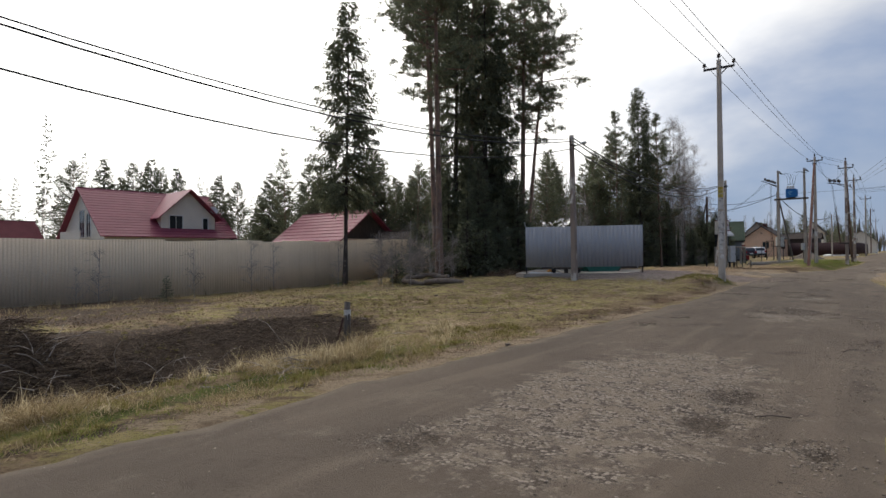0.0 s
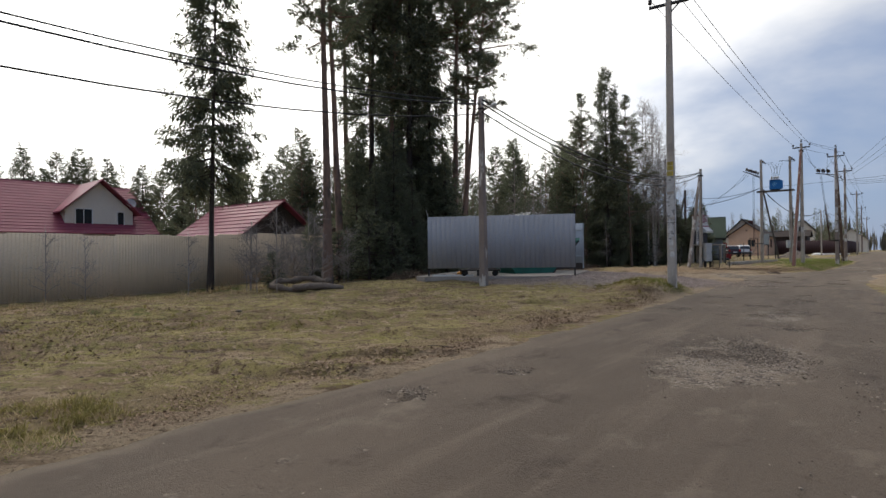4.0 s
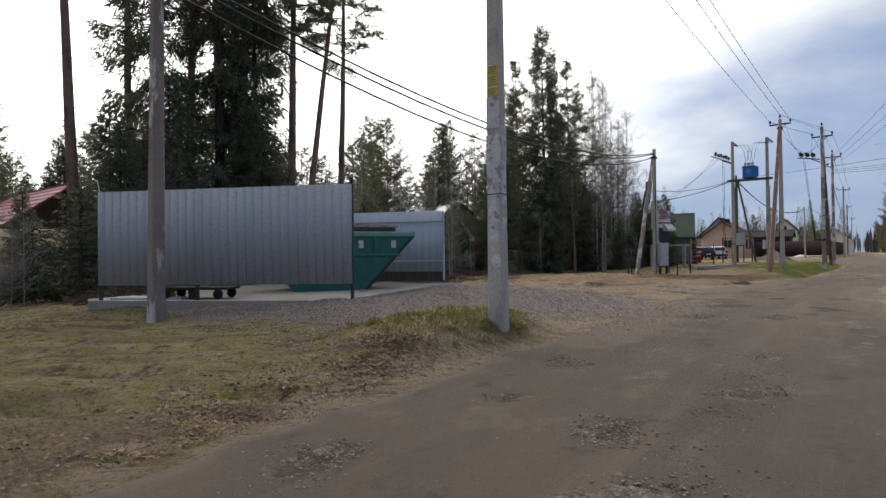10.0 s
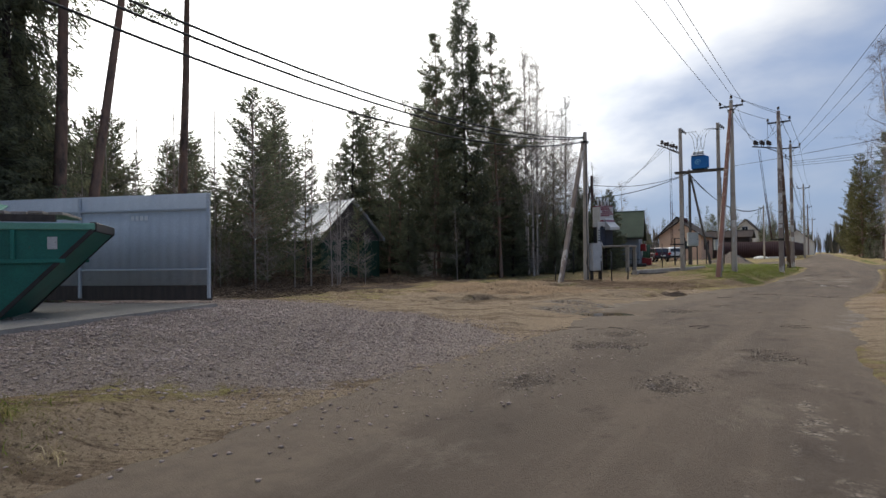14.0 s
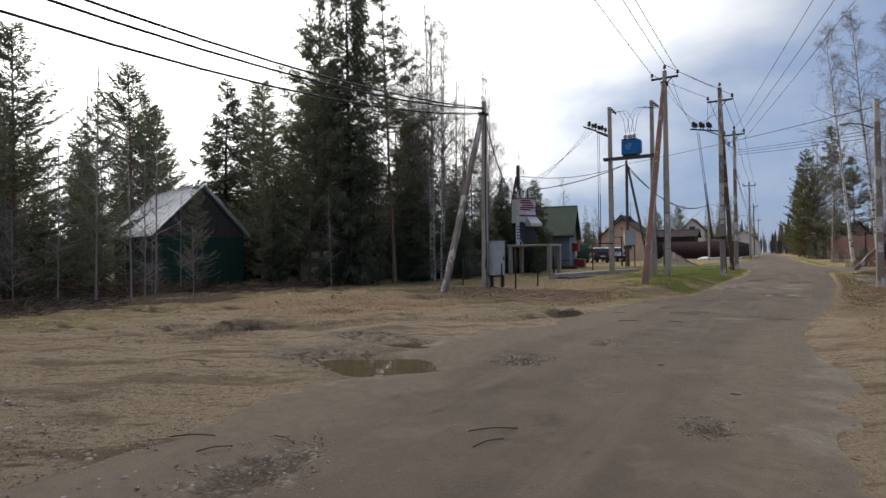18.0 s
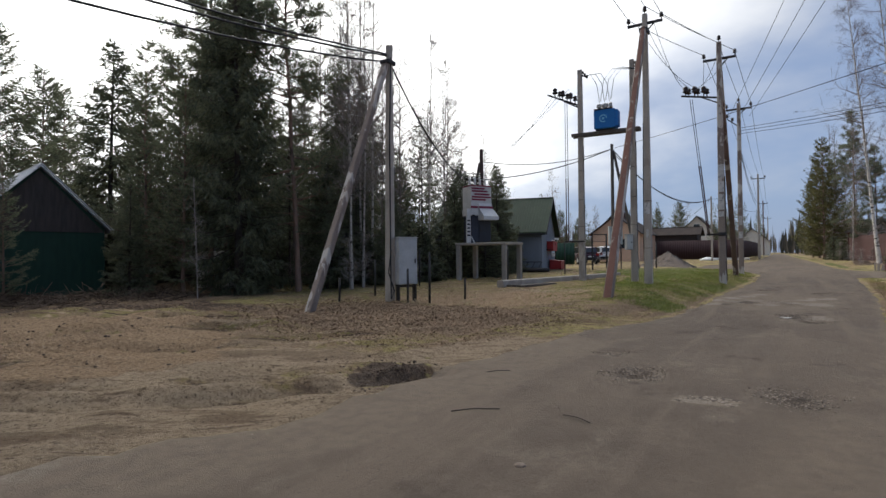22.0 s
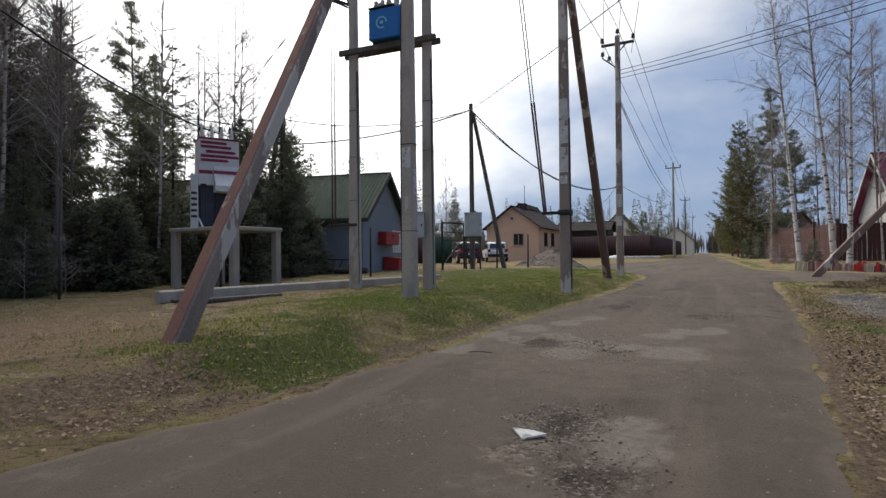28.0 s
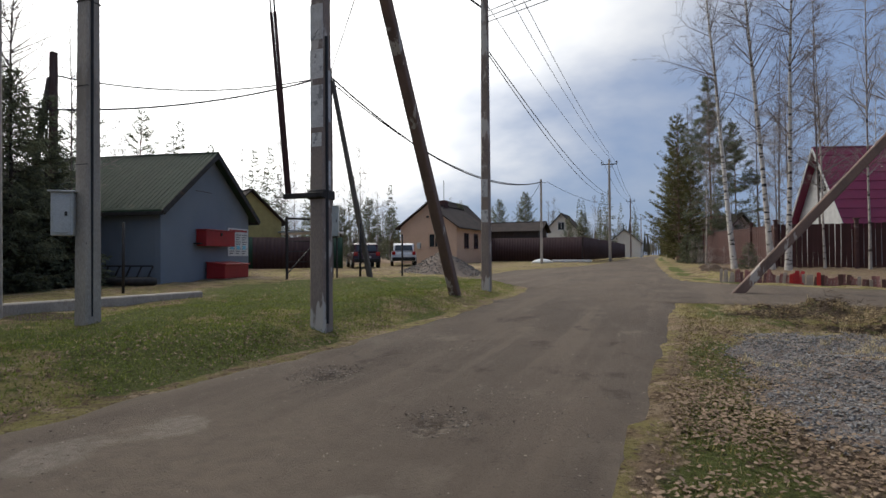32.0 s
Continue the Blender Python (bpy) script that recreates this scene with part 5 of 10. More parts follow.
# along the clearing
plant("spruce_big", -19.95, 54.8, 0.78, 1.0, 20, label="tall dark spruce standing at the edge of the clearing")
plant("pine_young", -23.4, 41.8, 0.78, 0.78, 15)
plant("pine_young_b", -21.9, 43.6, 0.62, 0.66, 75)
plant("pine_grown", -22.6, 55.4, 1.0, 0.98, 50)
plant("pine_grown", -18.6, 56.6, 0.9, 0.92, 190)
plant("pine_grown", -24.6, 57.6, 0.85, 0.86, 300)
plant("pine_young", -34.9, 52.2, 1.15, 1.12, 70)
for x, y, s, k in ((-30.5, 57.5, 1.0, "pine_young_b"), (-40, 56, 1.1, "pine_young"), (-26.5, 58.5, 0.95, "pine_young"), (-29, 46.5, 0.72, "pine_young_b"), (-31.5, 43.5, 0.7, "pine_young"), (-36, 46, 0.9, "pine_young_b"), (-28.5, 42.0, 0.6, "pine_young_b"), (-33, 39, 0.8, "pine_young"), (-38.5, 42, 0.9, "pine_young"), (-24.3, 53.6, 0.72, "pine_young_b"), (-44, 50, 1.1, "pine_young_b"), (-46, 60, 1.15, "pine_young"), (-21.5, 53.4, 0.75, "pine_young_b"), (-24.5, 57.0, 1.1, "conifer_airy"), (-27.5, 60.5, 1.1, "pine_young"), (-30.2, 55.0, 1.15, "spruce_mid"), (-33.5, 61.0, 1.2, "pine_young"), (-21.3, 63.6, 0.85, "conifer_airy"), (-19.6, 64.8, 0.62, "pine_young_b"), (-26.5, 65.0, 0.75, "conifer_airy"), (-30.5, 67.5, 0.75, "pine_young"), (-19.6, 67.0, 0.85, "conifer_airy"), (-26.2, 54.6, 1.0, "pine_young_b"), (-19.8, 61.5, 0.8, "conifer_airy"), (-18.6, 58.2, 0.62, "spruce_mid"), (-22.2, 59.4, 0.8, "conifer_airy"), (-17.6, 67.4, 0.5, "spruce_mid"), (-18.2, 69.3, 0.62, "spruce_mid"), (-24.5, 63, 0.75, "pine_young_b"), (-22.0, 67.6, 0.7, "pine_young_b"), (-26.8, 51.3, 0.45, "spruce_mid"), (-22.3, 51.8, 0.4, "spruce_mid")):
    plant(k, x, y, s, group="young conifers by the clearing")
for i in range(17):
    plant(("birch_thin", "birch_grey", "birch_thin")[i % 3], -16.8 - RNG.uniform(0, 5.5), 57.8 + RNG.uniform(0, 7.5), RNG.uniform(0.8, 1.08), group="bare birches by the clearing")
for x, y in ((-25.0, 46.6), (-21.6, 56.4), (-27.6, 43.2), (-19.2, 52.5), (-23.0, 47.5), (-26.2, 45.1), (-20.5, 41.8)):
    plant("sapling", x, y, RNG.uniform(0.7, 1.1), group="saplings by the clearing")
for i in range(46):
    x, y = RNG.uniform(-30.0, -20.5), RNG.uniform(36.5, 46.8)
    plant(("bush", "sapling", "bush", "sapling")[i % 4], x, y, RNG.uniform(0.8, 1.5) * (1.0 if i % 2 else 0.8), group="thicket beside the shed")
for x, y, s in ((-24.6, 44.6, 0.5), (-27.0, 45.6, 0.55), (-29.4, 44.8, 0.6), (-25.6, 42.0, 0.55), (-22.9, 48.2, 0.42), (-31.5, 47.5, 0.7), (-23.6, 40.0, 0.45)):
    plant("pine_young_b", x, y, s, group="thicket beside the shed")
for x, y in ((-22.0, 10.5), (-22.3, 13.2), (-22.4, 14.4), (-21.9, 17.8), (-22.2, 6.4), (-22.5, 7.2), (-21.5, 21.2), (-20.6, 23.6), (-22.4, 22.4), (-19.8, 20.9)):
    plant("bush", x, y, RNG.uniform(0.5, 1.0), group="bare shrubs by the fence")
plant("little_spruce", -21.8, 9.3, 0.32)
for i in range(16):
    plant("bush", -18.2 - LOT.uniform(0, 3.6), 19.4 + LOT.uniform(0, 5.0), LOT.uniform(0.8, 1.35), group="bare shrubs by the fence")
for x, y, k in ((-19.0, 24.8, 1.2), (-18.3, 25.6, 1.0), (-20.2, 24.0, 0.9), (-20.9, 21.0, 0.6)):
    plant("spruce_low", x, y, k, group="low spruces by the fence")
for x, y, k in ((2.6, 88.0, 0.4), (3.4, 90.0, 0.5), (4.7, 92.0, 0.55), (3.0, 93.2, 0.5), (2.3, 90.6, 0.4), (2.6, 96.5, 0.6), (3.2, 99.5, 0.7), (2.4, 103.0, 0.7), (5.4, 94.2, 0.5)):
    plant("bush", x, y, k, group="undergrowth along the far verge")
for x, y, k in ((4.9, 93.6, 0.55), (2.7, 104.5, 0.8), (2.2, 108.5, 0.9)):
    plant("spruce_low", x, y, k, group="undergrowth along the far verge")
for i in range(22):
    an_, r_ = radians(40 + i * 0.85 + RNG.uniform(-0.5, 0.5)), RNG.uniform(48, 66)
    plant(("pine_young", "spruce_mid", "far_pine", "pine_young_b")[i % 4], -math.sin(an_) * r_, math.cos(an_) * r_, RNG.uniform(0.8, 1.0) * (0.62 if i % 4 == 2 else 1.0), group="trees behind the outbuilding")
for i in range(16):
    plant(("conifer_airy", "pine_young_b", "birch_grey")[i % 3], -24 - RNG.uniform(0, 16), 60 + i * 1.6, RNG.uniform(0.75, 1.1), group="trees behind the clearing")
for x, y, s, k in ((-21.5, 62.0, 0.95, "spruce_mid"), (-24.0, 65.5, 0.9, "spruce_mid"), (-27.5, 63.0, 1.0, "spruce_mid"), (-19.2, 60.2, 0.42, "spruce_mid"), (-16.6, 60.4, 0.36, "spruce_mid"), (-22.6, 57.6, 0.45, "spruce_mid"), (-20.6, 66.4, 0.6, "spruce_mid"), (-15.6, 68.8, 0.58, "spruce_mid"), (-16.7, 70.3, 0.55, "spruce_mid"), (-16.4, 67.6, 0.52, "spruce_mid")):
    plant(k, x, y, s, group="young conifers by the clearing")
for i in range(40):
    plant("bush", -16.0 - RNG.uniform(0, 9), 57.5 + RNG.uniform(0, 9), RNG.uniform(0.6, 1.0), group="undergrowth between the birches")
LOW = np.random.default_rng(61)
for i in range(58):
    if i < 24:
        x, y = -15.3 - LOW.uniform(0, 2.6), 66.5 + LOW.uniform(0, 4.4)
    else:
        x, y = -16.6 - LOW.uniform(0, 8.5), 58.6 + LOW.uniform(0, 8.0)
    plant("spruce_low", x, y, LOW.uniform(0.7, 1.1), group="low spruces in the undergrowth")
for i in range(16):
    plant(("spruce_low", "bush", "spruce_low", "sapling")[i % 4], -26.8 - LOW.uniform(0, 4.6), 43.8 + LOW.uniform(0, 4.6), LOW.uniform(0.7, 1.2), group="thicket beside the shed")
for x, y, k in ((-19.2, 70.6, 0.72), (-18.0, 72.0, 0.7), (-20.4, 69.0, 0.8)):
    plant("birch_grey", x, y, k, group="bare birches by the clearing")
for x, y, k in ((-27.0, 98.5, 0.5), (-24.0, 102.6, 0.5), (-25.6, 100.4, 0.42), (-22.4, 103.6, 0.42), (-8.9, 129, 0.5), (-10.2, 126, 0.42)):
    plant("pine_young", x, y, k, group="pines behind the yard fence")
for x, y, k, t_ in ((-26.5, 70.2, 0.82, "pine_grown"), (-28.4, 72.6, 0.72, "pine_grown"), (-31.5, 69.0, 0.85, "pine_grown"), (-20.1, 70.4, 1.0, "birch_grey"), (-21.0, 71.6, 0.95, "birch_thin"), (-19.4, 69.2, 0.86, "birch_grey"), (-22.4, 70.8, 0.9, "birch_grey")):
    plant(t_, x, y, k, group="trees behind the clearing")
# right side of the far road
for x, y, s, k in ((1.7, 112, 1.02, "pine_right"), (3.9, 106, 0.86, "pine_grown"), (2.6, 113, 0.82, "pine_right"), (1.7, 122, 0.95, "pine_right"), (6.2, 112, 0.7, "pine_grown"), (1.4, 132, 0.9, "pine_right"), (3.0, 115, 1.1, "birch_grey"), (4.4, 110, 0.9, "birch_grey")):
    plant(k, x, y, s, group="pines along the far road")
plant("birch_white", 4.2, 93.5, 1.0, 1.15, tilt=-3.2, label="grey-white birch, leafless, leaning a little")
plant("birch_white", 5.9, 93.0, 1.05, 1.2, label="white-barked birch leaning over the fence, leafless", tilt=-4.4)
plant("birch_white", 6.5, 92.2, 1.0, 1.12, tilt=3.4)
for x, y, s, k in ((8.6, 94.5, 1.0, "birch_thin"), (10.3, 93.5, 1.1, "birch_thin"), (9.4, 99, 1.2, "birch_grey"), (12.5, 97, 1.2, "birch_thin"), (7.4, 100.5, 1.1, "birch_grey"), (3.2, 101, 0.8, "birch_thin"), (14, 92, 1.1, "birch_grey"), (2.9, 119, 1.2, "birch_grey"), (8.0, 113, 1.2, "birch_grey"), (11.9, 89.5, 0.75, "spruce_mid"), (13.5, 114, 1.25, "birch_grey"), (16.5, 99, 1.2, "birch_grey")):
    plant(k, x, y, s, group="trees by the side lane")
# far belts, joined into one stand further down
FAR = []
for px_, py_, k, t_ in ((-82.0, 20.0, 0.78, "far_birch"), (-79.5, 21.4, 0.72, "far_birch"), (-79.0, 22.8, 0.74, "far_pine"), (-78.0, 25.6, 0.78, "far_spruce"), (-77.6, 27.4, 0.66, "far_spruce"), (-76.0, 28.6, 0.74, "far_pine"), (-75.6, 30.2, 0.8, "far_spruce"), (-74.4, 31.4, 0.72, "far_pine"), (-74.0, 33.0, 0.74, "far_spruce"), (-76.0, 35.6, 0.74, "far_birch"), (-72.0, 34.8, 0.7, "far_birch"), (-58.6, 31.0, 0.66, "far_spruce"), (-57.4, 32.4, 0.6, "far_pine"), (-53.0, 32.4, 0.5, "far_spruce"), (-52.0, 34.2, 0.36, "far_spruce"), (-53.6, 35.4, 0.42, "far_pine"), (-40.6, 30.6, 0.54, "far_spruce"), (-38.6, 35.4, 0.58, "far_spruce"), (-38.9, 38.9, 0.56, "far_pine"), (-39.5, 42.5, 0.6, "far_spruce")):
    t_, k = {"far_spruce": ("spruce_mid", k * 1.5), "far_pine": ("pine_young", k * 1.38), "far_birch": ("birch_grey", k * 1.1)}[t_]
    plant(t_, px_, py_, k * (1.12 if px_ < -70 else 1.0), group="trees behind the red-roofed houses")
for i in range(70):
    a = i / 69
    FAR.append((("far_spruce", "far_pine", "far_spruce", "far_birch")[int(RNG.integers(0, 4))], -92 - RNG.uniform(0, 28), -2 + 108 * a + RNG.uniform(-2, 2), RNG.uniform(0.72, 1.1)))
for i in range(10):
    FAR.append((("far_pine", "far_spruce")[i % 2], -52 - RNG.uniform(0, 18), 36 + i * 4.2 + RNG.uniform(-2, 2), RNG.uniform(0.6, 0.85)))
for i in range(20):
    FAR.append((("far_spruce", "far_birch", "far_birch", "far_birch")[int(RNG.integers(0, 4))], -48 + RNG.uniform(0, 24), 64 + RNG.uniform(0, 46), RNG.uniform(0.55, 0.85)))
for i in range(24):
    FAR.append((("far_birch", "far_birch", "far_pine", "far_spruce")[int(RNG.integers(0, 4))], -44 + i * 1.55 + RNG.uniform(-1, 1), 150 + RNG.uniform(0, 40), RNG.uniform(0.5, 0.8)))
for i in range(16):
    FAR.append((("far_birch", "far_pine", "far_birch", "far_spruce")[int(RNG.integers(0, 4))], 1.5 + RNG.uniform(0, 10), 128 + i * 7, RNG.uniform(0.55, 0.9)))
for i in range(14):
    plant(("birch_grey", "far_birch", "birch_grey", "pine_young_b")[i % 4], 9 + RNG.uniform(0, 22), 108 + RNG.uniform(0, 24), (RNG.uniform(0.9, 1.2), 0.7)[i % 4 == 3], group="trees behind the red-roofed house")
for i in range(14):
    FAR.append((("far_spruce", "far_pine", "far_birch")[i % 3], -7 - RNG.uniform(0, 8), 155 + i * 10, RNG.uniform(0.55, 0.75)))
for x, y, s in ((-13.5, 118, 0.62), (-16.0, 116, 0.55), (-19, 112, 0.5)):
    plant("pine_young", x, y, s, group="pines behind the yard fence")


def far_wood():
    """One ragged belt of woods round the horizon."""
    n = 16000
    a = RNG.uniform(0, 2 * math.pi, n)
    r = RNG.uniform(230, 420, n)
    p = np.stack([np.sin(a) * r - 10, np.cos(a) * r + 40, np.zeros(n)], 1)
    p = p[(np.abs(p[:, 0] + 4 + (p[:, 1] - 100) * 0.012) > 5) | (p[:, 1] > 330)]
    n = len(p)
    h = RNG.uniform(7, 15, n)
    d = np.stack([RNG.normal(0, 0.6, n), RNG.normal(0, 0.6, n), h], 1)
    ang = RNG.uniform(0, math.pi, n)
    w = np.stack([np.cos(ang), np.sin(ang), ang * 0], 1) * RNG.uniform(0.35, 1.1, n)[:, None]
    v, f = blades(p, d, w)
    return fast_mesh("far_wood", v, f, M_FARWOOD)


tagged(new("far_wood", far_wood()), "distant mixed woods round the horizon", "woods", kind="stuff")


def distant_woods():
    """Ragged stands of spruce and bare trees behind the houses and the far road, in one mesh."""
    kinds = [conifer(14, 0.5, 2.3, 0.6, 6, 5, 0.9, 0.09, 0.3, hang=0.5, tuft=2)[1], conifer(16, 2.0, 2.1, 0.65, 6, 5, 0.9, 0.085, 0.2, gap=0.2, hang=0.4, tuft=2)[1]]
    soft = birch(14, 2.0, 2.8, 40, M_TWIG_BROWN, 0.09, 5, None, 4, 2.2)
    out = {0: [], 1: []}
    arrays = []
    for group in [[me] for me in kinds] + [list(soft)]:
        sets = []
        for me in group:
            co, li = np.empty(len(me.vertices) * 3, np.float32), np.empty(len(me.loops), np.int32)
            me.vertices.foreach_get("co", co)
            me.loops.foreach_get("vertex_index", li)
            sets.append((co.reshape(-1, 3), li.reshape(-1, 4)))
        arrays.append(merged(*sets))
    places = []
    for i in range(110):
        an, r = radians(-88 + 68 * (i + RNG.random()) / 110), RNG.uniform(100, 128)
        places.append((math.sin(an) * r, 30 + math.cos(an) * r, RNG.uniform(0.62, 1.0)))
    places += [(-70 + 62 * RNG.random(), 205 + 30 * RNG.random(), RNG.uniform(0.6, 0.9)) for _ in range(24)]
    places += [(2 + 34 * RNG.random(), 200 + 40 * RNG.random(), RNG.uniform(0.6, 1.0)) for _ in range(24)]
    places += [(-62 + 20 * RNG.random(), 60 + 80 * RNG.random(), RNG.uniform(0.5, 0.75)) for _ in range(16)]
    stand = [((0, 2, 1, 2)[i % 4], *q) for i, q in enumerate(places)]
    stand += [({"far_birch": 2, "far_spruce": 0, "far_pine": 1}[k], x, y, s * 1.12) for k, x, y, s in FAR]
    for k, x, y, s in stand:
        a = RNG.uniform(0, 2 * math.pi)
        c, f = arrays[k]
        p = np.stack([c[:, 0] * math.cos(a) - c[:, 1] * math.sin(a), c[:, 0] * math.sin(a) + c[:, 1] * math.cos(a), c[:, 2] * RNG.uniform(0.85, 1.15)], 1) * s + np.array([x, y, zl(x, y)])
        out[int(k == 2)].append((p, f))
    v, f = merged(*out[0])
    woods = tagged(new("distant_woods", fast_mesh("distant_woods", v, f, M_SPRUCE)), "distant spruces and bare trees behind the houses", "woods", kind="stuff")
    v, f = merged(*out[1])
    o = new("bare_crowns", fast_mesh("bare_crowns", v, f, M_TWIG))
    o.parent = woods


distant_woods()

# ---- poles and lines ----


def insulator(root, p, s=1.0, white=False, flip=False):
    g = Geo().lathe([(0.012 * s, 0), (0.012 * s, 0.07 * s), (0.055 * s, 0.075 * s), (0.06 * s, 0.1 * s), (0.035 * s, 0.12 * s), (0.05 * s, 0.14 * s), (0.05 * s, 0.17 * s), (0.02 * s, 0.2 * s)], 10, pose(*p, 180 if flip else 0))
    return part("insulator", g, M_CERAMIC_W if white else M_CERAMIC, root, smooth=True)


def shaft(root, h, w0, d0, w1, d1, material, lean=(0, 0), label=""):
    g = Geo().beam((0, 0, -0.15), (lean[0], lean[1], h), w0, d0, w1, d1, 0.22)
    return part("shaft", g, material, root, label)


def crossarm(root, h, half, material=None, axis_x=True, ins=True, drop=0.0):
    g = Geo()
    a, b = ((-half, 0, h), (half, 0, h)) if axis_x else ((0, -half, h), (0, half, h))
    g.beam(a, b, 0.09, 0.09)
    g.beam((0, 0.0, h - 0.35), (half * 0.55 if axis_x else 0, 0 if axis_x else half * 0.55, h - 0.02), 0.04, 0.04)
    part("crossarm", g, material or M_STEEL, root)
    if ins:
        for t in (-0.95, 0.95):
            insulator(root, (half * t, 0, h + 0.04) if axis_x else (0, half * t, h + 0.04), 1.35)


def papers(root, rows, w, d):
    """Torn notices pasted round a square pole: height, size, shift."""
    for z, hh, face, k in rows:
        t = 0.004
        g = Geo()
        ww = w * k
        if face == "y":
            g.box(-ww / 2, ww / 2, -d / 2 - t, -d / 2 + 0.01, z, z + hh, 0.001)
        else:
            g.box(w / 2 - 0.01, w / 2 + t, -d * k / 2, d * k / 2, z, z + hh, 0.001)
        part("notice", g, M_PAPER, root)


def wire(a, b, sag, r=0.011, name="overhead_wire", label="thin overhead power wire strung between poles", group="overhead wires", material=None):
    a, b = Vector(a), Vector(b)
    pts = [a.lerp(b, t) - Vector((0, 0, 4 * sag * t * (1 - t))) for t in np.linspace(0, 1, 17)]
    return lone(name, Geo().tube(pts, r, 5), material or M_WIRE, label, "wire", group=group, smooth=True)


def pole(name, x, y, h, material, w0, d0, w1, d1, label, turn=0.0, lean=(0, 0)):
    root = thing(name, label, "pole", pose(x, y, zl(x, y), 0, 0, turn), "utility poles")
    shaft(root, h, w0, d0, w1, d1, material, lean)
    return root


# slim concrete pole by the road, with pasted notices
P1 = (-6.05, 26.3)
p1 = pole("utility_pole", *P1, 9.7, M_CONC, 0.27, 0.25, 0.17, 0.17, "pale concrete utility pole with torn notices pasted on it", 6)
crossarm(p1, 9.35, 0.62)
insulator(p1, (0, 0, 9.72), 1.4)
papers(p1, [(3.1, 0.5, "y", 0.9), (2.25, 0.75, "y", 0.98), (1.75, 0.45, "y", 0.8), (1.2, 0.5, "x", 0.8), (1.9, 0.7, "x", 0.7), (2.7, 0.45, "x", 0.9), (0.95, 0.55, "y", 0.55)], 0.245, 0.23)
for hh, z in ((0.14, 3.62), (0.14, 3.8), (0.12, 3.96)):
    nb = part("yellow_notice", Geo().box(-0.095, 0.095, -0.122, -0.108, z, z + hh, 0.002), M_YELLOW, p1, "yellow notice with dark lines of print")
    gb = Geo()
    for j in range(3):
        gb.box(-0.08, 0.05 + 0.01 * j, -0.1245, -0.12, z + 0.025 + j * 0.036, z + 0.037 + j * 0.036)
    part("print", gb, M_INK, nb)
part("band", Geo().box(-0.13, 0.13, -0.122, 0.122, 2.06, 2.075, 0.002), M_STEEL, p1)

g_ = np.random.default_rng(23)
for k_ in range(26):
    z_, s_ = g_.uniform(0.9, 3.4), int(g_.integers(0, 3))
    half = 0.135 - 0.0105 * z_
    w_, h_ = g_.uniform(0.05, 0.17), g_.uniform(0.05, 0.3)
    c_ = g_.uniform(-0.04, 0.04)
    tear = [(-w_ / 2 + c_, 0), (w_ / 2 * g_.uniform(0.5, 1) + c_, g_.uniform(-0.02, 0.03)), (w_ / 2 + c_, h_ * 0.6), (w_ / 4 * g_.uniform(-1, 1) + c_, h_ * g_.uniform(0.8, 1.1)), (-w_ / 2 * g_.uniform(0.5, 1) + c_, h_ * 0.7)]
    face = pose(0, 0, z_, 90, 0, 0) if s_ < 2 else pose(0, 0, z_, 90, 0, 90)
    part("paper_scrap", Geo().prism(tear, half - 0.004, half + 0.003, face), M_PAPER, p1, "torn remains of a pasted notice")

# weathered pole with lamp in front of the screen
P2 = (-11.75, 23.6)
p2 = pole("lamp_pole", *P2, 6.85, M_CONC_MIX, 0.27, 0.25, 0.17, 0.17, "weathered brown-grey concrete pole with a street lamp", 0, (-0.12, 0.1))
part("lamp_arm", Geo().tube([(-0.1, 0.05, 6.25), (0.2, -0.06, 6.3), (0.5, -0.16, 6.33)], 0.022, 6), M_STEEL, p2)
lh = part("lamp_head", Geo().lathe([(0.03, -0.28), (0.07, -0.2), (0.11, -0.02), (0.12, 0.12), (0.08, 0.22), (0.02, 0.26)], 10, pose(0.62, -0.2, 6.34, 90, 0, 72) @ Matrix.Scale(0.7, 4)), M_CAB, p2, "pale grey lamp housing", True)
part("lens", Geo().lathe([(0.02, -0.09), (0.08, -0.05), (0.09, -0.01)], 10, pose(0.63, -0.2, 6.28) @ Matrix.Scale(0.7, 4)), M_CERAMIC_W, lh, "", True)
part("clamp", Geo().box(-0.16, 0.06, -0.06, 0.2, 6.35, 6.4, 0.005), M_STEEL, p2)
part("hook", Geo().tube([(-0.1, -0.02, 6.55), (-0.1, -0.12, 6.55), (-0.1, -0.16, 6.6)], 0.012, 5), M_STEEL, p2)

# pole with a brace and a meter cabinet by the clearing
PA = (-12.15, 54.3)
pa = pole("braced_pole", *PA, 7.9, M_CONC, 0.26, 0.24, 0.17, 0.16, "weathered concrete pole with a slanting brace", 0, (0.05, 0.0))
part("brace", Geo().beam((-0.05, -3.35, -0.1), (0.02, -0.12, 7.35), 0.22, 0.2, 0.18, 0.16), M_CONC_MIX, pa, "concrete brace stained brown, paler in patches")
part("bracket", Geo().box(-0.14, 0.2, -0.24, 0.14, 7.3, 7.42, 0.01), M_STEEL, pa)
part("conduit", Geo().tube([(0.11, -0.1, 0.1), (0.12, -0.12, 2.0), (0.12, -0.11, 5.0), (0.14, -0.05, 7.5)], 0.02, 6), M_WIRE, pa)
part("conduit", Geo().tube([(0.12, -0.1, 0.1), (0.35, -0.25, 0.35), (0.1, -0.2, 0.9), (0.15, -0.13, 1.6)], 0.018, 6), M_WIRE, pa)
part("hook", Geo().tube([(-0.1, 0, 7.6), (-0.1, -0.18, 7.6), (-0.1, -0.2, 7.68)], 0.014, 5), M_STEEL, pa)


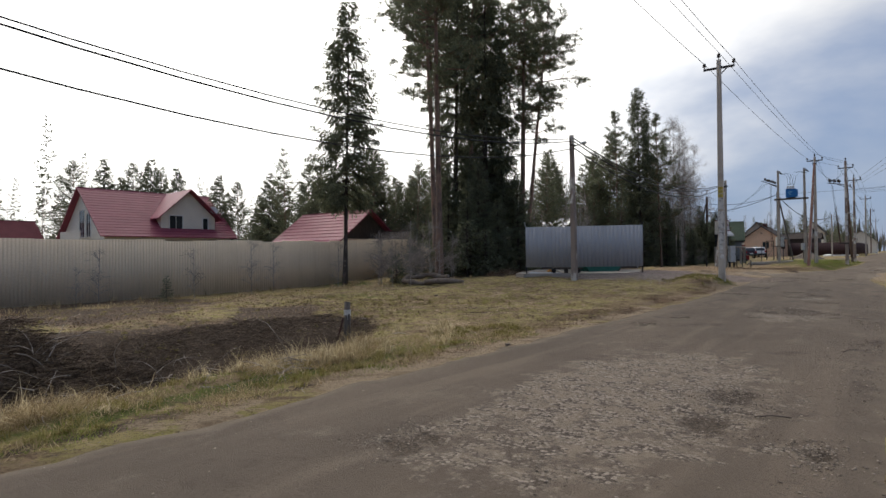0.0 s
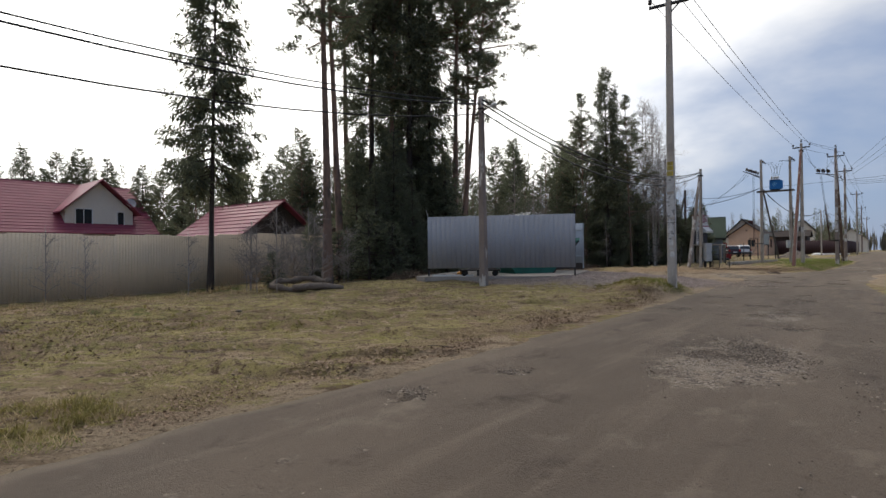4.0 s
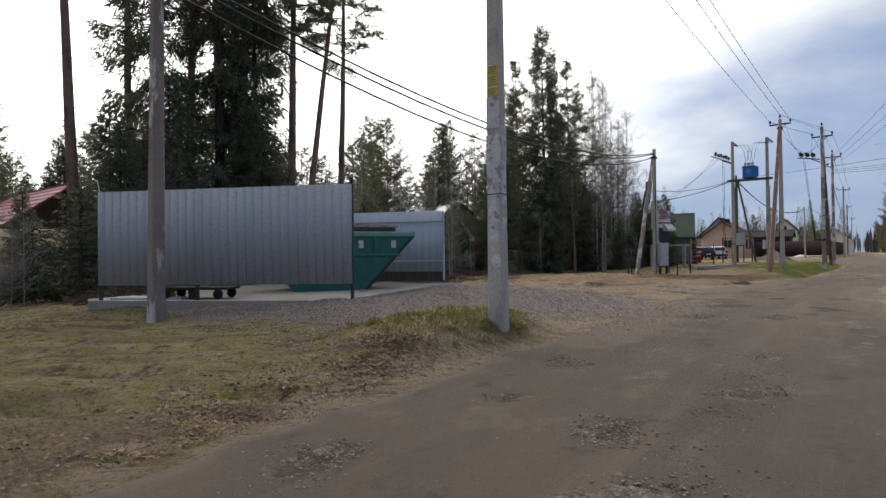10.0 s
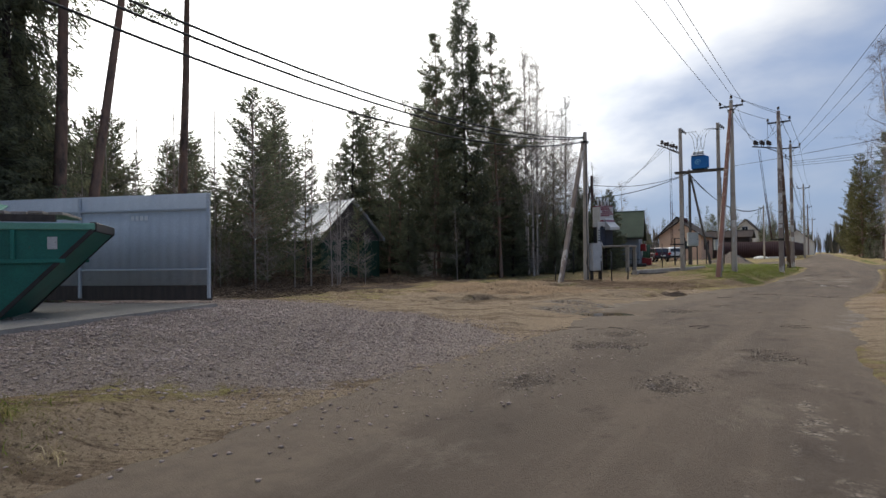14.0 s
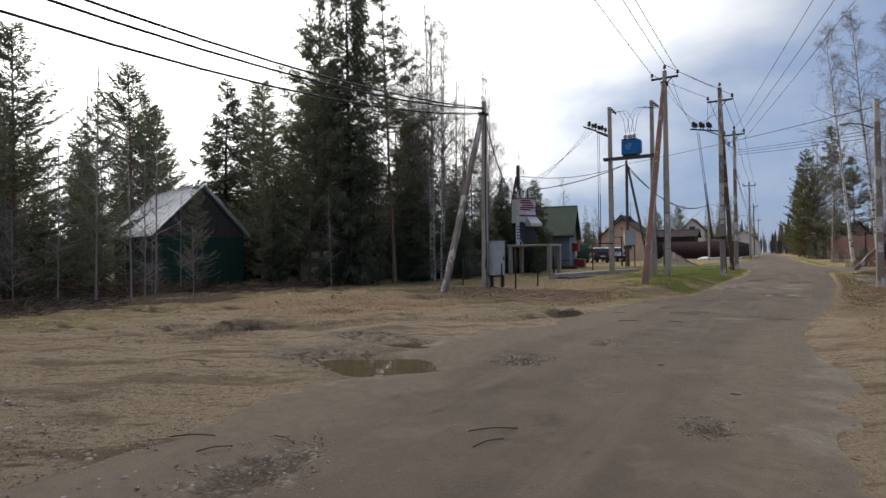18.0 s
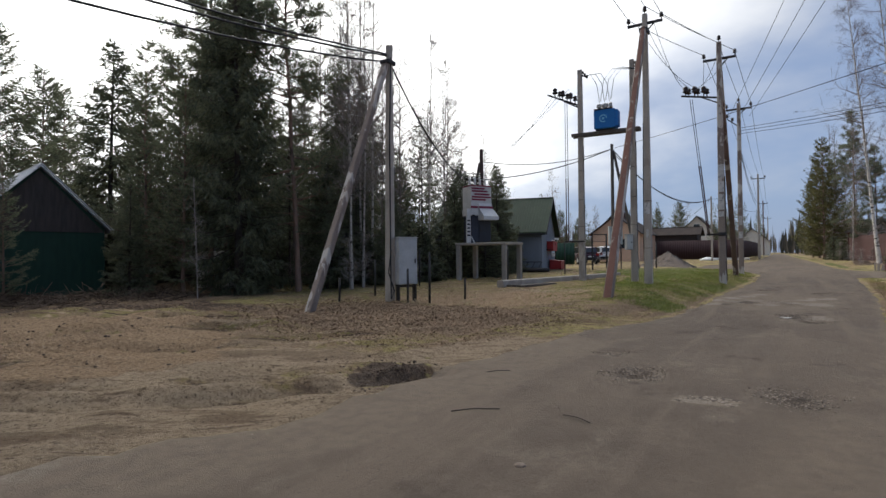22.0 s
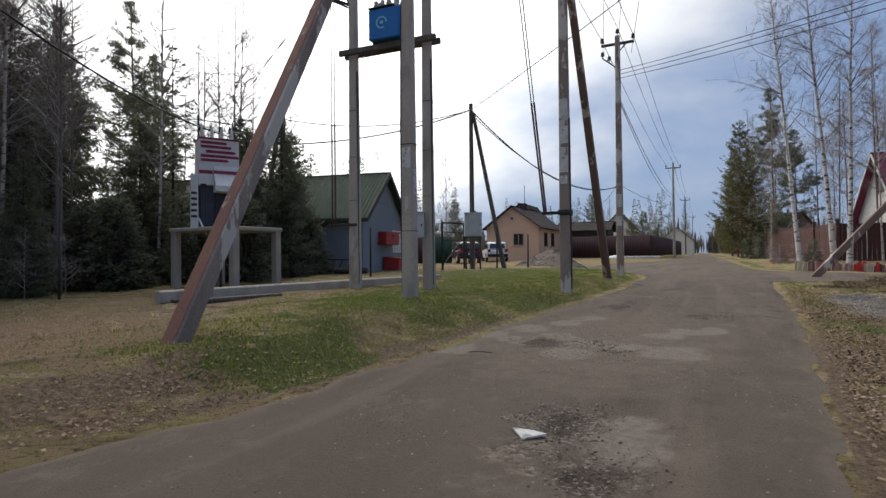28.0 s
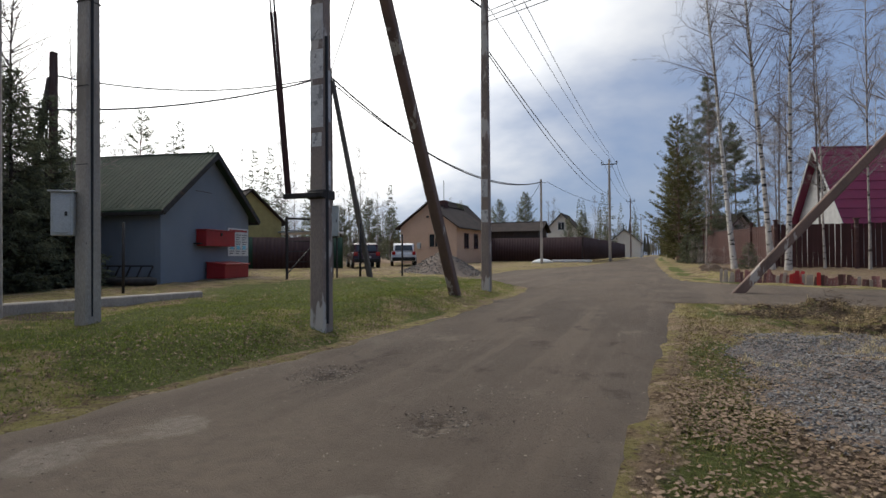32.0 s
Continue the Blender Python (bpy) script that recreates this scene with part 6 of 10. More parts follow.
def cabinet(name, m, w, d, h, label, slats=True):
    """A sheet-steel meter cabinet with a ribbed door."""
    root = thing(name, label, "cabinet", m, "electric cabinets")
    part("body", Geo().box(-w / 2, w / 2, -d / 2, d / 2, 0, h, 0.012), M_CAB, root)
    dr = part("door", Geo().box(-w / 2 + 0.03, w / 2 - 0.03, -d / 2 - 0.014, -d / 2 + 0.004, 0.04, h - 0.05, 0.005), M_CAB, root)
    part("handle", Geo().box(w / 2 - 0.1, w / 2 - 0.07, -d / 2 - 0.04, -d / 2 - 0.012, h * 0.45, h * 0.55, 0.004), M_STEEL, dr)
    part("roof", Geo().box(-w / 2 - 0.03, w / 2 + 0.03, -d / 2 - 0.04, d / 2 + 0.02, h, h + 0.025, 0.006), M_CAB, root)
    return root


cabinet("meter_cabinet", pose(-11.72, 54.55, zl(-11.7, 54.5) + 0.5, 0, 0, 62), 0.62, 0.3, 1.42, "pale grey electric cabinet beside the braced pole")
fr = thing("cabinet_frame", "dark steel frame carrying the electric cabinet", "frame", pose(-11.72, 54.55, zl(-11.7, 54.5), 0, 0, 62))
for sx in (-0.28, 0.28):
    part("leg", Geo().box(sx - 0.025, sx + 0.025, -0.1, 0.1, -0.1, 0.5, 0.004), M_STEEL, fr)
part("rail", Geo().box(-0.3, 0.3, -0.06, 0.06, 0.42, 0.47, 0.004), M_STEEL, fr)


def post(x, y, h, r=0.035, name="steel_post", label="short rusty steel post", m=None):
    return lone(name, Geo().tube([(0, 0, -0.1), (0.01, 0, h * 0.5), (0.0, 0.01, h)], [r, r, r * 0.95], 8), m or M_STEEL, label, "post", pose(x, y, zl(x, y)), "fence posts", smooth=True)


for x, y, h in ((-13.6, 53.6, 0.75), (-11.2, 53.9, 1.0), (-10.48, 56.0, 0.65), (-10.9, 54.6, 1.55), (-14.3, 56.2, 1.3), (-15.4, 60.6, 1.6), (-15.1, 66.2, 1.7), (-11.9, 69.3, 1.8), (-12.2, 62.8, 1.5)):
    post(x, y, h)

# transformer on two poles
zt = zl(-8.4, 65)
hf = thing("pole_transformer", "blue transformer on a beam between two concrete poles", "transformer", pose(-8.47, 65.21, zt, 0, 0, 3))
for sx, hh in ((-1.13, 9.5), (1.13, 9.55)):
    leg = part("leg", Geo().beam((sx, 0, -0.3), (sx, 0, hh), 0.29, 0.26, 0.19, 0.18), M_CONC, hf)
    for z in (1.2, 2.4, 3.6, 4.9):
        part("strap", Geo().box(sx - 0.125, sx + 0.125, -0.12, 0.12, z, z + 0.014, 0.002), M_STEEL, leg)
    part("riser", Geo().tube([(sx + 0.13, -0.04, 0.1), (sx + 0.13, -0.04, 6.0)], 0.022, 6), M_WIRE, leg)
    arm = part("top_bracket", Geo().beam((sx, -0.05, hh - 0.25), (sx + 0.28, -0.05, hh - 0.35), 0.06, 0.06), M_STEEL, leg)
    for k in range(3):
        insulator(leg, (sx + 0.16 + 0.09 * k, -0.08, hh - 0.3 - 0.1 * k), 1.0)
part("beam", Geo().box(-1.5, 1.45, -0.2, -0.1, 6.45, 6.6, 0.008).box(-1.5, 1.45, 0.1, 0.2, 6.45, 6.6, 0.008), M_WOOD_GREY, hf, "rusty steel channel pair")
tank = part("tank", Geo().box(-0.46, 0.46, -0.32, 0.32, 6.66, 7.5, 0.03), M_BLUE, hf, "bright blue tank")
for k in range(6):
    part("cooling_fin", Geo().box(0.46, 0.56, -0.28 + k * 0.1, -0.25 + k * 0.1, 6.74, 7.44, 0.004), M_BLUE, tank)
mk = Geo()
for a0 in range(0, 300, 30):
    r1, r2 = radians(a0), radians(a0 + 31)
    q = [(-0.05 + math.cos(r) * R_, -0.327, 7.1 + math.sin(r) * R_) for r, R_ in ((r1, 0.17), (r2, 0.17), (r2, 0.13), (r1, 0.13))]
    mk.add(q + [(x, y + 0.006, z) for x, y, z in q], [(0, 1, 2, 3), (4, 7, 6, 5), (0, 4, 5, 1), (1, 5, 6, 2), (2, 6, 7, 3), (3, 7, 4, 0)])
mk.box(-0.09, 0.0, -0.327, -0.321, 7.06, 7.14)
part("emblem", mk, M_CYAN, tank, "pale round emblem")
part("lid", Geo().box(-0.45, 0.35, -0.35, 0.35, 7.5, 7.54, 0.008), M_STEEL, tank)
part("skid", Geo().box(-0.4, 0.3, -0.22, 0.22, 6.6, 6.66, 0.006), M_STEEL, hf)
for k in range(3):
    insulator(hf, (-0.3 + 0.24 * k, 0.12, 7.54), 1.7, True)
    insulator(hf, (-0.3 + 0.2 * k, -0.16, 7.54), 1.2, True)
part("switch_arm", Geo().beam((-1.1, 0, 7.85), (-2.6, -0.15, 8.55), 0.07, 0.07).beam((-1.1, 0, 7.75), (-1.85, -0.1, 8.15), 0.05, 0.05), M_STEEL, hf)
for k in range(3):
    insulator(hf, (-1.55 - 0.36 * k, -0.08, 8.1 + 0.16 * k), 2.1)
    insulator(hf, (-1.4 - 0.36 * k, 0.14, 8.05 + 0.16 * k), 1.8)
for dx in (-0.05, 0.05):
    part("drive_rod", Geo().tube([(-1.75 + dx, -0.12, 8.1), (-1.75 + dx, -0.12, 4.6)], 0.013, 6), M_WIRE, hf)
    part("drive_rod", Geo().tube([(-1.75 + dx, -0.12, 4.6), (-1.75 + dx, -0.12, 1.75)], 0.022, 6), M_FENCE_RED, hf)
part("drive_bracket", Geo().box(-1.87, -1.0, -0.16, -0.06, 1.7, 1.77, 0.006), M_STEEL, hf)
cabinet("meter_box", pose(-7.52, 65.02, 1.64, 0, 0, 42), 0.29, 0.2, 0.65, "small pale grey meter box strapped to a pole")

# terminal pole with brace
P3 = (-6.15, 62.2)
p3 = pole("braced_line_pole", *P3, 10.1, M_CONC, 0.28, 0.24, 0.18, 0.17, "pale concrete line pole with a long slanting brace", 0)
part("brace", Geo().beam((-0.05, -5.4, -0.25), (0.0, -0.22, 9.5), 0.26, 0.22, 0.19, 0.17), M_CONC_MIX, p3, "concrete brace, flaking, rust-brown along its upper face")
part("painted_face", Geo().beam((-0.05, -5.4 - 0.098, -0.25 + 0.054), (0.0, -0.22 - 0.077, 9.5 + 0.042), 0.20, 0.012, 0.145, 0.012, side=(1, 0, 0)), M_RUST, p3, "rust-brown flaking upper face")
papers(p3, [(2.62, 0.42, "y", 0.75), (1.75, 0.3, "y", 0.3), (1.0, 0.16, "y", 0.5), (2.1, 0.5, "x", 0.55)], 0.262, 0.222)
part("clamp", Geo().box(-0.15, 0.15, -0.35, 0.12, 9.35, 9.5, 0.01), M_STEEL, p3)
crossarm(p3, 9.75, 0.62)
insulator(p3, (0, 0, 10.12), 1.4)
part("riser", Geo().tube([(-0.14, -0.08, 0.1), (-0.13, -0.1, 3.4), (-0.1, -0.1, 6.0)], 0.014, 5), M_WIRE, p3)
for z in (1.35, 3.1):
    part("strap", Geo().box(-0.14, 0.14, -0.12, 0.12, z, z + 0.014, 0.002), M_STEEL, p3)

# switch pole with brace
PQ = (-4.08, 66.7)
pq = pole("switch_pole", *PQ, 10.2, M_CONC_MIX, 0.29, 0.25, 0.19, 0.18, "brown concrete switch pole plastered with torn notices", 0)
part("brace", Geo().beam((0.12, 5.6, -0.2), (0.0, 0.2, 9.2), 0.25, 0.22, 0.18, 0.17), M_CONC_RED, pq, "rust-brown concrete brace")
crossarm(pq, 9.5, 0.62)
insulator(pq, (0, 0, 10.22), 1.4)
part("switch_arm", Geo().beam((0, 0, 7.85), (-1.48, -0.2, 8.1), 0.07, 0.07).beam((0, 0, 7.6), (-0.8, -0.15, 8.0), 0.05, 0.05), M_STEEL, pq)
for k in range(3):
    insulator(pq, (-0.6 - 0.36 * k, -0.1, 8.0 + 0.05 * k), 2.1)
    insulator(pq, (-0.5 - 0.36 * k, 0.12, 8.0 + 0.05 * k), 1.8)
for dx in (0.0, -0.09):
    part("drive_rod", Geo().tube([(-1.05 + dx, -0.14, 7.9), (-0.76 + dx * 0.8, -0.15, 5.0)], 0.014, 6), M_WIRE, pq)
    part("drive_rod", Geo().tube([(-0.76 + dx * 0.8, -0.15, 5.0), (-0.47 + dx * 0.6, -0.16, 2.1)], 0.026, 6), M_FENCE_RED, pq)
part("drive_bracket", Geo().box(-0.58, 0.16, -0.19, -0.1, 2.02, 2.1, 0.008), M_STEEL, pq)
part("strap", Geo().box(-0.16, 0.16, -0.145, 0.145, 2.0, 2.14, 0.01), M_STEEL, pq)
papers(pq, [(4.45, 0.55, "y", 0.85), (3.85, 0.45, "y", 0.9), (3.1, 0.65, "y", 0.85), (2.72, 0.3, "y", 0.7), (1.75, 0.22, "y", 0.6), (1.1, 0.35, "y", 0.35), (2.0, 0.6, "x", 0.6), (3.2, 0.8, "x", 0.6)], 0.262, 0.222)
part("conduit", Geo().tube([(0.15, -0.06, 0.1), (0.14, -0.05, 4.5)], 0.025, 6), M_WIRE, pq)

P4 = (-3.84, 74.2)
p4 = pole("utility_pole", *P4, 9.15, M_CONC_MIX, 0.26, 0.23, 0.17, 0.16, "grey-brown concrete line pole with two crossarms", 0)
crossarm(p4, 8.85, 0.6)
part("side_arm", Geo().beam((0, 0, 7.9), (-0.55, -0.1, 8.35), 0.05, 0.05), M_STEEL, p4)
for k in range(2):
    insulator(p4, (-0.3 - 0.25 * k, -0.05, 8.15 + 0.2 * k), 1.3)
insulator(p4, (0, 0, 9.17), 1.3)
papers(p4, [(2.6, 0.5, "y", 0.7), (1.9, 0.35, "y", 0.8)], 0.24, 0.215)

PB = (-11.6, 78.0)
pb = pole("braced_pole", *PB, 8.4, M_WOOD_GREY, 0.22, 0.22, 0.16, 0.16, "grey weathered pole with a slanting brace and cables", 0)
part("brace", Geo().beam((1.5, 0.6, -0.1), (0.1, 0.05, 7.9), 0.2, 0.18, 0.15, 0.14), M_WOOD_GREY, pb)
part("conduit", Geo().tube([(0.1, -0.1, 2.5), (0.12, -0.12, 8.0)], 0.03, 6), M_WIRE, pb)
PD = (-18.0, 71.4)
pd = pole("utility_pole", *PD, 7.75, M_WOOD_RED, 0.24, 0.24, 0.19, 0.19, "dark red-brown wooden pole among the spruces", 0)
part("brace", Geo().beam((-1.3, -0.4, 0), (-0.1, -0.05, 6.9), 0.18, 0.18, 0.15, 0.15), M_WOOD_GREY, pd)
PE = (-7.9, 100.0)
pe = pole("utility_pole", *PE, 6.3, M_CONC, 0.18, 0.18, 0.13, 0.13, "slim grey concrete pole by the yard fence", 0)
part("hook", Geo().tube([(0, 0, 6.1), (0.25, -0.1, 6.0), (0.55, -0.2, 6.05)], 0.015, 5), M_STEEL, pe)
P5 = (-4.45, 115.0)
p5 = pole("utility_pole", *P5, 10.0, M_CONC, 0.27, 0.25, 0.18, 0.17, "pale concrete line pole far up the road", 0)
crossarm(p5, 9.5, 0.75)
P6 = (-5.3, 160.0)
p6 = pole("utility_pole", *P6, 10.4, M_CONC_RED, 0.27, 0.25, 0.18, 0.17, "brown concrete line pole far up the road", 0)
crossarm(p6, 9.9, 0.75)
P7 = (-5.6, 205.0)
p7 = pole("utility_pole", *P7, 10.0, M_CONC, 0.27, 0.25, 0.18, 0.17, "concrete line pole far up the road", 0)
crossarm(p7, 9.5, 0.75)
PR = (1.9, 61.2)
pr = pole("lamp_pole", *PR, 7.5, M_CONC_MIX, 0.26, 0.24, 0.18, 0.17, "weathered concrete pole with a street lamp arm", 0)
part("lamp_arm", Geo().tube([(0, 0, 6.3), (-0.5, -0.1, 6.55), (-1.1, -0.2, 6.65)], 0.024, 6), M_STEEL, pr)
part("lamp_head", Geo().lathe([(0.03, -0.28), (0.08, -0.2), (0.11, 0), (0.1, 0.15), (0.02, 0.24)], 10, pose(-1.05, -0.22, 6.62, 90, 0, 80) @ Matrix.Scale(0.75, 4)), M_CAB, pr, "pale grey lamp housing", True)
papers(pr, [(2.2, 0.6, "y", 0.8), (1.4, 0.4, "y", 0.7)], 0.235, 0.22)
PL = (9.1, 76.0)
pl = pole("braced_pole", *PL, 8.4, M_CONC_RED, 0.26, 0.24, 0.18, 0.17, "concrete pole with a brace leaning over the verge", 0)
part("brace", Geo().beam((-6.75, 0, -0.25), (-0.1, 0, 7.6), 0.24, 0.26, 0.18, 0.18), M_CONC_RED, pl, "dark stained concrete brace")

# line wires
T = {"1": (*P1, zl(*P1)), "3": (*P3, zl(*P3)), "q": (*PQ, zl(*PQ)), "4": (*P4, zl(*P4)), "5": (*P5, zl(*P5)), "6": (*P6, zl(*P6)), "7": (*P7, zl(*P7))}
TOP = {"1": 9.62, "3": 10.0, "q": 9.76, "4": 9.1, "5": 9.77, "6": 10.17, "7": 9.77}
for a, b, sag in (("1", "3", 0.22), ("3", "q", 0.06), ("q", "4", 0.1), ("4", "5", 0.5), ("5", "6", 0.8), ("6", "7", 0.8)):
    for dx, dz in ((-0.58, 0.0), (0.58, 0.0), (0.0, 0.42)):
        wire((T[a][0] + dx, T[a][1], T[a][2] + TOP[a] + dz), (T[b][0] + dx, T[b][1], T[b][2] + TOP[b] + dz), sag, 0.011 if a in "13q4" else 0.014)
for dx, dz in ((-0.58, 0.0), (0.58, 0.0), (0.0, 0.42)):
    wire((P1[0] + dx, P1[1], T["1"][2] + TOP["1"] + dz), (P1[0] + dx + 0.9, -14, 9.9 + dz), 0.45)
# low-voltage cables
H2, HA, HB = zl(*P2) + 6.55, zl(*PA) + 7.6, zl(*PB) + 8.1
LV = dict(label="sagging black twisted cable between poles", group="cables", name="cable")
wire((P2[0] - 0.1, P2[1], H2), (-11.0, -9.0, 6.9), 1.66, 0.022, **LV)
wire((P2[0] - 0.1, P2[1], H2 + 0.12), (-11.3, -9.0, 7.05), 1.6, 0.018, **LV)
wire((P2[0] - 0.1, P2[1], H2 - 0.35), (-11.0, -9.0, 6.4), 1.98, 0.02, **LV)
wire((P2[0], P2[1], H2), (PA[0], PA[1], HA), 1.42, 0.028, **LV)
wire((P2[0], P2[1], H2 + 0.15), (PA[0], PA[1], HA + 0.05), 1.3, 0.028, **LV)
wire((P2[0], P2[1], H2 - 0.3), (PA[0], PA[1], HA - 0.2), 1.6, 0.028, **LV)
wire((PA[0], PA[1], HA - 0.1), (PD[0], PD[1], 6.25), 1.3, 0.028, **LV)
wire((PD[0], PD[1], 7.4), (PB[0], PB[1], HB), 0.55, 0.024, **LV)
wire((PD[0], PD[1], 6.25), (PB[0], PB[1], HB), 0.4, 0.032, **LV)
wire((PB[0], PB[1], HB), (PE[0], PE[1], zl(*PE) + 6.1), 1.65, 0.034, **LV)
wire((PB[0], PB[1], HB - 0.2), (PE[0], PE[1], zl(*PE) + 6.05), 1.45, 0.022, **LV)
wire((PE[0], PE[1], zl(*PE) + 6.1), (-13.5, 112, 4.6), 0.3, 0.016, **LV)
wire((PE[0] + 0.5, PE[1], zl(*PE) + 6.05), (-4.45, 115, 6.2), 0.3, 0.016, **LV)
wire((P4[0], P4[1], 7.2), (P5[0], P5[1], 7.2), 0.7, 0.016, **LV)
wire((P4[0], P4[1], 7.1), (P5[0], P5[1], 7.0), 0.95, 0.014, **LV)
wire((P4[0], P4[1], 8.0), (22, 62, 9.6), 0.8, 0.012, **LV)
wire((P4[0], P4[1], 7.85), (22, 62, 9.35), 0.85, 0.012, **LV)
wire((P4[0], P4[1], 8.15), (22, 62, 9.85), 0.8, 0.012, **LV)
for k_ in (-0.5, 0.0, 0.5):
    wire((P4[0] + k_, P4[1], 8.75), (6.0 + k_ * 1.4, 18.0, 9.6), 0.5, 0.009)
wire((PR[0], PR[1], 7.2), (PL[0], PL[1], 8.0), 0.4, 0.018, **LV)
wire((PR[0], PR[1], 7.2), (3.2, 16, 7.6), 0.9, 0.02, **LV)
wire((PR[0], PR[1], 7.2), (PB[0], PB[1], HB), 0.1, 0.014, **LV)
# jumpers on the transformer
zt7 = zt + 7.75
for k in range(3):
    xk = -8.68 + 0.22 * k
    pts = [(xk, 65.0, zt7 + 0.1), (xk - 0.1, 64.95, zt7 + 0.9), (xk - 0.35, 64.9, zt7 + 1.35), (-9.4 + 0.1 * k, 64.8, zt7 + 1.35)]
    lone("jumper_wire", Geo().tube(pts, 0.012, 5), M_WIRE, "thin looped jumper wire above the transformer", "wire", group="overhead wires", smooth=True)
    pts = [(xk + 0.1, 64.8, zt7 + 0.1), (xk + 0.25, 64.8, zt7 + 1.0), (xk + 0.6, 64.9, zt7 + 1.45), (-7.2 + 0.08 * k, 65.0, zt7 + 1.3)]
    lone("jumper_wire", Geo().tube(pts, 0.012, 5), M_WIRE, "thin looped jumper wire above the transformer", "wire", group="overhead wires", smooth=True)
    wire((-10.0 - 0.3 * k, 64.8, zt + 8.6), (-14.6 + 0.35 * k, 64.7, 5.75), 0.25, 0.009)
    wire((-4.75 - 0.3 * k, 66.9, zl(*PQ) + 8.35), (-6.2 + 0.3 * (k - 1), 62.5, zl(*P3) + 9.9), 0.5, 0.009)
    wire((-4.75 - 0.3 * k, 66.9, zl(*PQ) + 8.35), (-4.2 + 0.5 * (k - 1), 67.0, zl(*PQ) + 9.65), 0.25, 0.009)

# ---- corrugated sheet ----


def sheet_mesh(name, length, height, pitch, depth, material, groove=False):
    """A sheet of trapezoid ribs along x, standing in z, two skins thick."""
    xs, ys = [], []
    n = max(1, round(length / pitch))
    pt = length / n
    for i in range(n):
        for a, d in ((0.0, 0), (0.84, 0), (0.88, 1), (0.96, 1)) if groove else ((0.0, 0), (0.38, 0), (0.5, 1), (0.88, 1)):
            xs.append((i + a) * pt)
            ys.append(d * depth)
    xs.append(length)
    ys.append(0)
    k = len(xs)
    v = [(x, y - 0.0, z) for z in (0, height) for x, y in zip(xs, ys)] + [(x, y + 0.004, z) for z in (0, height) for x, y in zip(xs, ys)]
    f = []
    for i in range(k - 1):
        f.append((i, i + 1, k + i + 1, k + i))
        f.append((2 * k + i + 1, 2 * k + i, 3 * k + i, 3 * k + i + 1))
        f.append((k + i, k + i + 1, 3 * k + i + 1, 3 * k + i))
        f.append((i + 1, i, 2 * k + i, 2 * k + i + 1))
    return fast_mesh(name, v, f, material)


def sheet_fence(root, p0, p1, height, z_of, mesh, width, material_post=None, post_every=2, post_h=None, flip=False):
    """Rows of alike sheets from p0 to p1, each one a part, with posts behind."""
    p0, p1 = Vector((*p0, 0)), Vector((*p1, 0))
    run = (p1 - p0)
    n = max(1, round(run.length / width))
    ang = math.degrees(math.atan2(run.y, run.x))
    for i in range(n):
        a = p0 + run * (i / n)
        mid = p0 + run * ((i + 0.5) / n)
        z = z_of(mid.x, mid.y)
        o = new("sheet", mesh)
        o.parent = root
        o.matrix_basis = pose(a.x, a.y, z, 0, 0, ang) @ Matrix.Diagonal((run.length / n / width, -1 if flip else 1, 1, 1))
        if material_post and i % post_every == 0:
            g = Geo().box(-0.03, 0.03, 0.035, 0.095, -0.3, post_h or height, 0.004)
            o2 = part("post", g, material_post, root)
            o2.matrix_basis = pose(a.x, a.y, z, 0, 0, ang) @ Matrix.Diagonal((1, -1 if flip else 1, 1, 1))


# beige fence round the houses
FENCE = ((-23.75, -14.0), (-24.1, 16.0), (-26.5, 30.0))
fence = thing("sheet_fence", "long beige corrugated sheet fence", "fence")
fm = sheet_mesh("sheet", 1.15, 2.56, 0.115, 0.011, M_FENCE, True)
sheet_fence(fence, FENCE[1], FENCE[0], 2.2, lambda x, y: zl(x, y) - 0.12, fm, 1.15, M_STEEL, 2, flip=True)
sheet_fence(fence, FENCE[2], FENCE[1], 2.2, lambda x, y: zl(x, y) - 0.12, fm, 1.15, M_STEEL, 2, flip=True)

# screen round the refuse skip
SL, SR = Vector((-14.38, 23.58)), Vector((-9.55, 26.42))
screen = thing("sheet_screen", "grey corrugated steel screen on short legs", "screen")
ang = math.degrees(math.atan2(SR.y - SL.y, SR.x - SL.x))
run = (SR - SL).length
sm = sheet_mesh("sheet", run / 5, 2.0, 0.19, 0.010, M_SHEET, True)
for i in range(5):
    o = new("sheet", sm)
    o.parent = screen
    p = SL.lerp(SR, i / 5)
    o.matrix_basis = pose(p.x, p.y, 0.84 + i * 0.005, 0, 0, ang)
for t in (0.004, 0.4, 0.996):
    p = SL.lerp(SR, t)
    o = part("leg", Geo().box(-0.03, 0.03, 0.03, 0.09, 0, 2.55, 0.004), M_STEEL, screen)
    zz = zl(p.x, p.y) - 0.1
    o.matrix_basis = pose(p.x, p.y, zz, 0, 0, ang)
for z in (1.15, 2.55):
    o = part("rail", Geo().box(0, run, 0.02, 0.05, 0, 0.04, 0.004), M_STEEL, screen)
    o.matrix_basis = pose(SL.x, SL.y, z, 0, 0, ang)
o = part("rod", Geo().tube([(0, 0.05, 2.0), (-0.06, 0.05, 2.25)], 0.012, 5), M_CAB, screen, "bent pale rod end")
o.matrix_basis = pose(SL.x, SL.y, 0.86, 0, 0, ang)

PADZ = 0.53
slab = Geo()
q = [(-9.75, 26.25), (-11.95, 32.75), (-17.6, 30.2), (-15.0, 23.6), (-14.4, 23.4)]
slab.prism(q, 0.1, PADZ)
lone("concrete_pad", slab, M_SLAB, "pale concrete pad under the refuse skip", "slab", kind="structure")

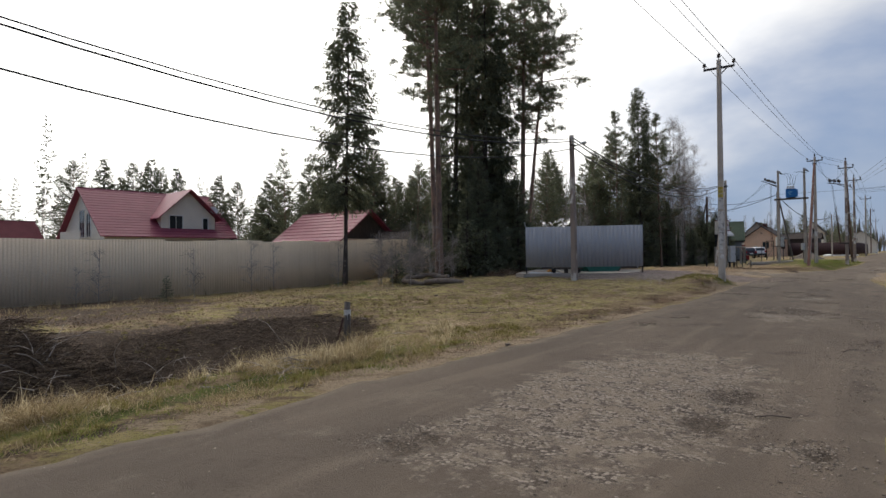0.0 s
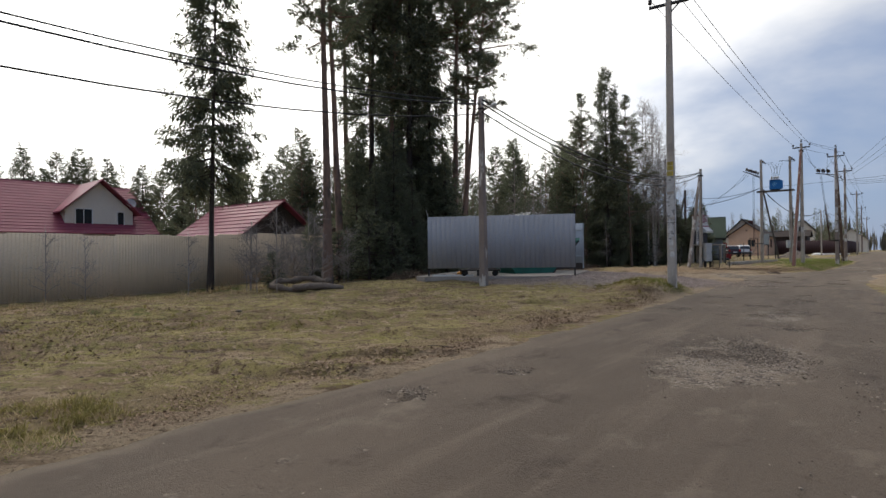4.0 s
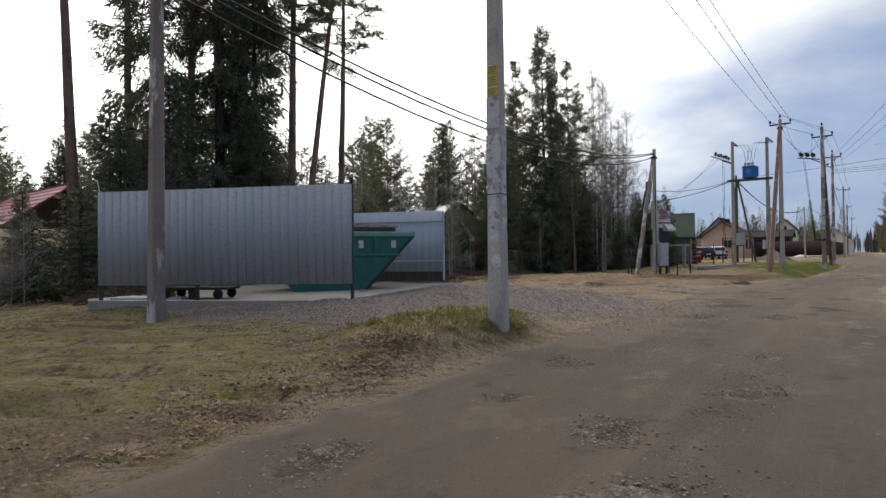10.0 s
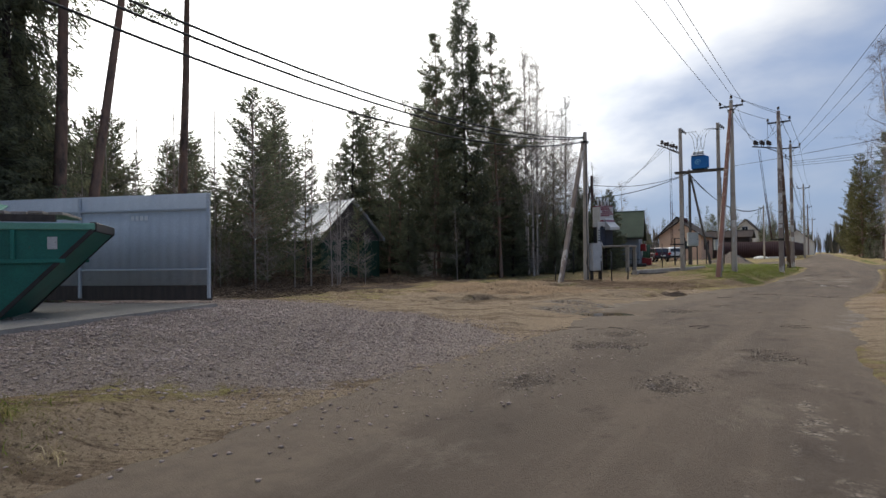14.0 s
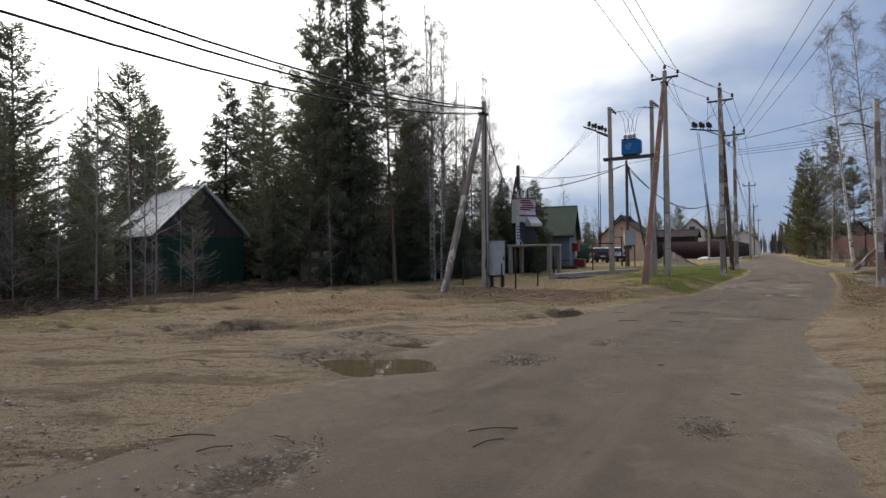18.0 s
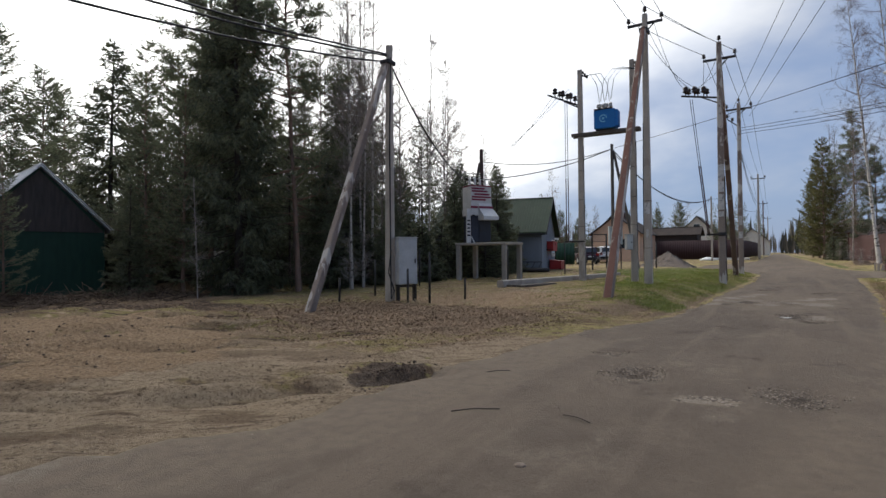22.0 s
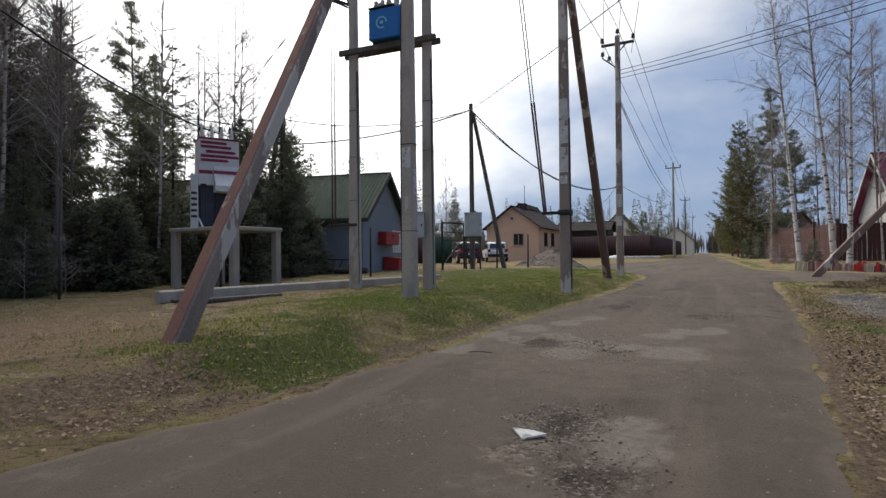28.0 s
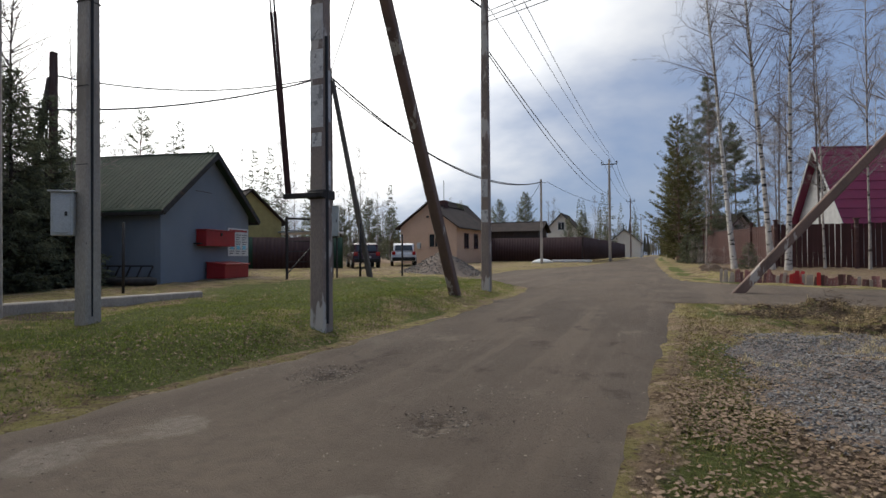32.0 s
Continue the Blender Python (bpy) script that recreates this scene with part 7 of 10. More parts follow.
back = thing("rear_screen", "pale grey sheet-steel rear screen with a flat frame", "screen")
BR, BL = Vector((-12.15, 32.75)), Vector((-17.4, 30.3))
ang2 = math.degrees(math.atan2(BR.y - BL.y, BR.x - BL.x))
run2 = (BR - BL).length
bm_ = sheet_mesh("sheet", run2 / 3, 1.95, 0.23, 0.008, M_SHEET_IN)
for i in range(3):
    o = new("sheet", bm_)
    o.parent = back
    p = BL.lerp(BR, i / 3)
    o.matrix_basis = pose(p.x, p.y, 0.9, 0, 0, ang2)
for nm, g in (("rail", Geo().box(0, run2, -0.05, -0.005, 1.62, 1.66, 0.004)), ("rail", Geo().box(0, run2, -0.05, -0.005, 0.34, 0.38, 0.004)), ("post", Geo().box(run2 - 0.06, run2, -0.06, -0.005, -0.25, 1.95, 0.004)), ("post", Geo().box(0.0, 0.06, -0.06, -0.005, -0.25, 1.95, 0.004)), ("post", Geo().box(2.6, 2.66, -0.06, -0.005, -0.25, 1.95, 0.004)), ("skirting", Geo().box(0, run2, 0.02, 0.05, -0.3, 0.02, 0.004))):
    o = part(nm, g, M_SHEET_IN if nm != "skirting" else M_WOOD_DARK, back)
    o.matrix_basis = pose(BL.x, BL.y, 0.88, 0, 0, ang2)
bars = Geo()
for k in range(4):
    bars.box(3.9 + k * 0.11, 3.97 + k * 0.11, -0.012, -0.004, 1.42, 1.52)
o = part("marking", bars, M_WALL_WHITE, back, "faded white marking")
o.matrix_basis = pose(BL.x, BL.y, 0.88, 0, 0, ang2)

# refuse skip
skip = thing("refuse_skip", "green steel refuse skip, rusty, with open lids and boards on top", "skip", pose(-12.98, 28.82, PADZ, 0, 0, 58.0) @ Matrix.Diagonal((1.0, 1.0, 1.08, 1)))
prof = [(-1.05, 0.0), (0.75, 0.0), (2.05, 1.28), (2.05, 1.36), (-2.05, 1.36), (-2.05, 1.28)]
W2 = 0.86
sk = Geo()
n = len(prof)
sk.add([(x, s * W2, z) for s in (-1, 1) for x, z in prof], [(i, (i + 1) % n, n + (i + 1) % n, n + i) for i in range(n)] + [tuple(range(n)), tuple(range(2 * n - 1, n - 1, -1))])
part("body", sk, M_GREEN_SKIP, skip)
for s in (-1, 1):
    part("rim", Geo().box(-2.08, 2.08, s * W2 - 0.04, s * W2 + 0.04, 1.3, 1.4, 0.01), M_GREEN_LIGHT, skip)
    part("rib", Geo().box(-1.68, 1.68, s * (W2 + 0.02) - 0.025, s * (W2 + 0.02) + 0.025, 0.82, 0.88, 0.006), M_GREEN_SKIP, skip)
    for x in (-0.9, 0.15, 1.0):
        part("stiffener", Geo().box(x - 0.03, x + 0.03, s * (W2 + 0.02) - 0.025, s * (W2 + 0.02) + 0.025, 0.88, 1.3, 0.006), M_GREEN_SKIP, skip)
    for x in (-0.35, 0.62, 1.5):
        part("sticker", Geo().box(x - 0.06, x + 0.07, s * (W2 + 0.004) - 0.003, s * (W2 + 0.004) + 0.003, 1.02, 1.2), M_PAPER, skip, "torn white sticker")
for s in (-1, 1):
    part("end_rim", Geo().box(s * 2.05 - 0.05, s * 2.05 + 0.05, -W2, W2, 1.28, 1.42, 0.012), M_STEEL, skip, "rusty end rim")
part("lid", Geo().box(-2.0, -0.7, -W2, W2, 0, 0.04, 0.01, pose(0, 0, 1.42, 0, 0, 0)), M_GREEN_LIGHT, skip)
part("lid", Geo().box(-1.1, -0.25, -0.9, 0.75, 0, 0.05, 0.01, pose(0, 0, 1.62, 13, 0, 0)), M_BLACKNAVY, skip, "dark propped lid")
part("prop", Geo().box(-1.0, -0.9, -0.4, -0.3, 1.4, 1.75, 0.01).box(-0.4, -0.3, -0.4, -0.3, 1.4, 1.75, 0.01), M_STEEL, skip)
part("lid", Geo().box(-0.35, 0.38, -W2, W2, 0, 0.04, 0.01, pose(0.05, 0, 1.56, 16, 8, 0)), M_GREEN_LIGHT, skip, "buckled pale green lid")
for s in (-1, 1):
    part("edge_bar", Geo().beam((0.75, s * (W2 + 0.01), 0.0), (2.05, s * (W2 + 0.01), 1.3), 0.06, 0.06), M_STEEL, skip, "dark rusty edge bar")
part("lid", Geo().box(0.75, 2.0, -W2, W2, 0, 0.03, 0.01, pose(0, 0, 1.42, 0, 3, 0)), M_GREEN_LIGHT, skip)
for k in range(5):
    part("board", Geo().box(0.45 + k * 0.25, 0.64 + k * 0.25, -0.85, 0.5, 1.5, 1.545, 0.006, pose(0, 0, 0.02 + 0.01 * (k % 2), 0, 0, (k % 3) - 1)), M_BOARD, skip, "grey weathered board")
part("board", Geo().box(0.05, 1.55, -0.9, -0.8, 1.42, 1.52, 0.006), M_WOOD_DARK, skip)

# a low wheeled frame standing on the pad
cart = thing("wheeled_frame", "low dark steel frame on small wheels", "trolley", pose(-12.95, 25.05, PADZ, 0, 0, ang))
part("deck", Geo().box(-0.8, 0.8, -0.3, 0.3, 0.2, 0.26, 0.01), M_STEEL, cart)
for sx in (-0.6, 0.6):
    for sy in (-0.28, 0.28):
        part("wheel", Geo().lathe([(0.04, -0.03), (0.1, -0.03), (0.11, 0), (0.1, 0.03), (0.04, 0.03)], 12, pose(sx, sy, 0.11, 90)), M_RUBBER, cart, "", True)
part("bracket", Geo().box(-0.1, 0.1, -0.25, -0.2, 0.0, 0.22, 0.005), M_STEEL, cart)
lone("plank", Geo().box(-0.8, 0.8, -0.12, 0.12, 0, 0.05, 0.008), M_SNOWY, "pale plank lying on the pad", "plank", pose(-13.75, 24.35, PADZ, 0, 0, ang + 3))
lone("plastic_bag", Geo().lathe([(0.02, 0), (0.13, 0.02), (0.16, 0.08), (0.09, 0.15), (0.03, 0.19)], 9, pose(0, 0, 0)), M_ORANGE, "small orange bag lying on the pad", "bag", pose(-13.7, 24.75, PADZ), smooth=True)

# ---- houses ----


def gable_house(name, label, m, w, l, eave, ridge, wall, roof, over=0.35, thick=0.1, roof_name="roof"):
    """A house with its gable on the local x axis: width w along x, length l along y from 0, ridge along y. Returns the root."""
    root = thing(name, label, "house", m)
    out = [(-w / 2, 0), (w / 2, 0), (w / 2, eave), (0, ridge), (-w / 2, eave)]
    for y0, y1 in ((0, 0.2), (l - 0.2, l)):
        g = Geo()
        g.add([(x, y, z) for y in (y0, y1) for x, z in out], [(0, 1, 2, 3, 4), (9, 8, 7, 6, 5)] + [(i, (i + 1) % 5, 5 + (i + 1) % 5, 5 + i) for i in range(5)])
        part("gable_wall", g, wall, root)
    for s in (-1, 1):
        part("side_wall", Geo().box(min(s * w / 2, s * (w / 2 - 0.2)), max(s * w / 2, s * (w / 2 - 0.2)), 0.2, l - 0.2, 0, eave), wall, root)
    sl = (ridge - eave) / (w / 2)
    for s in (-1, 1):
        ex, ez = s * (w / 2 + over), eave - sl * over
        g = Geo()
        a = [(0, -over, ridge + 0.03), (ex, -over, ez + 0.03), (ex, l + over, ez + 0.03), (0, l + over, ridge + 0.03)]
        g.add(a + [(x, y, z + thick) for x, y, z in a], [(0, 1, 2, 3), (4, 7, 6, 5), (0, 4, 5, 1), (1, 5, 6, 2), (2, 6, 7, 3), (3, 7, 4, 0)])
        part(roof_name, g, roof, root)
    part("ridge_cap", Geo().beam((0, -over, ridge + 0.03 + thick), (0, l + over, ridge + 0.03 + thick), 0.2, 0.06), roof, root)
    return root


def ribs_on(root, w, l, eave, ridge, over, material, pitch, height, along_y=False):
    """Standing ribs or tile courses that lie on both roof slopes."""
    sl = (ridge - eave) / (w / 2)
    for s in (-1, 1):
        ex, ez = s * (w / 2 + over), eave - sl * over
        g = Geo()
        if along_y:
            n = int((w / 2 + over) / pitch)
            for i in range(1, n):
                t = i / n
                g.beam((ex * t, -over, ridge + (ez - ridge) * t + 0.135), (ex * t, l + over, ridge + (ez - ridge) * t + 0.135), 0.06, height)
        else:
            n = int((l + 2 * over) / pitch)
            for i in range(n + 1):
                y = -over + (l + 2 * over) * i / n
                g.beam((0, y, ridge + 0.135), (ex, y, ez + 0.135), pitch * 0.35, height, side=(0, 1, 0))
        part("roof_ribs", g, material, root)


def window(root, x, y, z, w, h, face="-y", frame=None, cross=True):
    """A framed window let into a wall; face is the way it looks."""
    m = {"-y": pose(x, y, z), "+x": pose(x, y, z, 0, 0, 90), "-x": pose(x, y, z, 0, 0, -90), "+y": pose(x, y, z, 0, 0, 180)}[face]
    g = Geo()
    b = 0.09
    g.box(-w / 2 - b, w / 2 + b, -0.06, 0.02, h, h + b, 0.01, m).box(-w / 2 - b, w / 2 + b, -0.09, 0.02, -b, 0, 0.01, m)
    g.box(-w / 2 - b, -w / 2, -0.06, 0.02, 0, h, 0.01, m).box(w / 2, w / 2 + b, -0.06, 0.02, 0, h, 0.01, m)
    if cross:
        g.box(-0.025, 0.025, -0.035, 0.02, 0, h, 0.004, m)
    fr_ = part("window", g, frame or M_WALL_WHITE, root, "white-framed window")
    part("pane", Geo().box(-w / 2, w / 2, -0.012, 0.01, 0, h, 0, m), M_GLASS, fr_)


# big pink-roofed house behind the fence: ridge along y, dormer towards the road
ha = gable_house("house", "two-storey cream house with a red metal-tile roof and dormer", pose(-61.0, 18.2, 0, 0, 0, 0), 11.6, 12.1, 3.85, 8.3, M_WALL_CREAM, M_ROOF_RED, 0.55)
ribs_on(ha, 11.6, 12.1, 3.85, 8.3, 0.55, M_ROOF_RED, 0.35, 0.05, True)
window(ha, 1.6, 0.0, 3.6, 1.1, 2.2, "-y")
window(ha, -0.2, 0.0, 3.6, 1.4, 2.6, "-y")
part("balcony", Geo().box(-2.6, 3.2, -1.2, 0, 2.9, 3.1, 0.02).box(-2.6, 3.2, -1.2, -1.12, 3.1, 4.1, 0.02), M_WALL_CREAM, ha)
dg = Geo()
dout = [(-2.75, 0), (2.75, 0), (2.75, 5.6), (0, 8.15), (-2.75, 5.6)]
dg.add([(5.2, 7.9 + u, z) for u, z in dout] + [(0.5, 7.9 + u, z) for u, z in dout], [(0, 1, 2, 3, 4), (9, 8, 7, 6, 5)] + [(i, (i + 1) % 5, 5 + (i + 1) % 5, 5 + i) for i in range(5)])
part("dormer", dg, M_WALL_CREAM, ha, "cream-clad gabled dormer")
for s in (-1, 1):
    a = [(5.9, 7.9, 8.35), (5.9, 7.9 + s * 3.3, 5.3), (-0.2, 7.9 + s * 3.3, 5.3), (-0.2, 7.9, 8.35)]
    part("dormer_roof", Geo().add(a + [(x, y, z + 0.1) for x, y, z in a], [(0, 1, 2, 3), (4, 7, 6, 5), (0, 4, 5, 1), (1, 5, 6, 2), (2, 6, 7, 3), (3, 7, 4, 0)]), M_ROOF_RED, ha)
window(ha, 5.2, 6.6, 3.95, 1.25, 1.75, "+x")
window(ha, 5.2, 9.6, 3.95, 0.5, 1.6, "+x", cross=False)
lone("satellite_dish", Geo().lathe([(0.02, 0), (0.25, 0.05), (0.42, 0.14), (0.44, 0.15), (0.26, 0.09), (0.03, 0.04)], 14, pose(0, 0, 0, 70, 0, 90)), M_CAB, "pale round satellite dish on the dormer", "dish", pose(-55.6, 28.6, 6.4))
hb = gable_house("outbuilding", "low pale outbuilding with a red metal-tile roof", pose(-38.6, 28.2, -0.1, 0, 0, -88), 5.6, 7.0, 2.9, 5.0, M_WALL_CREAM, M_ROOF_RED, 0.7)
ribs_on(hb, 5.6, 7.0, 2.9, 5.0, 0.7, M_ROOF_RED, 0.35, 0.05, True)
window(hb, 2.8, 3.0, 1.6, 1.2, 0.9, "+x")
part("gable_panel", Geo().add([(-2.9, 7.02, 2.9), (2.9, 7.02, 2.9), (0, 7.02, 4.98), (-2.9, 7.1, 2.9), (2.9, 7.1, 2.9), (0, 7.1, 4.98)], [(0, 1, 2), (5, 4, 3), (0, 3, 4, 1), (1, 4, 5, 2), (2, 5, 3, 0)]), M_WOOD_DARK, hb, "dark boarded gable")
gable_house("house", "low house with a dark red roof", pose(-76, 9.0, 0, 0, 0, 0), 9, 8.4, 3.0, 5.7, M_WALL_CREAM, M_ROOF_DARK, 0.5)
gable_house("shed", "small grey shed under dark roof behind the fence", pose(-30.5, 29.2, -0.1, 0, 0, -80), 3.0, 3.0, 2.3, 3.3, M_WOOD_GREY, M_ROOF_BROWN, 0.3)

# green shed with a bright metal roof at the edge of the clearing
sc = gable_house("shed", "dark green plank shed with a bright metal roof", pose(-25.45, 50.2, 0.0, 0, 0, 80), 4.3, 5.3, 2.75, 4.95, M_WALL_DKGREEN, M_ZINC, 0.25, 0.05)
part("gable_panel", Geo().add([(-2.15, -0.03, 2.55), (2.15, -0.03, 2.55), (0, -0.03, 4.85), (-2.15, 0.01, 2.55), (2.15, 0.01, 2.55), (0, 0.01, 4.85)], [(0, 1, 2), (5, 4, 3), (0, 3, 4, 1), (1, 4, 5, 2), (2, 5, 3, 0)]), M_WOOD_DARK, sc, "grey boarded gable")
ribs_on(sc, 4.3, 5.3, 2.75, 4.95, 0.25, M_ZINC, 0.5, 0.03)
gable_house("house", "brown-roofed wooden house among young pines", pose(-31.5, 60.5, 0.0, 0, 0, 78), 7.0, 8.0, 3.0, 6.0, M_WOOD_DARK, M_ROOF_BROWN, 0.4)
lone("hut", Geo().box(-1.1, 1.1, -0.9, 0.9, 0, 1.7, 0.02), M_WALL_CREAM, "small pale hut among the trees", "hut", pose(-24.2, 57.4, zl(-24, 57)))
gable_house("house", "pale house behind the trees", pose(-34, 82, 0.0, 0, 0, 85), 9.0, 9.0, 4.0, 7.2, M_WALL_CREAM, M_ROOF_BROWN, 0.4)

# blue-grey building with a green roof, red boxes on its gable
GA = math.degrees(math.atan2(5.4, -1.2))
gm = pose(-15.12, 75.3, 0.3, 0, 0, GA)
gb = gable_house("utility_building", "blue-grey plastered building with a green corrugated roof", gm, 5.5, 7.0, 2.72, 4.85, M_WALL_GREY, M_ROOF_GREEN, 0.32, 0.06)
ribs_on(gb, 5.5, 7.0, 2.72, 4.85, 0.32, M_ROOF_GREEN, 0.18, 0.018)
for s in (-1, 1):
    part("verge_board", Geo().beam((0, -0.34, 4.83), (s * 3.07, -0.34, 2.46), 0.05, 0.18, side=(0, 1, 0)), M_STEEL, gb, "dark verge board")
    part("eave_board", Geo().box(s * 3.07 - 0.03, s * 3.07 + 0.03, -0.3, 7.3, 2.38, 2.5, 0.006), M_STEEL, gb)
part("plinth", Geo().box(-2.78, 2.78, -0.04, 0.0, -0.5, 0.12, 0.01), M_SLAB, gb)
part("crack", Geo().box(-0.9, 0.1, -0.004, 0.002, 3.42, 3.44), M_WOOD_DARK, gb)


def on_gable(u0, u1, z0, z1, y0, y1, c=0.012):
    return Geo().box(u0 - 2.75, u1 - 2.75, y0, y1, z0 - 0.3, z1 - 0.3, c)


rb = thing("fire_box", "red steel fire box fixed to the gable wall", "box", gm, "red fire boxes")
part("body", on_gable(1.87, 3.75, 1.72, 2.28, -0.42, -0.01), M_RED, rb)
part("lid", on_gable(1.84, 3.78, 2.28, 2.33, -0.46, -0.01), M_RED, rb)
part("latch", on_gable(2.75, 2.85, 2.1, 2.22, -0.45, -0.42, 0.004), M_STEEL, rb)
part("bracket", on_gable(1.7, 1.84, 1.78, 1.83, -0.3, -0.01, 0.004), M_STEEL, rb)
rb2 = thing("sand_box", "red sand box on blocks under the fire box", "box", gm @ pose(0, 0, 0), "red fire boxes")
part("body", Geo().box(-0.4, 1.25, -0.85, -0.1, 0.22, 0.78, 0.015), M_RED, rb2)
part("lid", Geo().box(-0.44, 1.29, -0.92, -0.08, 0.0, 0.05, 0.012, pose(0, 0, 0.8, 6)), M_RED, rb2)
for x in (-0.1, 0.9):
    part("block", Geo().box(x - 0.15, x + 0.15, -0.8, -0.15, -0.3, 0.22, 0.02), M_SLAB, rb2)
nb = thing("notice_board", "white information board with red heading and grey text", "sign", gm)
part("panel", on_gable(3.9, 5.42, 1.35, 2.48, -0.03, -0.006, 0.003), M_WALL_WHITE, nb)
part("heading", on_gable(3.98, 5.34, 2.34, 2.42, -0.036, -0.031, 0), M_RED, nb)
tx = Geo()
for r in range(9):
    for c in range(3):
        tx.box(4.0 + c * 0.46 - 2.75, 4.0 + c * 0.46 + 0.25 + 0.12 * ((r * 7 + c * 3) % 3) / 2 - 2.75, -0.036, -0.031, 1.44 + r * 0.095 - 0.3, 1.47 + r * 0.095 - 0.3)
part("text", tx, M_INK, nb)
pcs = Geo()
for c in range(3):
    pcs.box(4.05 + c * 0.46 - 2.75, 4.3 + c * 0.46 - 2.75, -0.037, -0.032, 1.62 - 0.3, 1.78 - 0.3)
part("pictogram", pcs, M_CYAN, nb)
lad = thing("ladder", "dark ladder lying against the side wall", "ladder", pose(-15.6, 72.0, zl(-15.6, 72), 0, 0, 10))
for z in (0.25, 0.62):
    part("rail", Geo().beam((-2.0, 0, z), (1.2, 0, z), 0.05, 0.05), M_STEEL, lad)
for k in range(8):
    part("rung", Geo().beam((-1.9 + k * 0.42, 0, 0.25), (-1.7 + k * 0.42, 0, 0.62), 0.035, 0.035), M_STEEL, lad)
part("foot", Geo().box(-1.8, -1.7, -0.06, 0.06, -0.1, 0.25, 0.005).box(0.9, 1.0, -0.06, 0.06, -0.1, 0.25, 0.005), M_STEEL, lad)
lone("steel_pipe", Geo().tube([(-1.6, 0, 0.13), (1.6, 0.1, 0.13)], 0.13, 12), M_STEEL, "dark steel pipe lying by the wall", "pipe", pose(-15.3, 71.4, zl(-15.3, 71.4), 0, 0, 8), smooth=True)

# old kiosk transformer on a concrete table
tb = thing("concrete_table", "concrete stand of posts and a slab", "stand", pose(-14.07, 64.68, zl(-13.85, 64.5), 0, 0, 0))
for x in (-1.22, 1.22):
    for y in (-0.83, 0.83):
        part("leg", Geo().beam((x, y, -0.2), (x, y, 1.68), 0.22, 0.22), M_SLAB, tb)
part("slab", Geo().box(-1.36, 1.36, -0.98, 0.98, 1.64, 1.76, 0.02), M_SLAB, tb)
ok = thing("kiosk_transformer", "old white kiosk transformer with dark red arrow stripes", "transformer", pose(-14.96, 65.09, zl(-13.85, 64.5) + 1.76, 0, 0, 60))
FY = -0.45
lower = part("lower_box", Geo().box(-0.56, 0.60, FY + 0.08, 0.35, 0.04, 1.4, 0.015), M_BLACKNAVY, ok, "navy lower cabinet")
part("base_frame", Geo().box(-0.62, 0.66, FY, 0.38, -0.02, 0.05, 0.008), M_STEEL, ok)
door_l = part("cabinet_door", Geo().box(-0.55, -0.16, FY + 0.045, FY + 0.08, 0.1, 1.34, 0.008), M_NAVY_DOOR, ok, "faded navy ribbed door")
for k in range(4):
    part("rib", Geo().box(-0.51 + k * 0.1, -0.48 + k * 0.1, FY + 0.03, FY + 0.046, 0.14, 1.3, 0.004), M_NAVY_DOOR, door_l)
door_r = part("cabinet_door", Geo().box(-0.12, 0.58, FY + 0.05, FY + 0.08, 0.1, 1.34, 0.008), M_BLACKNAVY, ok)
part("handle", Geo().box(-0.06, -0.03, FY + 0.02, FY + 0.05, 0.6, 0.78, 0.004), M_STEEL, door_r)
wing = part("side_panel", Geo().box(-0.84, -0.62, FY - 0.01, FY + 0.1, 0.0, 1.68, 0.015), M_WHITE_OLD, ok, "white side panel with black bars")
for k in range(5):
    part("bar", Geo().box(-0.83, -0.66, FY - 0.016, FY - 0.008, 0.34 + k * 0.18, 0.42 + k * 0.18, 0.002), M_BLACKNAVY, wing)
collar = part("collar", Geo().box(-0.62, 0.60, FY - 0.02, 0.37, 1.36, 1.68, 0.015), M_WHITE_OLD, ok, "white collar above the navy cabinet")
part("latch", Geo().box(-0.56, -0.4, FY - 0.035, FY - 0.018, 1.34, 1.4, 0.004), M_STEEL, collar)
up = part("upper_box", Geo().add([(x, y, z) for z, k in ((1.66, 1.0), (2.8, 0.975)) for x, y in ((-0.6 * k, FY), (0.6 * k, FY), (0.6 * k, 0.35), (-0.6 * k, 0.35))], [(3, 2, 1, 0), (4, 5, 6, 7), (0, 1, 5, 4), (1, 2, 6, 5), (2, 3, 7, 6), (3, 0, 4, 7)]), M_WHITE_OLD, ok, "white upper housing")
for z, u0, u1 in ((2.70, -0.57, 0.20), (2.57, -0.57, 0.34), (2.42, -0.42, 0.46), (2.28, -0.57, 0.56), (2.15, -0.57, 0.24)):
    q = [(u0, z + 0.045), (u1 - 0.02, z + 0.045), (u1 + 0.05, z), (u1 - 0.02, z - 0.045), (u0, z - 0.045), (u0 + 0.04, z)]
    part("stripe", Geo().add([(u, FY - d_, w) for d_ in (0.006, -0.002) for u, w in q], [tuple(range(6)), tuple(range(11, 5, -1))] + [(i, i + 6, (i + 1) % 6 + 6, (i + 1) % 6) for i in range(6)]), M_STRIPE, up)
part("stripe", Geo().box(-0.605, -0.2, FY - 0.008, FY + 0.002, 1.72, 1.83, 0), M_STRIPE, up)
hood_pts = [(FY, 1.98), (FY - 0.12, 1.70), (FY - 0.58, 1.30), (FY - 0.58, 1.13), (FY, 1.13)]
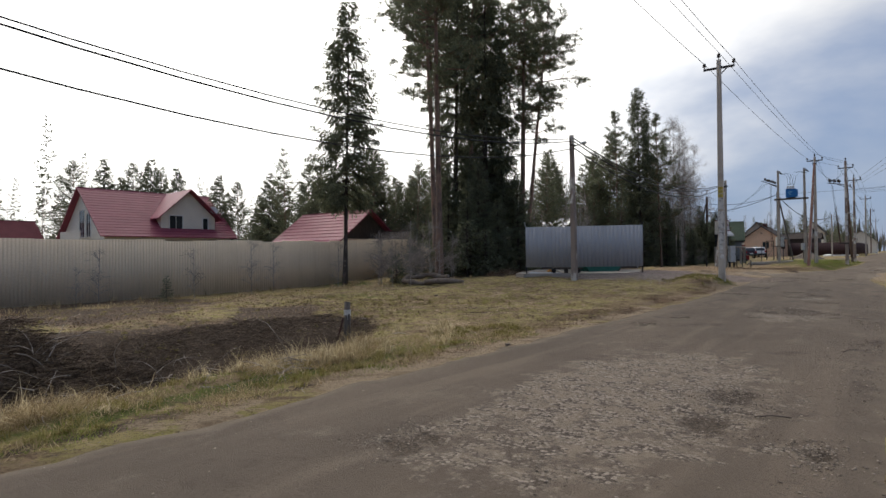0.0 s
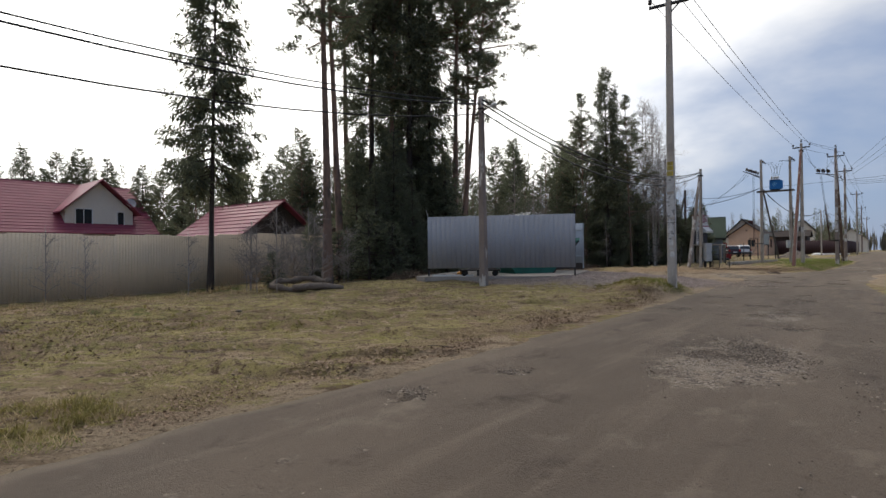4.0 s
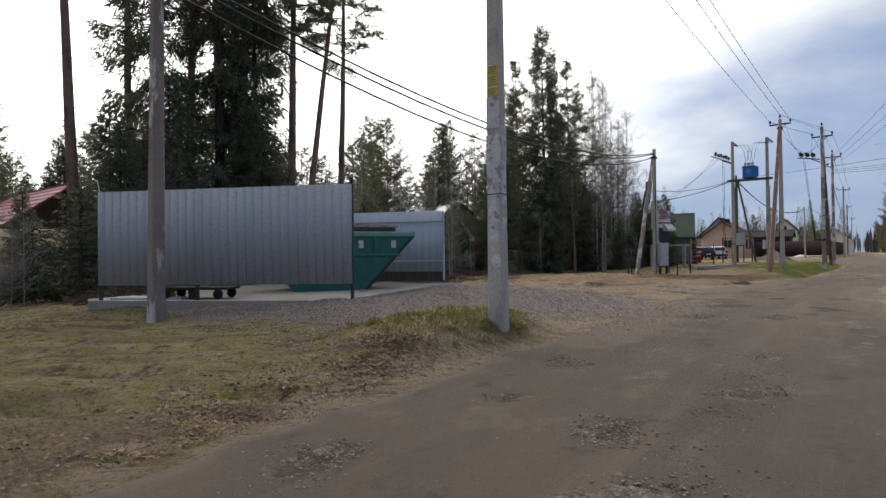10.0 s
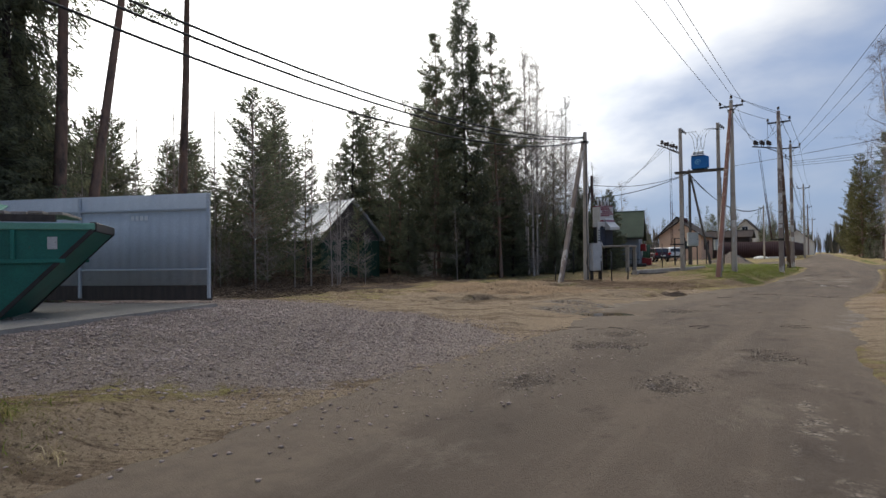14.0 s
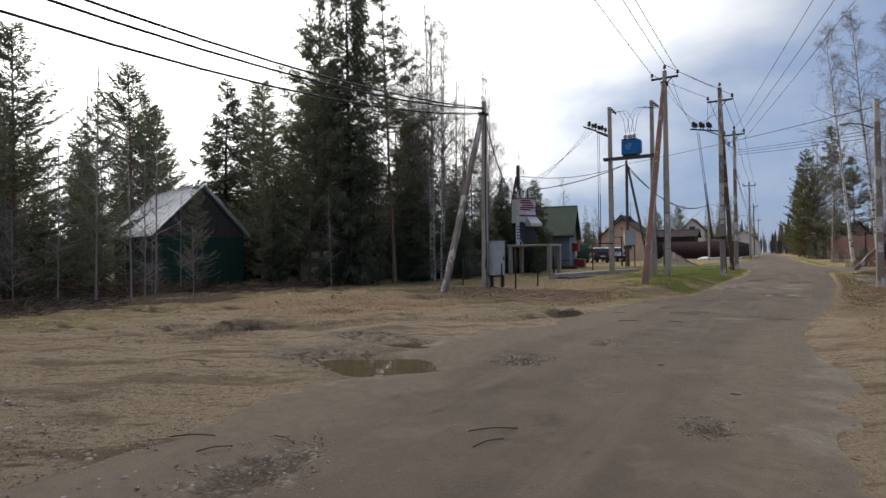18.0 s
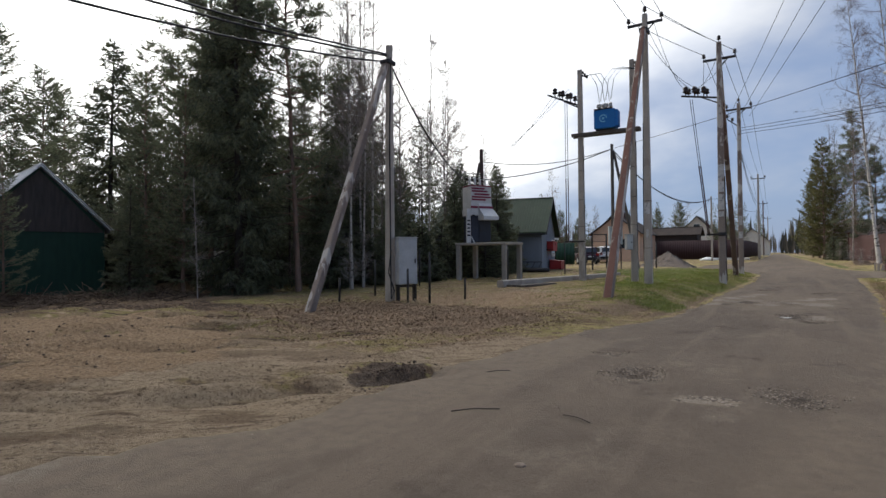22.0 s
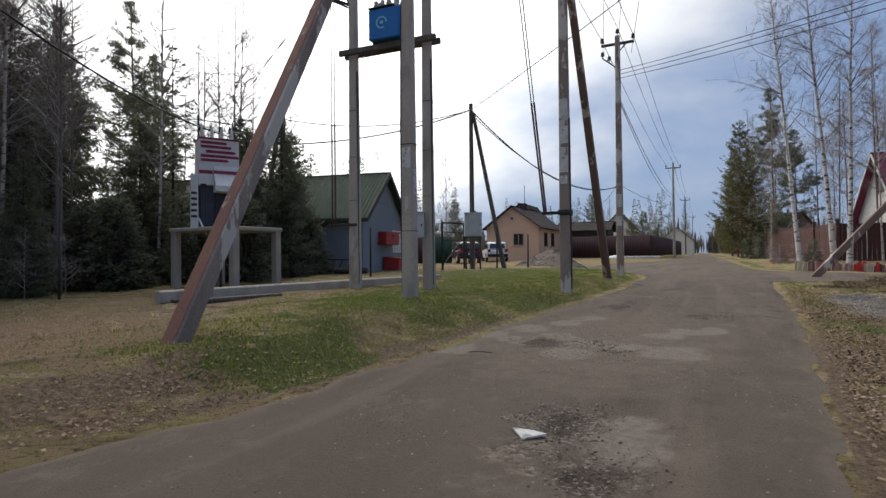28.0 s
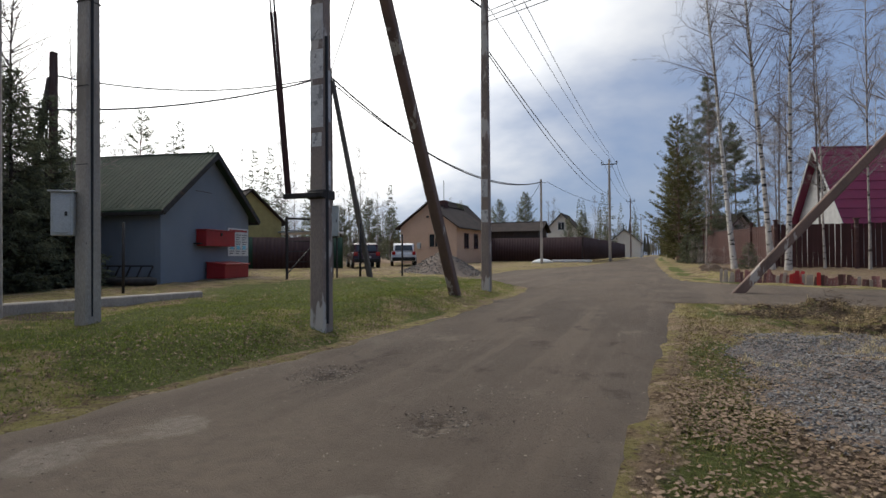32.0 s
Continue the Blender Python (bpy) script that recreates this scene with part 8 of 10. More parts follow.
hood = part("hood", Geo().add([(u - (0.04 if v > FY - 0.2 else 0.0) * (1 if u < 0 else -1) * -1, v, z) for u in (-0.22, 0.64) for v, z in hood_pts], [(0, 1, 2, 3, 4), (9, 8, 7, 6, 5), (0, 5, 6, 1), (1, 6, 7, 2), (2, 7, 8, 3), (3, 8, 9, 4), (4, 9, 5, 0)]), M_WHITE_OLD, ok, "white sloping hood")
part("stripe", Geo().add([(u, v - d_, z) for d_ in (0.012, 0.002) for u, v, z in ((-0.19, FY - 0.065, 1.83), (0.61, FY - 0.065, 1.83), (0.61, FY - 0.112, 1.72), (-0.19, FY - 0.112, 1.72))], [(0, 1, 2, 3), (7, 6, 5, 4), (0, 4, 5, 1), (1, 5, 6, 2), (2, 6, 7, 3), (3, 7, 4, 0)]), M_STRIPE, hood)
part("top_rim", Geo().box(-0.6, 0.6, FY - 0.025, 0.37, 2.8, 2.86, 0.01), M_STRIPE, ok)
for k in range(4):
    part("bushing", Geo().lathe([(0.075, 0), (0.075, 0.06), (0.05, 0.08), (0.068, 0.13), (0.048, 0.16), (0.062, 0.22), (0.042, 0.26), (0.052, 0.32), (0.025, 0.36), (0.018, 0.52)], 9, pose(-0.45 + 0.3 * k, -0.1, 2.86)), M_CERAMIC_W, ok, "slim white bushing", True)
    insulator(ok, (-0.42 + 0.3 * k, 0.2, 3.1), 1.4)
part("bus_bar", Geo().tube([(-0.6, 0.0, 3.28), (0.75, 0.0, 3.2)], 0.016, 5), M_CERAMIC_W, ok)
part("rear_frame", Geo().tube([(-0.5, 0.25, 2.84), (-0.5, 0.25, 3.7)], 0.022, 5).tube([(0.55, 0.25, 2.84), (0.55, 0.25, 3.6)], 0.022, 5).tube([(-0.6, 0.25, 3.55), (0.7, 0.25, 3.5)], 0.018, 5), M_STEEL, ok)
part("strut", Geo().beam((-0.42, FY - 0.2, -0.2), (-0.62, FY - 0.04, 0.32), 0.05, 0.03), M_WHITE_OLD, ok)

# a spare pole lying in the grass, and timbers
lone("lying_pole", Geo().beam((-11.4, 60.4, zl(-11.4, 60.4) + 0.14), (-9.0, 69.0, zl(-9.0, 69.0) + 0.0), 0.32, 0.28, 0.24, 0.24), M_CONC, "pale concrete pole lying in the grass", "pole")
lone("timber", Geo().beam((-10.7, 60.6, zl(-10.7, 60.6) + 0.04), (-10.0, 62.6, zl(-10, 62.6) + 0.04), 0.25, 0.08), M_WOOD_GREY, "grey timber lying beside the concrete pole", "timber")
lone("timber", Geo().beam((-11.7, 60.9, zl(-11.7, 60.9) + 0.02), (-10.8, 60.5, zl(-10.8, 60.5) + 0.02), 0.2, 0.12), M_WOOD_DARK, "dark timber under the concrete pole", "timber")

# gate frame and second cabinet
zgx = zl(-12.4, 77)
gate = thing("gate_frame", "open black steel gate frame with diagonal brace", "gate", pose(-12.6, 76.6, zgx, 0, 0, 70))
part("post", Geo().box(-0.04, 0.04, -0.04, 0.04, -0.2, 2.35, 0.005), M_STEEL, gate)
part("post", Geo().box(1.5, 1.58, -0.04, 0.04, -0.2, 2.35, 0.005), M_STEEL, gate)
part("top_rail", Geo().box(0, 1.55, -0.03, 0.03, 2.25, 2.32, 0.005), M_STEEL, gate)
part("brace", Geo().beam((0.05, 0, 0.2), (1.5, 0, 1.6), 0.04, 0.04), M_STEEL, gate)
for k in range(4):
    part("bar", Geo().box(0.0, 1.55, -0.015, 0.015, 0.6 + k * 0.4, 0.63 + k * 0.4, 0.003), M_STEEL, gate)
post(-10.4, 78.3, 2.1, 0.045, label="black steel gate post")
post(-9.2, 79.6, 1.7, 0.04, label="black steel gate post")
cf = thing("cabinet_frame", "dark steel frame carrying an electric cabinet", "frame", pose(-11.3, 77.4, zgx, 0, 0, 30))
for sx in (-0.35, 0.35):
    part("leg", Geo().box(sx - 0.03, sx + 0.03, -0.05, 0.05, -0.2, 1.6, 0.004), M_STEEL, cf)
part("rail", Geo().box(-0.38, 0.38, -0.06, 0.06, 1.52, 1.6, 0.004), M_STEEL, cf)
cabinet("meter_cabinet", pose(-11.3, 77.4, zgx + 1.6, 0, 0, 30), 0.85, 0.32, 1.15, "pale grey electric cabinet on a steel frame")

# apricot house and yard beyond
oh = gable_house("house", "small apricot plastered house with brown roof", pose(-17.15, 100.0, 0.5, 0, 0, 0), 4.95, 8.0, 3.2, 5.0, M_WALL_ORANGE, M_ROOF_BROWN, 0.35)
window(oh, 0.6, 0.0, 1.55, 0.9, 1.0, "-y", M_WALL_ORANGE)
window(oh, 2.48, 2.2, 1.5, 0.8, 1.1, "+x", M_FENCE_RED)
window(oh, 2.48, 4.6, 1.5, 0.8, 1.1, "+x", M_FENCE_RED)
part("chimney", Geo().box(-0.3, 0.3, 3.0, 3.6, 4.6, 5.6, 0.02), M_FENCE_RED, oh)
part("antenna", Geo().tube([(0.5, 2.2, 4.6), (0.5, 2.2, 7.2)], 0.025, 6), M_STEEL, oh)
part("lamp", Geo().box(-0.1, 0.1, -0.15, 0, 3.9, 4.05, 0.02), M_STEEL, oh)
part("meter_box", Geo().box(-0.95, -0.65, -0.12, 0, 1.4, 1.9, 0.01), M_CAB, oh)
gable_house("house", "dark timbered house with a steep brown roof", pose(-19.5, 109.5, 0.5, 0, 0, 0), 5.0, 6.0, 3.6, 6.1, M_WALL_CREAM, M_ROOF_BROWN, 0.5)
gable_house("outbuilding", "dark shed with a shallow grey roof behind the fence", pose(-15.8, 113, 0.5, 0, 0, -90), 3.6, 5.2, 3.2, 4.0, M_WOOD_DARK, M_ROOF_BROWN, 0.4)
hy = gable_house("house", "pale yellow house far behind the fence", pose(-15.5, 150, 0.5, 0, 0, 0), 4.6, 8, 5.2, 7.6, M_WALL_CREAM, M_ROOF_BROWN, 0.4)
window(hy, 0, 0, 5.0, 1.0, 1.2, "-y")
gable_house("house", "yellow gabled house behind the utility building", pose(-25.5, 89, 0.4, 0, 0, 68), 4.6, 6, 3.4, 5.4, M_WALL_YELLOW, M_ROOF_BROWN, 0.35)
gable_house("house", "grey house far behind the fence", pose(-8.5, 190, 0.5, 0, 0, 0), 7, 8, 3.5, 6.5, M_WALL_CREAM, M_ROOF_BROWN, 0.4)
cn = thing("carport", "flat pale carport roof on thin posts", "carport", pose(-23.5, 92.5, 0.4, 0, 0, 0))
part("roof", Geo().box(-3.0, 2.2, -1.6, 1.6, 2.6, 2.72, 0.02), M_ZINC, cn)
for x, y in ((-2.8, -1.4), (2.0, -1.4), (-2.8, 1.4), (2.0, 1.4)):
    part("post", Geo().box(x - 0.04, x + 0.04, y - 0.04, y + 0.04, -0.3, 2.6, 0.004), M_STEEL, cn)

yard = thing("sheet_fence", "dark brown corrugated sheet fence round the yard", "fence")
ym = sheet_mesh("sheet", 1.15, 2.05, 0.23, 0.02, M_FENCE_BROWN)
for a, b in (((-14.4, 107.6), (-6.0, 108.0)), ((-6.0, 108.0), (-5.4, 148.0))):
    sheet_fence(yard, a, b, 2.05, lambda x, y: zl(x, y) + 0.12, ym, 1.15, M_STEEL, 2)
lone("kerb_block", Geo().box(-1.6, 1.6, -0.3, 0.3, 0, 0.22, 0.04), M_SNOWY, "pale concrete block lying by the fence", "block", pose(-6.6, 105.6, zl(-6.6, 105.6), 0, 0, 4))
lone("tarp_heap", Geo().lathe([(0.9, 0), (0.8, 0.14), (0.45, 0.28), (0.1, 0.34)], 9, pose(0, 0, 0)), M_SNOWY, "pale tarpaulin heap by the fence", "tarpaulin", pose(-8.6, 103.5, zl(-8.6, 103.5)), smooth=True)
sg = thing("sheet_fence", "dark green and brown sheet fence by the yard gate", "fence")
gfm = sheet_mesh("sheet", 1.15, 1.9, 0.23, 0.02, M_WALL_DKGREEN)
bfm = sheet_mesh("sheet", 1.15, 1.9, 0.23, 0.02, M_FENCE_BROWN)
sheet_fence(sg, (-22.2, 85.5), (-19.2, 87.5), 1.9, lambda x, y: zl(x, y) + 0.08, bfm, 1.15)
sheet_fence(sg, (-26.0, 83.0), (-22.2, 85.5), 1.9, lambda x, y: zl(x, y) + 0.08, gfm, 1.15)
sheet_fence(sg, (-19.2, 87.5), (-17.8, 88.5), 1.9, lambda x, y: zl(x, y) + 0.08, gfm, 1.15)


def car(m, paint, label):
    """A parked five-door car seen from a distance."""
    root = thing("car", label, "car", m, "parked cars")
    low = [(-2.15, 0.35), (-2.1, 0.85), (-1.95, 1.0), (1.05, 0.98), (2.0, 0.82), (2.18, 0.6), (2.15, 0.32)]
    top = [(-2.0, 1.0), (-1.75, 1.5), (-1.3, 1.6), (0.1, 1.58), (1.1, 0.98)]
    for nm, prof_, hw, mat_ in (("body", low, 0.88, paint), ("cabin", top, 0.74, paint)):
        g = Geo()
        n = len(prof_)
        g.add([(x, s * hw * (0.97 if z > 0.9 else 1), z) for s in (-1, 1) for x, z in prof_], [(i, (i + 1) % n, n + (i + 1) % n, n + i) for i in range(n)] + [tuple(range(n)), tuple(range(2 * n - 1, n - 1, -1))])
        b = part(nm, g, mat_, root)
        mod = b.modifiers.new("bevel", "BEVEL")
        mod.width, mod.segments = 0.06, 2
    for s in (-1, 1):
        for pts in ([(-1.75, 1.05), (-1.62, 1.45), (-0.85, 1.5), (-0.85, 1.05)], [(-0.78, 1.05), (-0.78, 1.5), (0.05, 1.48), (0.75, 1.05)]):
            q_ = [(x, s * 0.745, z) for x, z in pts]
            part("side_window", Geo().add(q_ + [(x, s * 0.76, z) for x, _, z in q_], [(0, 1, 2, 3), (7, 6, 5, 4), (0, 4, 5, 1), (1, 5, 6, 2), (2, 6, 7, 3), (3, 7, 4, 0)]), M_GLASS, root)
    part("rear_window", Geo().beam((-1.985, 0, 1.08), (-1.8, 0, 1.45), 1.25, 0.03, 1.15, 0.03, side=(0, 1, 0)), M_GLASS, root)
    part("windscreen", Geo().beam((1.06, 0, 1.03), (0.2, 0, 1.54), 1.3, 0.03, 1.2, 0.03, side=(0, 1, 0)), M_GLASS, root)
    for s in (-1, 1):
        part("tail_lamp", Geo().box(-2.16, -2.02, s * 0.7 - 0.12, s * 0.7 + 0.12, 0.78, 1.02, 0.02), M_LAMPGLASS, root)
        part("headlamp", Geo().box(2.02, 2.18, s * 0.65 - 0.15, s * 0.65 + 0.15, 0.62, 0.76, 0.02), M_CERAMIC_W, root)
        for x in (-1.35, 1.35):
            wh = part("wheel", Geo().lathe([(0.2, -0.1), (0.31, -0.1), (0.34, -0.05), (0.34, 0.05), (0.31, 0.1), (0.2, 0.1)], 16, pose(x, s * 0.82, 0.34, 90)), M_RUBBER, root, "", True)
            part("rim", Geo().lathe([(0.05, -0.105), (0.2, -0.1), (0.2, 0.1), (0.05, 0.105)], 12, pose(x, s * 0.82, 0.34, 90)), M_CAB, wh)
    part("bumper", Geo().box(-2.22, -2.1, -0.8, 0.8, 0.38, 0.62, 0.03), M_RUBBER, root)
    part("number_plate", Geo().box(-2.235, -2.22, -0.26, 0.26, 0.64, 0.75), M_WALL_WHITE, root)
    return root


car(pose(-18.0, 91.2, zl(-18, 91), 0, 0, 128), M_CAR_DARK, "dark maroon estate car parked in the yard")
car(pose(-17.2, 95.6, zl(-17, 95), 0, 0, 118), M_CAR_WHITE, "white parked off-road car in the yard")

# right-hand fences and house
rf = thing("board_fence", "maroon vertical board fence by the side lane", "fence")
bme = {}
for nm, mat_ in (("m", M_FENCE_RED), ("p", M_FENCE_PINK)):
    g = Geo().box(0, 0.235, 0, 0.03, 0, 2.35, 0.008)
    bme[nm] = as_mesh(g, "board", mat_)


def board_run(root, a, b, mesh, h=1.0):
    a, b = Vector((*a, 0)), Vector((*b, 0))
    n = round((b - a).length / 0.25)
    an = math.degrees(math.atan2(b.y - a.y, b.x - a.x))
    for i in range(n):
        p = a.lerp(b, i / n)
        o = new("board", mesh)
        o.parent = root
        o.matrix_basis = pose(p.x, p.y, zl(p.x, p.y) + 0.05 + RNG.uniform(-0.02, 0.02), 0, RNG.normal(0, 0.4), an) @ Matrix.Diagonal((1, 1, h, 1))


board_run(rf, (3.4, 107.0), (5.6, 98.2), bme["p"], 0.98)
board_run(rf, (5.6, 98.2), (6.4, 95.0), bme["p"], 1.0)
board_run(rf, (6.4, 95.0), (14.5, 94.0), bme["m"], 1.0)
for x, y in ((3.4, 107), (5.6, 98.2), (6.4, 95.0), (10, 94.5)):
    o = part("post", Geo().box(-0.09, 0.09, -0.09, 0.09, -0.2, 2.6, 0.01).box(-0.13, 0.13, -0.13, 0.13, 2.6, 2.68, 0.02), M_FENCE_PINK, rf, "faded post with a cap")
    o.matrix_basis = pose(x, y, zl(x, y))
lf = thing("edging_fence", "low edging of red and white board scraps", "edging")
scrap = [as_mesh(Geo().box(0, w_, 0, 0.012, 0, 0.42, 0.003), "slat", m_) for m_, w_ in ((M_WOOD_GREY, 0.12), (M_SCRAP, 0.10), (M_FENCE_PINK, 0.12), (M_RED, 0.12), (M_BOARD, 0.09))]
ea, em, eb = Vector((2.5, 80.9, 0)), Vector((6.6, 79.6, 0)), Vector((11.0, 78.3, 0))
for i in range(92):
    u = i / 46
    p = ea.lerp(em, u) if u < 1 else em.lerp(eb, u - 1)
    kind_ = 4 if i < 5 else 1 if i < 15 else int(RNG.choice([1, 1, 1, 2, 2, 4])) if i not in (22, 23, 24, 25, 30) else 3
    o = new("slat", scrap[kind_])
    o.parent = lf
    o.matrix_basis = pose(p.x, p.y + RNG.normal(0, 0.02), zl(p.x, p.y) - 0.05, RNG.normal(-6, 5), RNG.normal(0, 4), RNG.normal(-17, 6)) @ Matrix.Diagonal((1, 1, (1.15 if i < 16 else 0.85) * RNG.uniform(0.75, 1.15) * (1.25 if kind_ == 3 else 1), 1))
rh = gable_house("house", "white-clad house with a maroon metal-tile roof", pose(10.2, 102.4, 0.5, 0, 0, -72), 5.2, 9, 3.2, 7.7, M_WALL_WHITE, M_ROOF_MAROON, 0.55)
ribs_on(rh, 5.2, 9, 3.2, 7.7, 0.55, M_ROOF_MAROON, 0.35, 0.05, True)
window(rh, 0.1, 0, 5.0, 0.6, 1.3, "-y", M_STEEL)
for s in (-1, 1):
    part("barge_board", Geo().beam((0, -0.56, 7.72), (s * 3.15, -0.56, 2.28), 0.05, 0.15, side=(0, 1, 0)), M_WALL_WHITE, rh, "white barge board")
gable_house("outbuilding", "low pale outbuilding behind the board fence", pose(6.5, 112, 0.4, 0, 0, 40), 4, 5, 2.6, 4.2, M_WALL_CREAM, M_WOOD_GREY, 0.3)

# ---- small things ----
mp = thing("marker_post", "short grey marker post wrapped with pale tape", "post", pose(-8.72, 7.3, zl(-8.72, 7.3)) )
part("stake", Geo().tube([(0, 0, -0.15), (0.01, 0.01, 0.4), (0.0, 0.02, 0.78)], [0.075, 0.07, 0.06], 9), M_WOOD_GREY, mp, "", True)
part("tape", Geo().tube([(0.0, 0.015, 0.5), (0.0, 0.018, 0.62)], [0.074, 0.072], 9), M_PAPER, mp, "pale tape")
part("tape_end", Geo().box(0.06, 0.064, -0.03, 0.03, 0.3, 0.6, 0.001), M_PAPER, mp)
part("side_stake", Geo().tube([(-0.2, -0.12, -0.1), (-0.05, -0.04, 0.45)], 0.02, 6), M_FENCE_PINK, mp, "pale thin slat")

ring = [(math.cos(a) * 1.15, math.sin(a) * 0.62, 0.26 + 0.16 * math.sin(a) + 0.04 * math.sin(a * 5)) for a in np.linspace(0.35, 6.0, 30)]
lone("bent_log", Geo().tube(ring, [0.12 + 0.035 * math.sin(i * 1.7) for i in range(30)], 8), M_LOG, "weathered log bent in a ring on the ground", "log", pose(-18.3, 20.5, zl(-18.3, 20.5), 0, 0, 28), smooth=True)
lone("log", Geo().tube([(-0.9, 0, 0.1), (-0.3, 0.08, 0.16), (0.3, 0.06, 0.17), (1.0, -0.08, 0.1)], [0.12, 0.14, 0.13, 0.09], 8), M_LOG, "weathered log lying beside the bent one", "log", pose(-17.1, 20.35, zl(-17.1, 20.35), 0, 0, 40), smooth=True)


def heap(name, label, cx, cy, rx, ry, h, n, length, material, rad, lift=0.3, kind="stuff", seed=3):
    """A tangle of sticks piled over an oval."""
    g = np.random.default_rng(seed)
    a, r = g.uniform(0, 2 * math.pi, n), np.sqrt(g.random(n))
    x, y = cx + rx * r * np.cos(a), cy + ry * r * np.sin(a)
    z = land(x, y) + h * (1 - r ** 2) * np.clip(0.75 + 0.9 * wob(x, y, 1.7, seed), 0.1, 1.4) * g.random(n) ** 0.7 + 0.02
    d = unit(np.stack([g.normal(size=n), g.normal(size=n), g.normal(size=n) * lift], 1)) * (length * g.uniform(0.3, 1.3, n))[:, None]
    p = np.stack([x, y, z], 1)
    mid = p + unit(g.normal(size=(n, 3))) * (length * 0.07)
    v, f = merged(sticks(p - d / 2, mid, rad * g.uniform(0.5, 1.4, n), np.full(n, rad * 0.8)), sticks(mid, p + d / 2, np.full(n, rad * 0.8), np.full(n, rad * 0.3)))
    v[:, 2] = np.maximum(v[:, 2], land(v[:, 0], v[:, 1]) - 0.02)
    return tagged(new(name, fast_mesh(name, v, f, material)), label, "brushwood", kind=kind)


heap("brush_heap", "dark heap of cut brushwood and roots in the ditch", -9.9, 0.9, 2.1, 3.2, 0.5, 12000, 0.45, M_BRUSH, 0.007)
heap("brush_heap", "low tangle of dark roots along the ditch", -9.9, 5.4, 1.9, 3.4, 0.32, 6500, 0.32, M_BRUSH, 0.005, seed=4)


def arcs(name, label, n, cx, cy, rx, ry, h, length, rad, material, seed, flat=0.5):
    """Thin branches bent in arcs over a heap."""
    g = np.random.default_rng(seed)
    a, r = g.uniform(0, 2 * math.pi, n), np.sqrt(g.random(n))
    foot = np.stack([cx + rx * r * np.cos(a), cy + ry * r * np.sin(a)], 1)
    ground_z = land(foot[:, 0], foot[:, 1]) + h * (1 - r ** 2) * g.uniform(0.5, 1.0, n)
    d = unit(np.stack([g.normal(size=n), g.normal(size=n), np.abs(g.normal(size=n)) * flat], 1))
    ln = length * g.uniform(0.5, 1.3, n)
    p = np.concatenate([foot, ground_z[:, None]], 1)
    sets, m_ = [], 5
    for k in range(m_):
        q = p + d * (ln / m_)[:, None]
        f0, f1 = 1 - k / m_ * 0.8, 1 - (k + 1) / m_ * 0.8
        sets.append(sticks(p, q, np.full(n, rad * f0), np.full(n, rad * f1), 4))
        p, d = q, unit(d + np.stack([g.normal(0, 0.12, n), g.normal(0, 0.12, n), np.full(n, -0.28)], 1))
    v, f = merged(*sets)
    v[:, 2] = np.maximum(v[:, 2], land(v[:, 0], v[:, 1]) + 0.005)
    return tagged(new(name, fast_mesh(name, v, f, material)), label, "branches", kind="stuff")


arcs("bare_branches", "pale thin branches arching over the brush heap", 110, -9.0, 2.0, 1.6, 3.0, 0.3, 0.9, 0.007, M_BRANCH, 11)
arcs("bare_branches", "thin dark branches in the ditch", 160, -9.5, 3.8, 2.0, 4.0, 0.35, 0.8, 0.006, M_BRUSH, 12)
arcs("dry_stalks", "fan of pale dry stalks lying on the verge", 26, -6.35, 4.5, 0.4, 0.5, 0.12, 1.0, 0.008, M_BRANCH, 13, 0.25)
arcs("fallen_twigs", "thin twigs lying along the verge", 60, -6.6, 4.5, 1.2, 5.0, 0.02, 0.7, 0.006, M_BRANCH, 14, 0.05)
heap("brush_heap", "heap of felled branches along the edge of the clearing", -24.2, 44.5, 3.0, 5.5, 0.8, 2200, 1.0, M_BRUSH, 0.012, seed=6)
heap("brush_heap", "low branches and bark along the wood edge", -19.5, 39.0, 3.0, 4.0, 0.35, 900, 0.7, M_BRUSH, 0.011, seed=7)
heap("brush_heap", "felled branches along the wood edge", -21.5, 50.5, 2.6, 3.5, 0.4, 900, 0.8, M_BRUSH, 0.011, seed=8)
heap("brush_heap", "dead branches beside the screen", -16.2, 24.6, 1.3, 0.9, 0.35, 260, 0.8, M_BRUSH, 0.011, seed=9)
heap("dug_roots", "dug-up roots and turf by the leaning brace", 4.2, 70.9, 2.4, 1.0, 0.25, 1500, 0.16, M_BRUSH, 0.005, seed=10)




def scatter(n, box, weight, seed):
    g = np.random.default_rng(seed)
    x, y = g.uniform(box[0], box[1], n), g.uniform(box[2], box[3], n)
    keep = g.random(n) < weight(x, y)
    return x[keep], y[keep], g


def off_left(x, y):
    return np.interp(y, *ROAD_L) - x


def off_right(x, y):
    return x - np.interp(y, *ROAD_R)


def grass(name, label, n, box, weight, material, h, w, seed, lean=0.5):
    x, y, g = scatter(n, box, weight, seed)
    k = len(x)
    p = np.stack([x, y, land(x, y) - 0.01], 1)
    d = np.stack([g.normal(0, lean, k), g.normal(0, lean, k), np.ones(k)], 1)
    d = unit(d) * (h * g.uniform(0.4, 1.35, k))[:, None]
    an = g.uniform(0, math.pi, k)
    ww = np.stack([np.cos(an), np.sin(an), an * 0], 1) * (w * g.uniform(0.6, 1.4, k))[:, None]
    v, f = blades(p, d, ww)
    return tagged(new(name, fast_mesh(name, v, f, material)), label, "grass", kind="stuff")


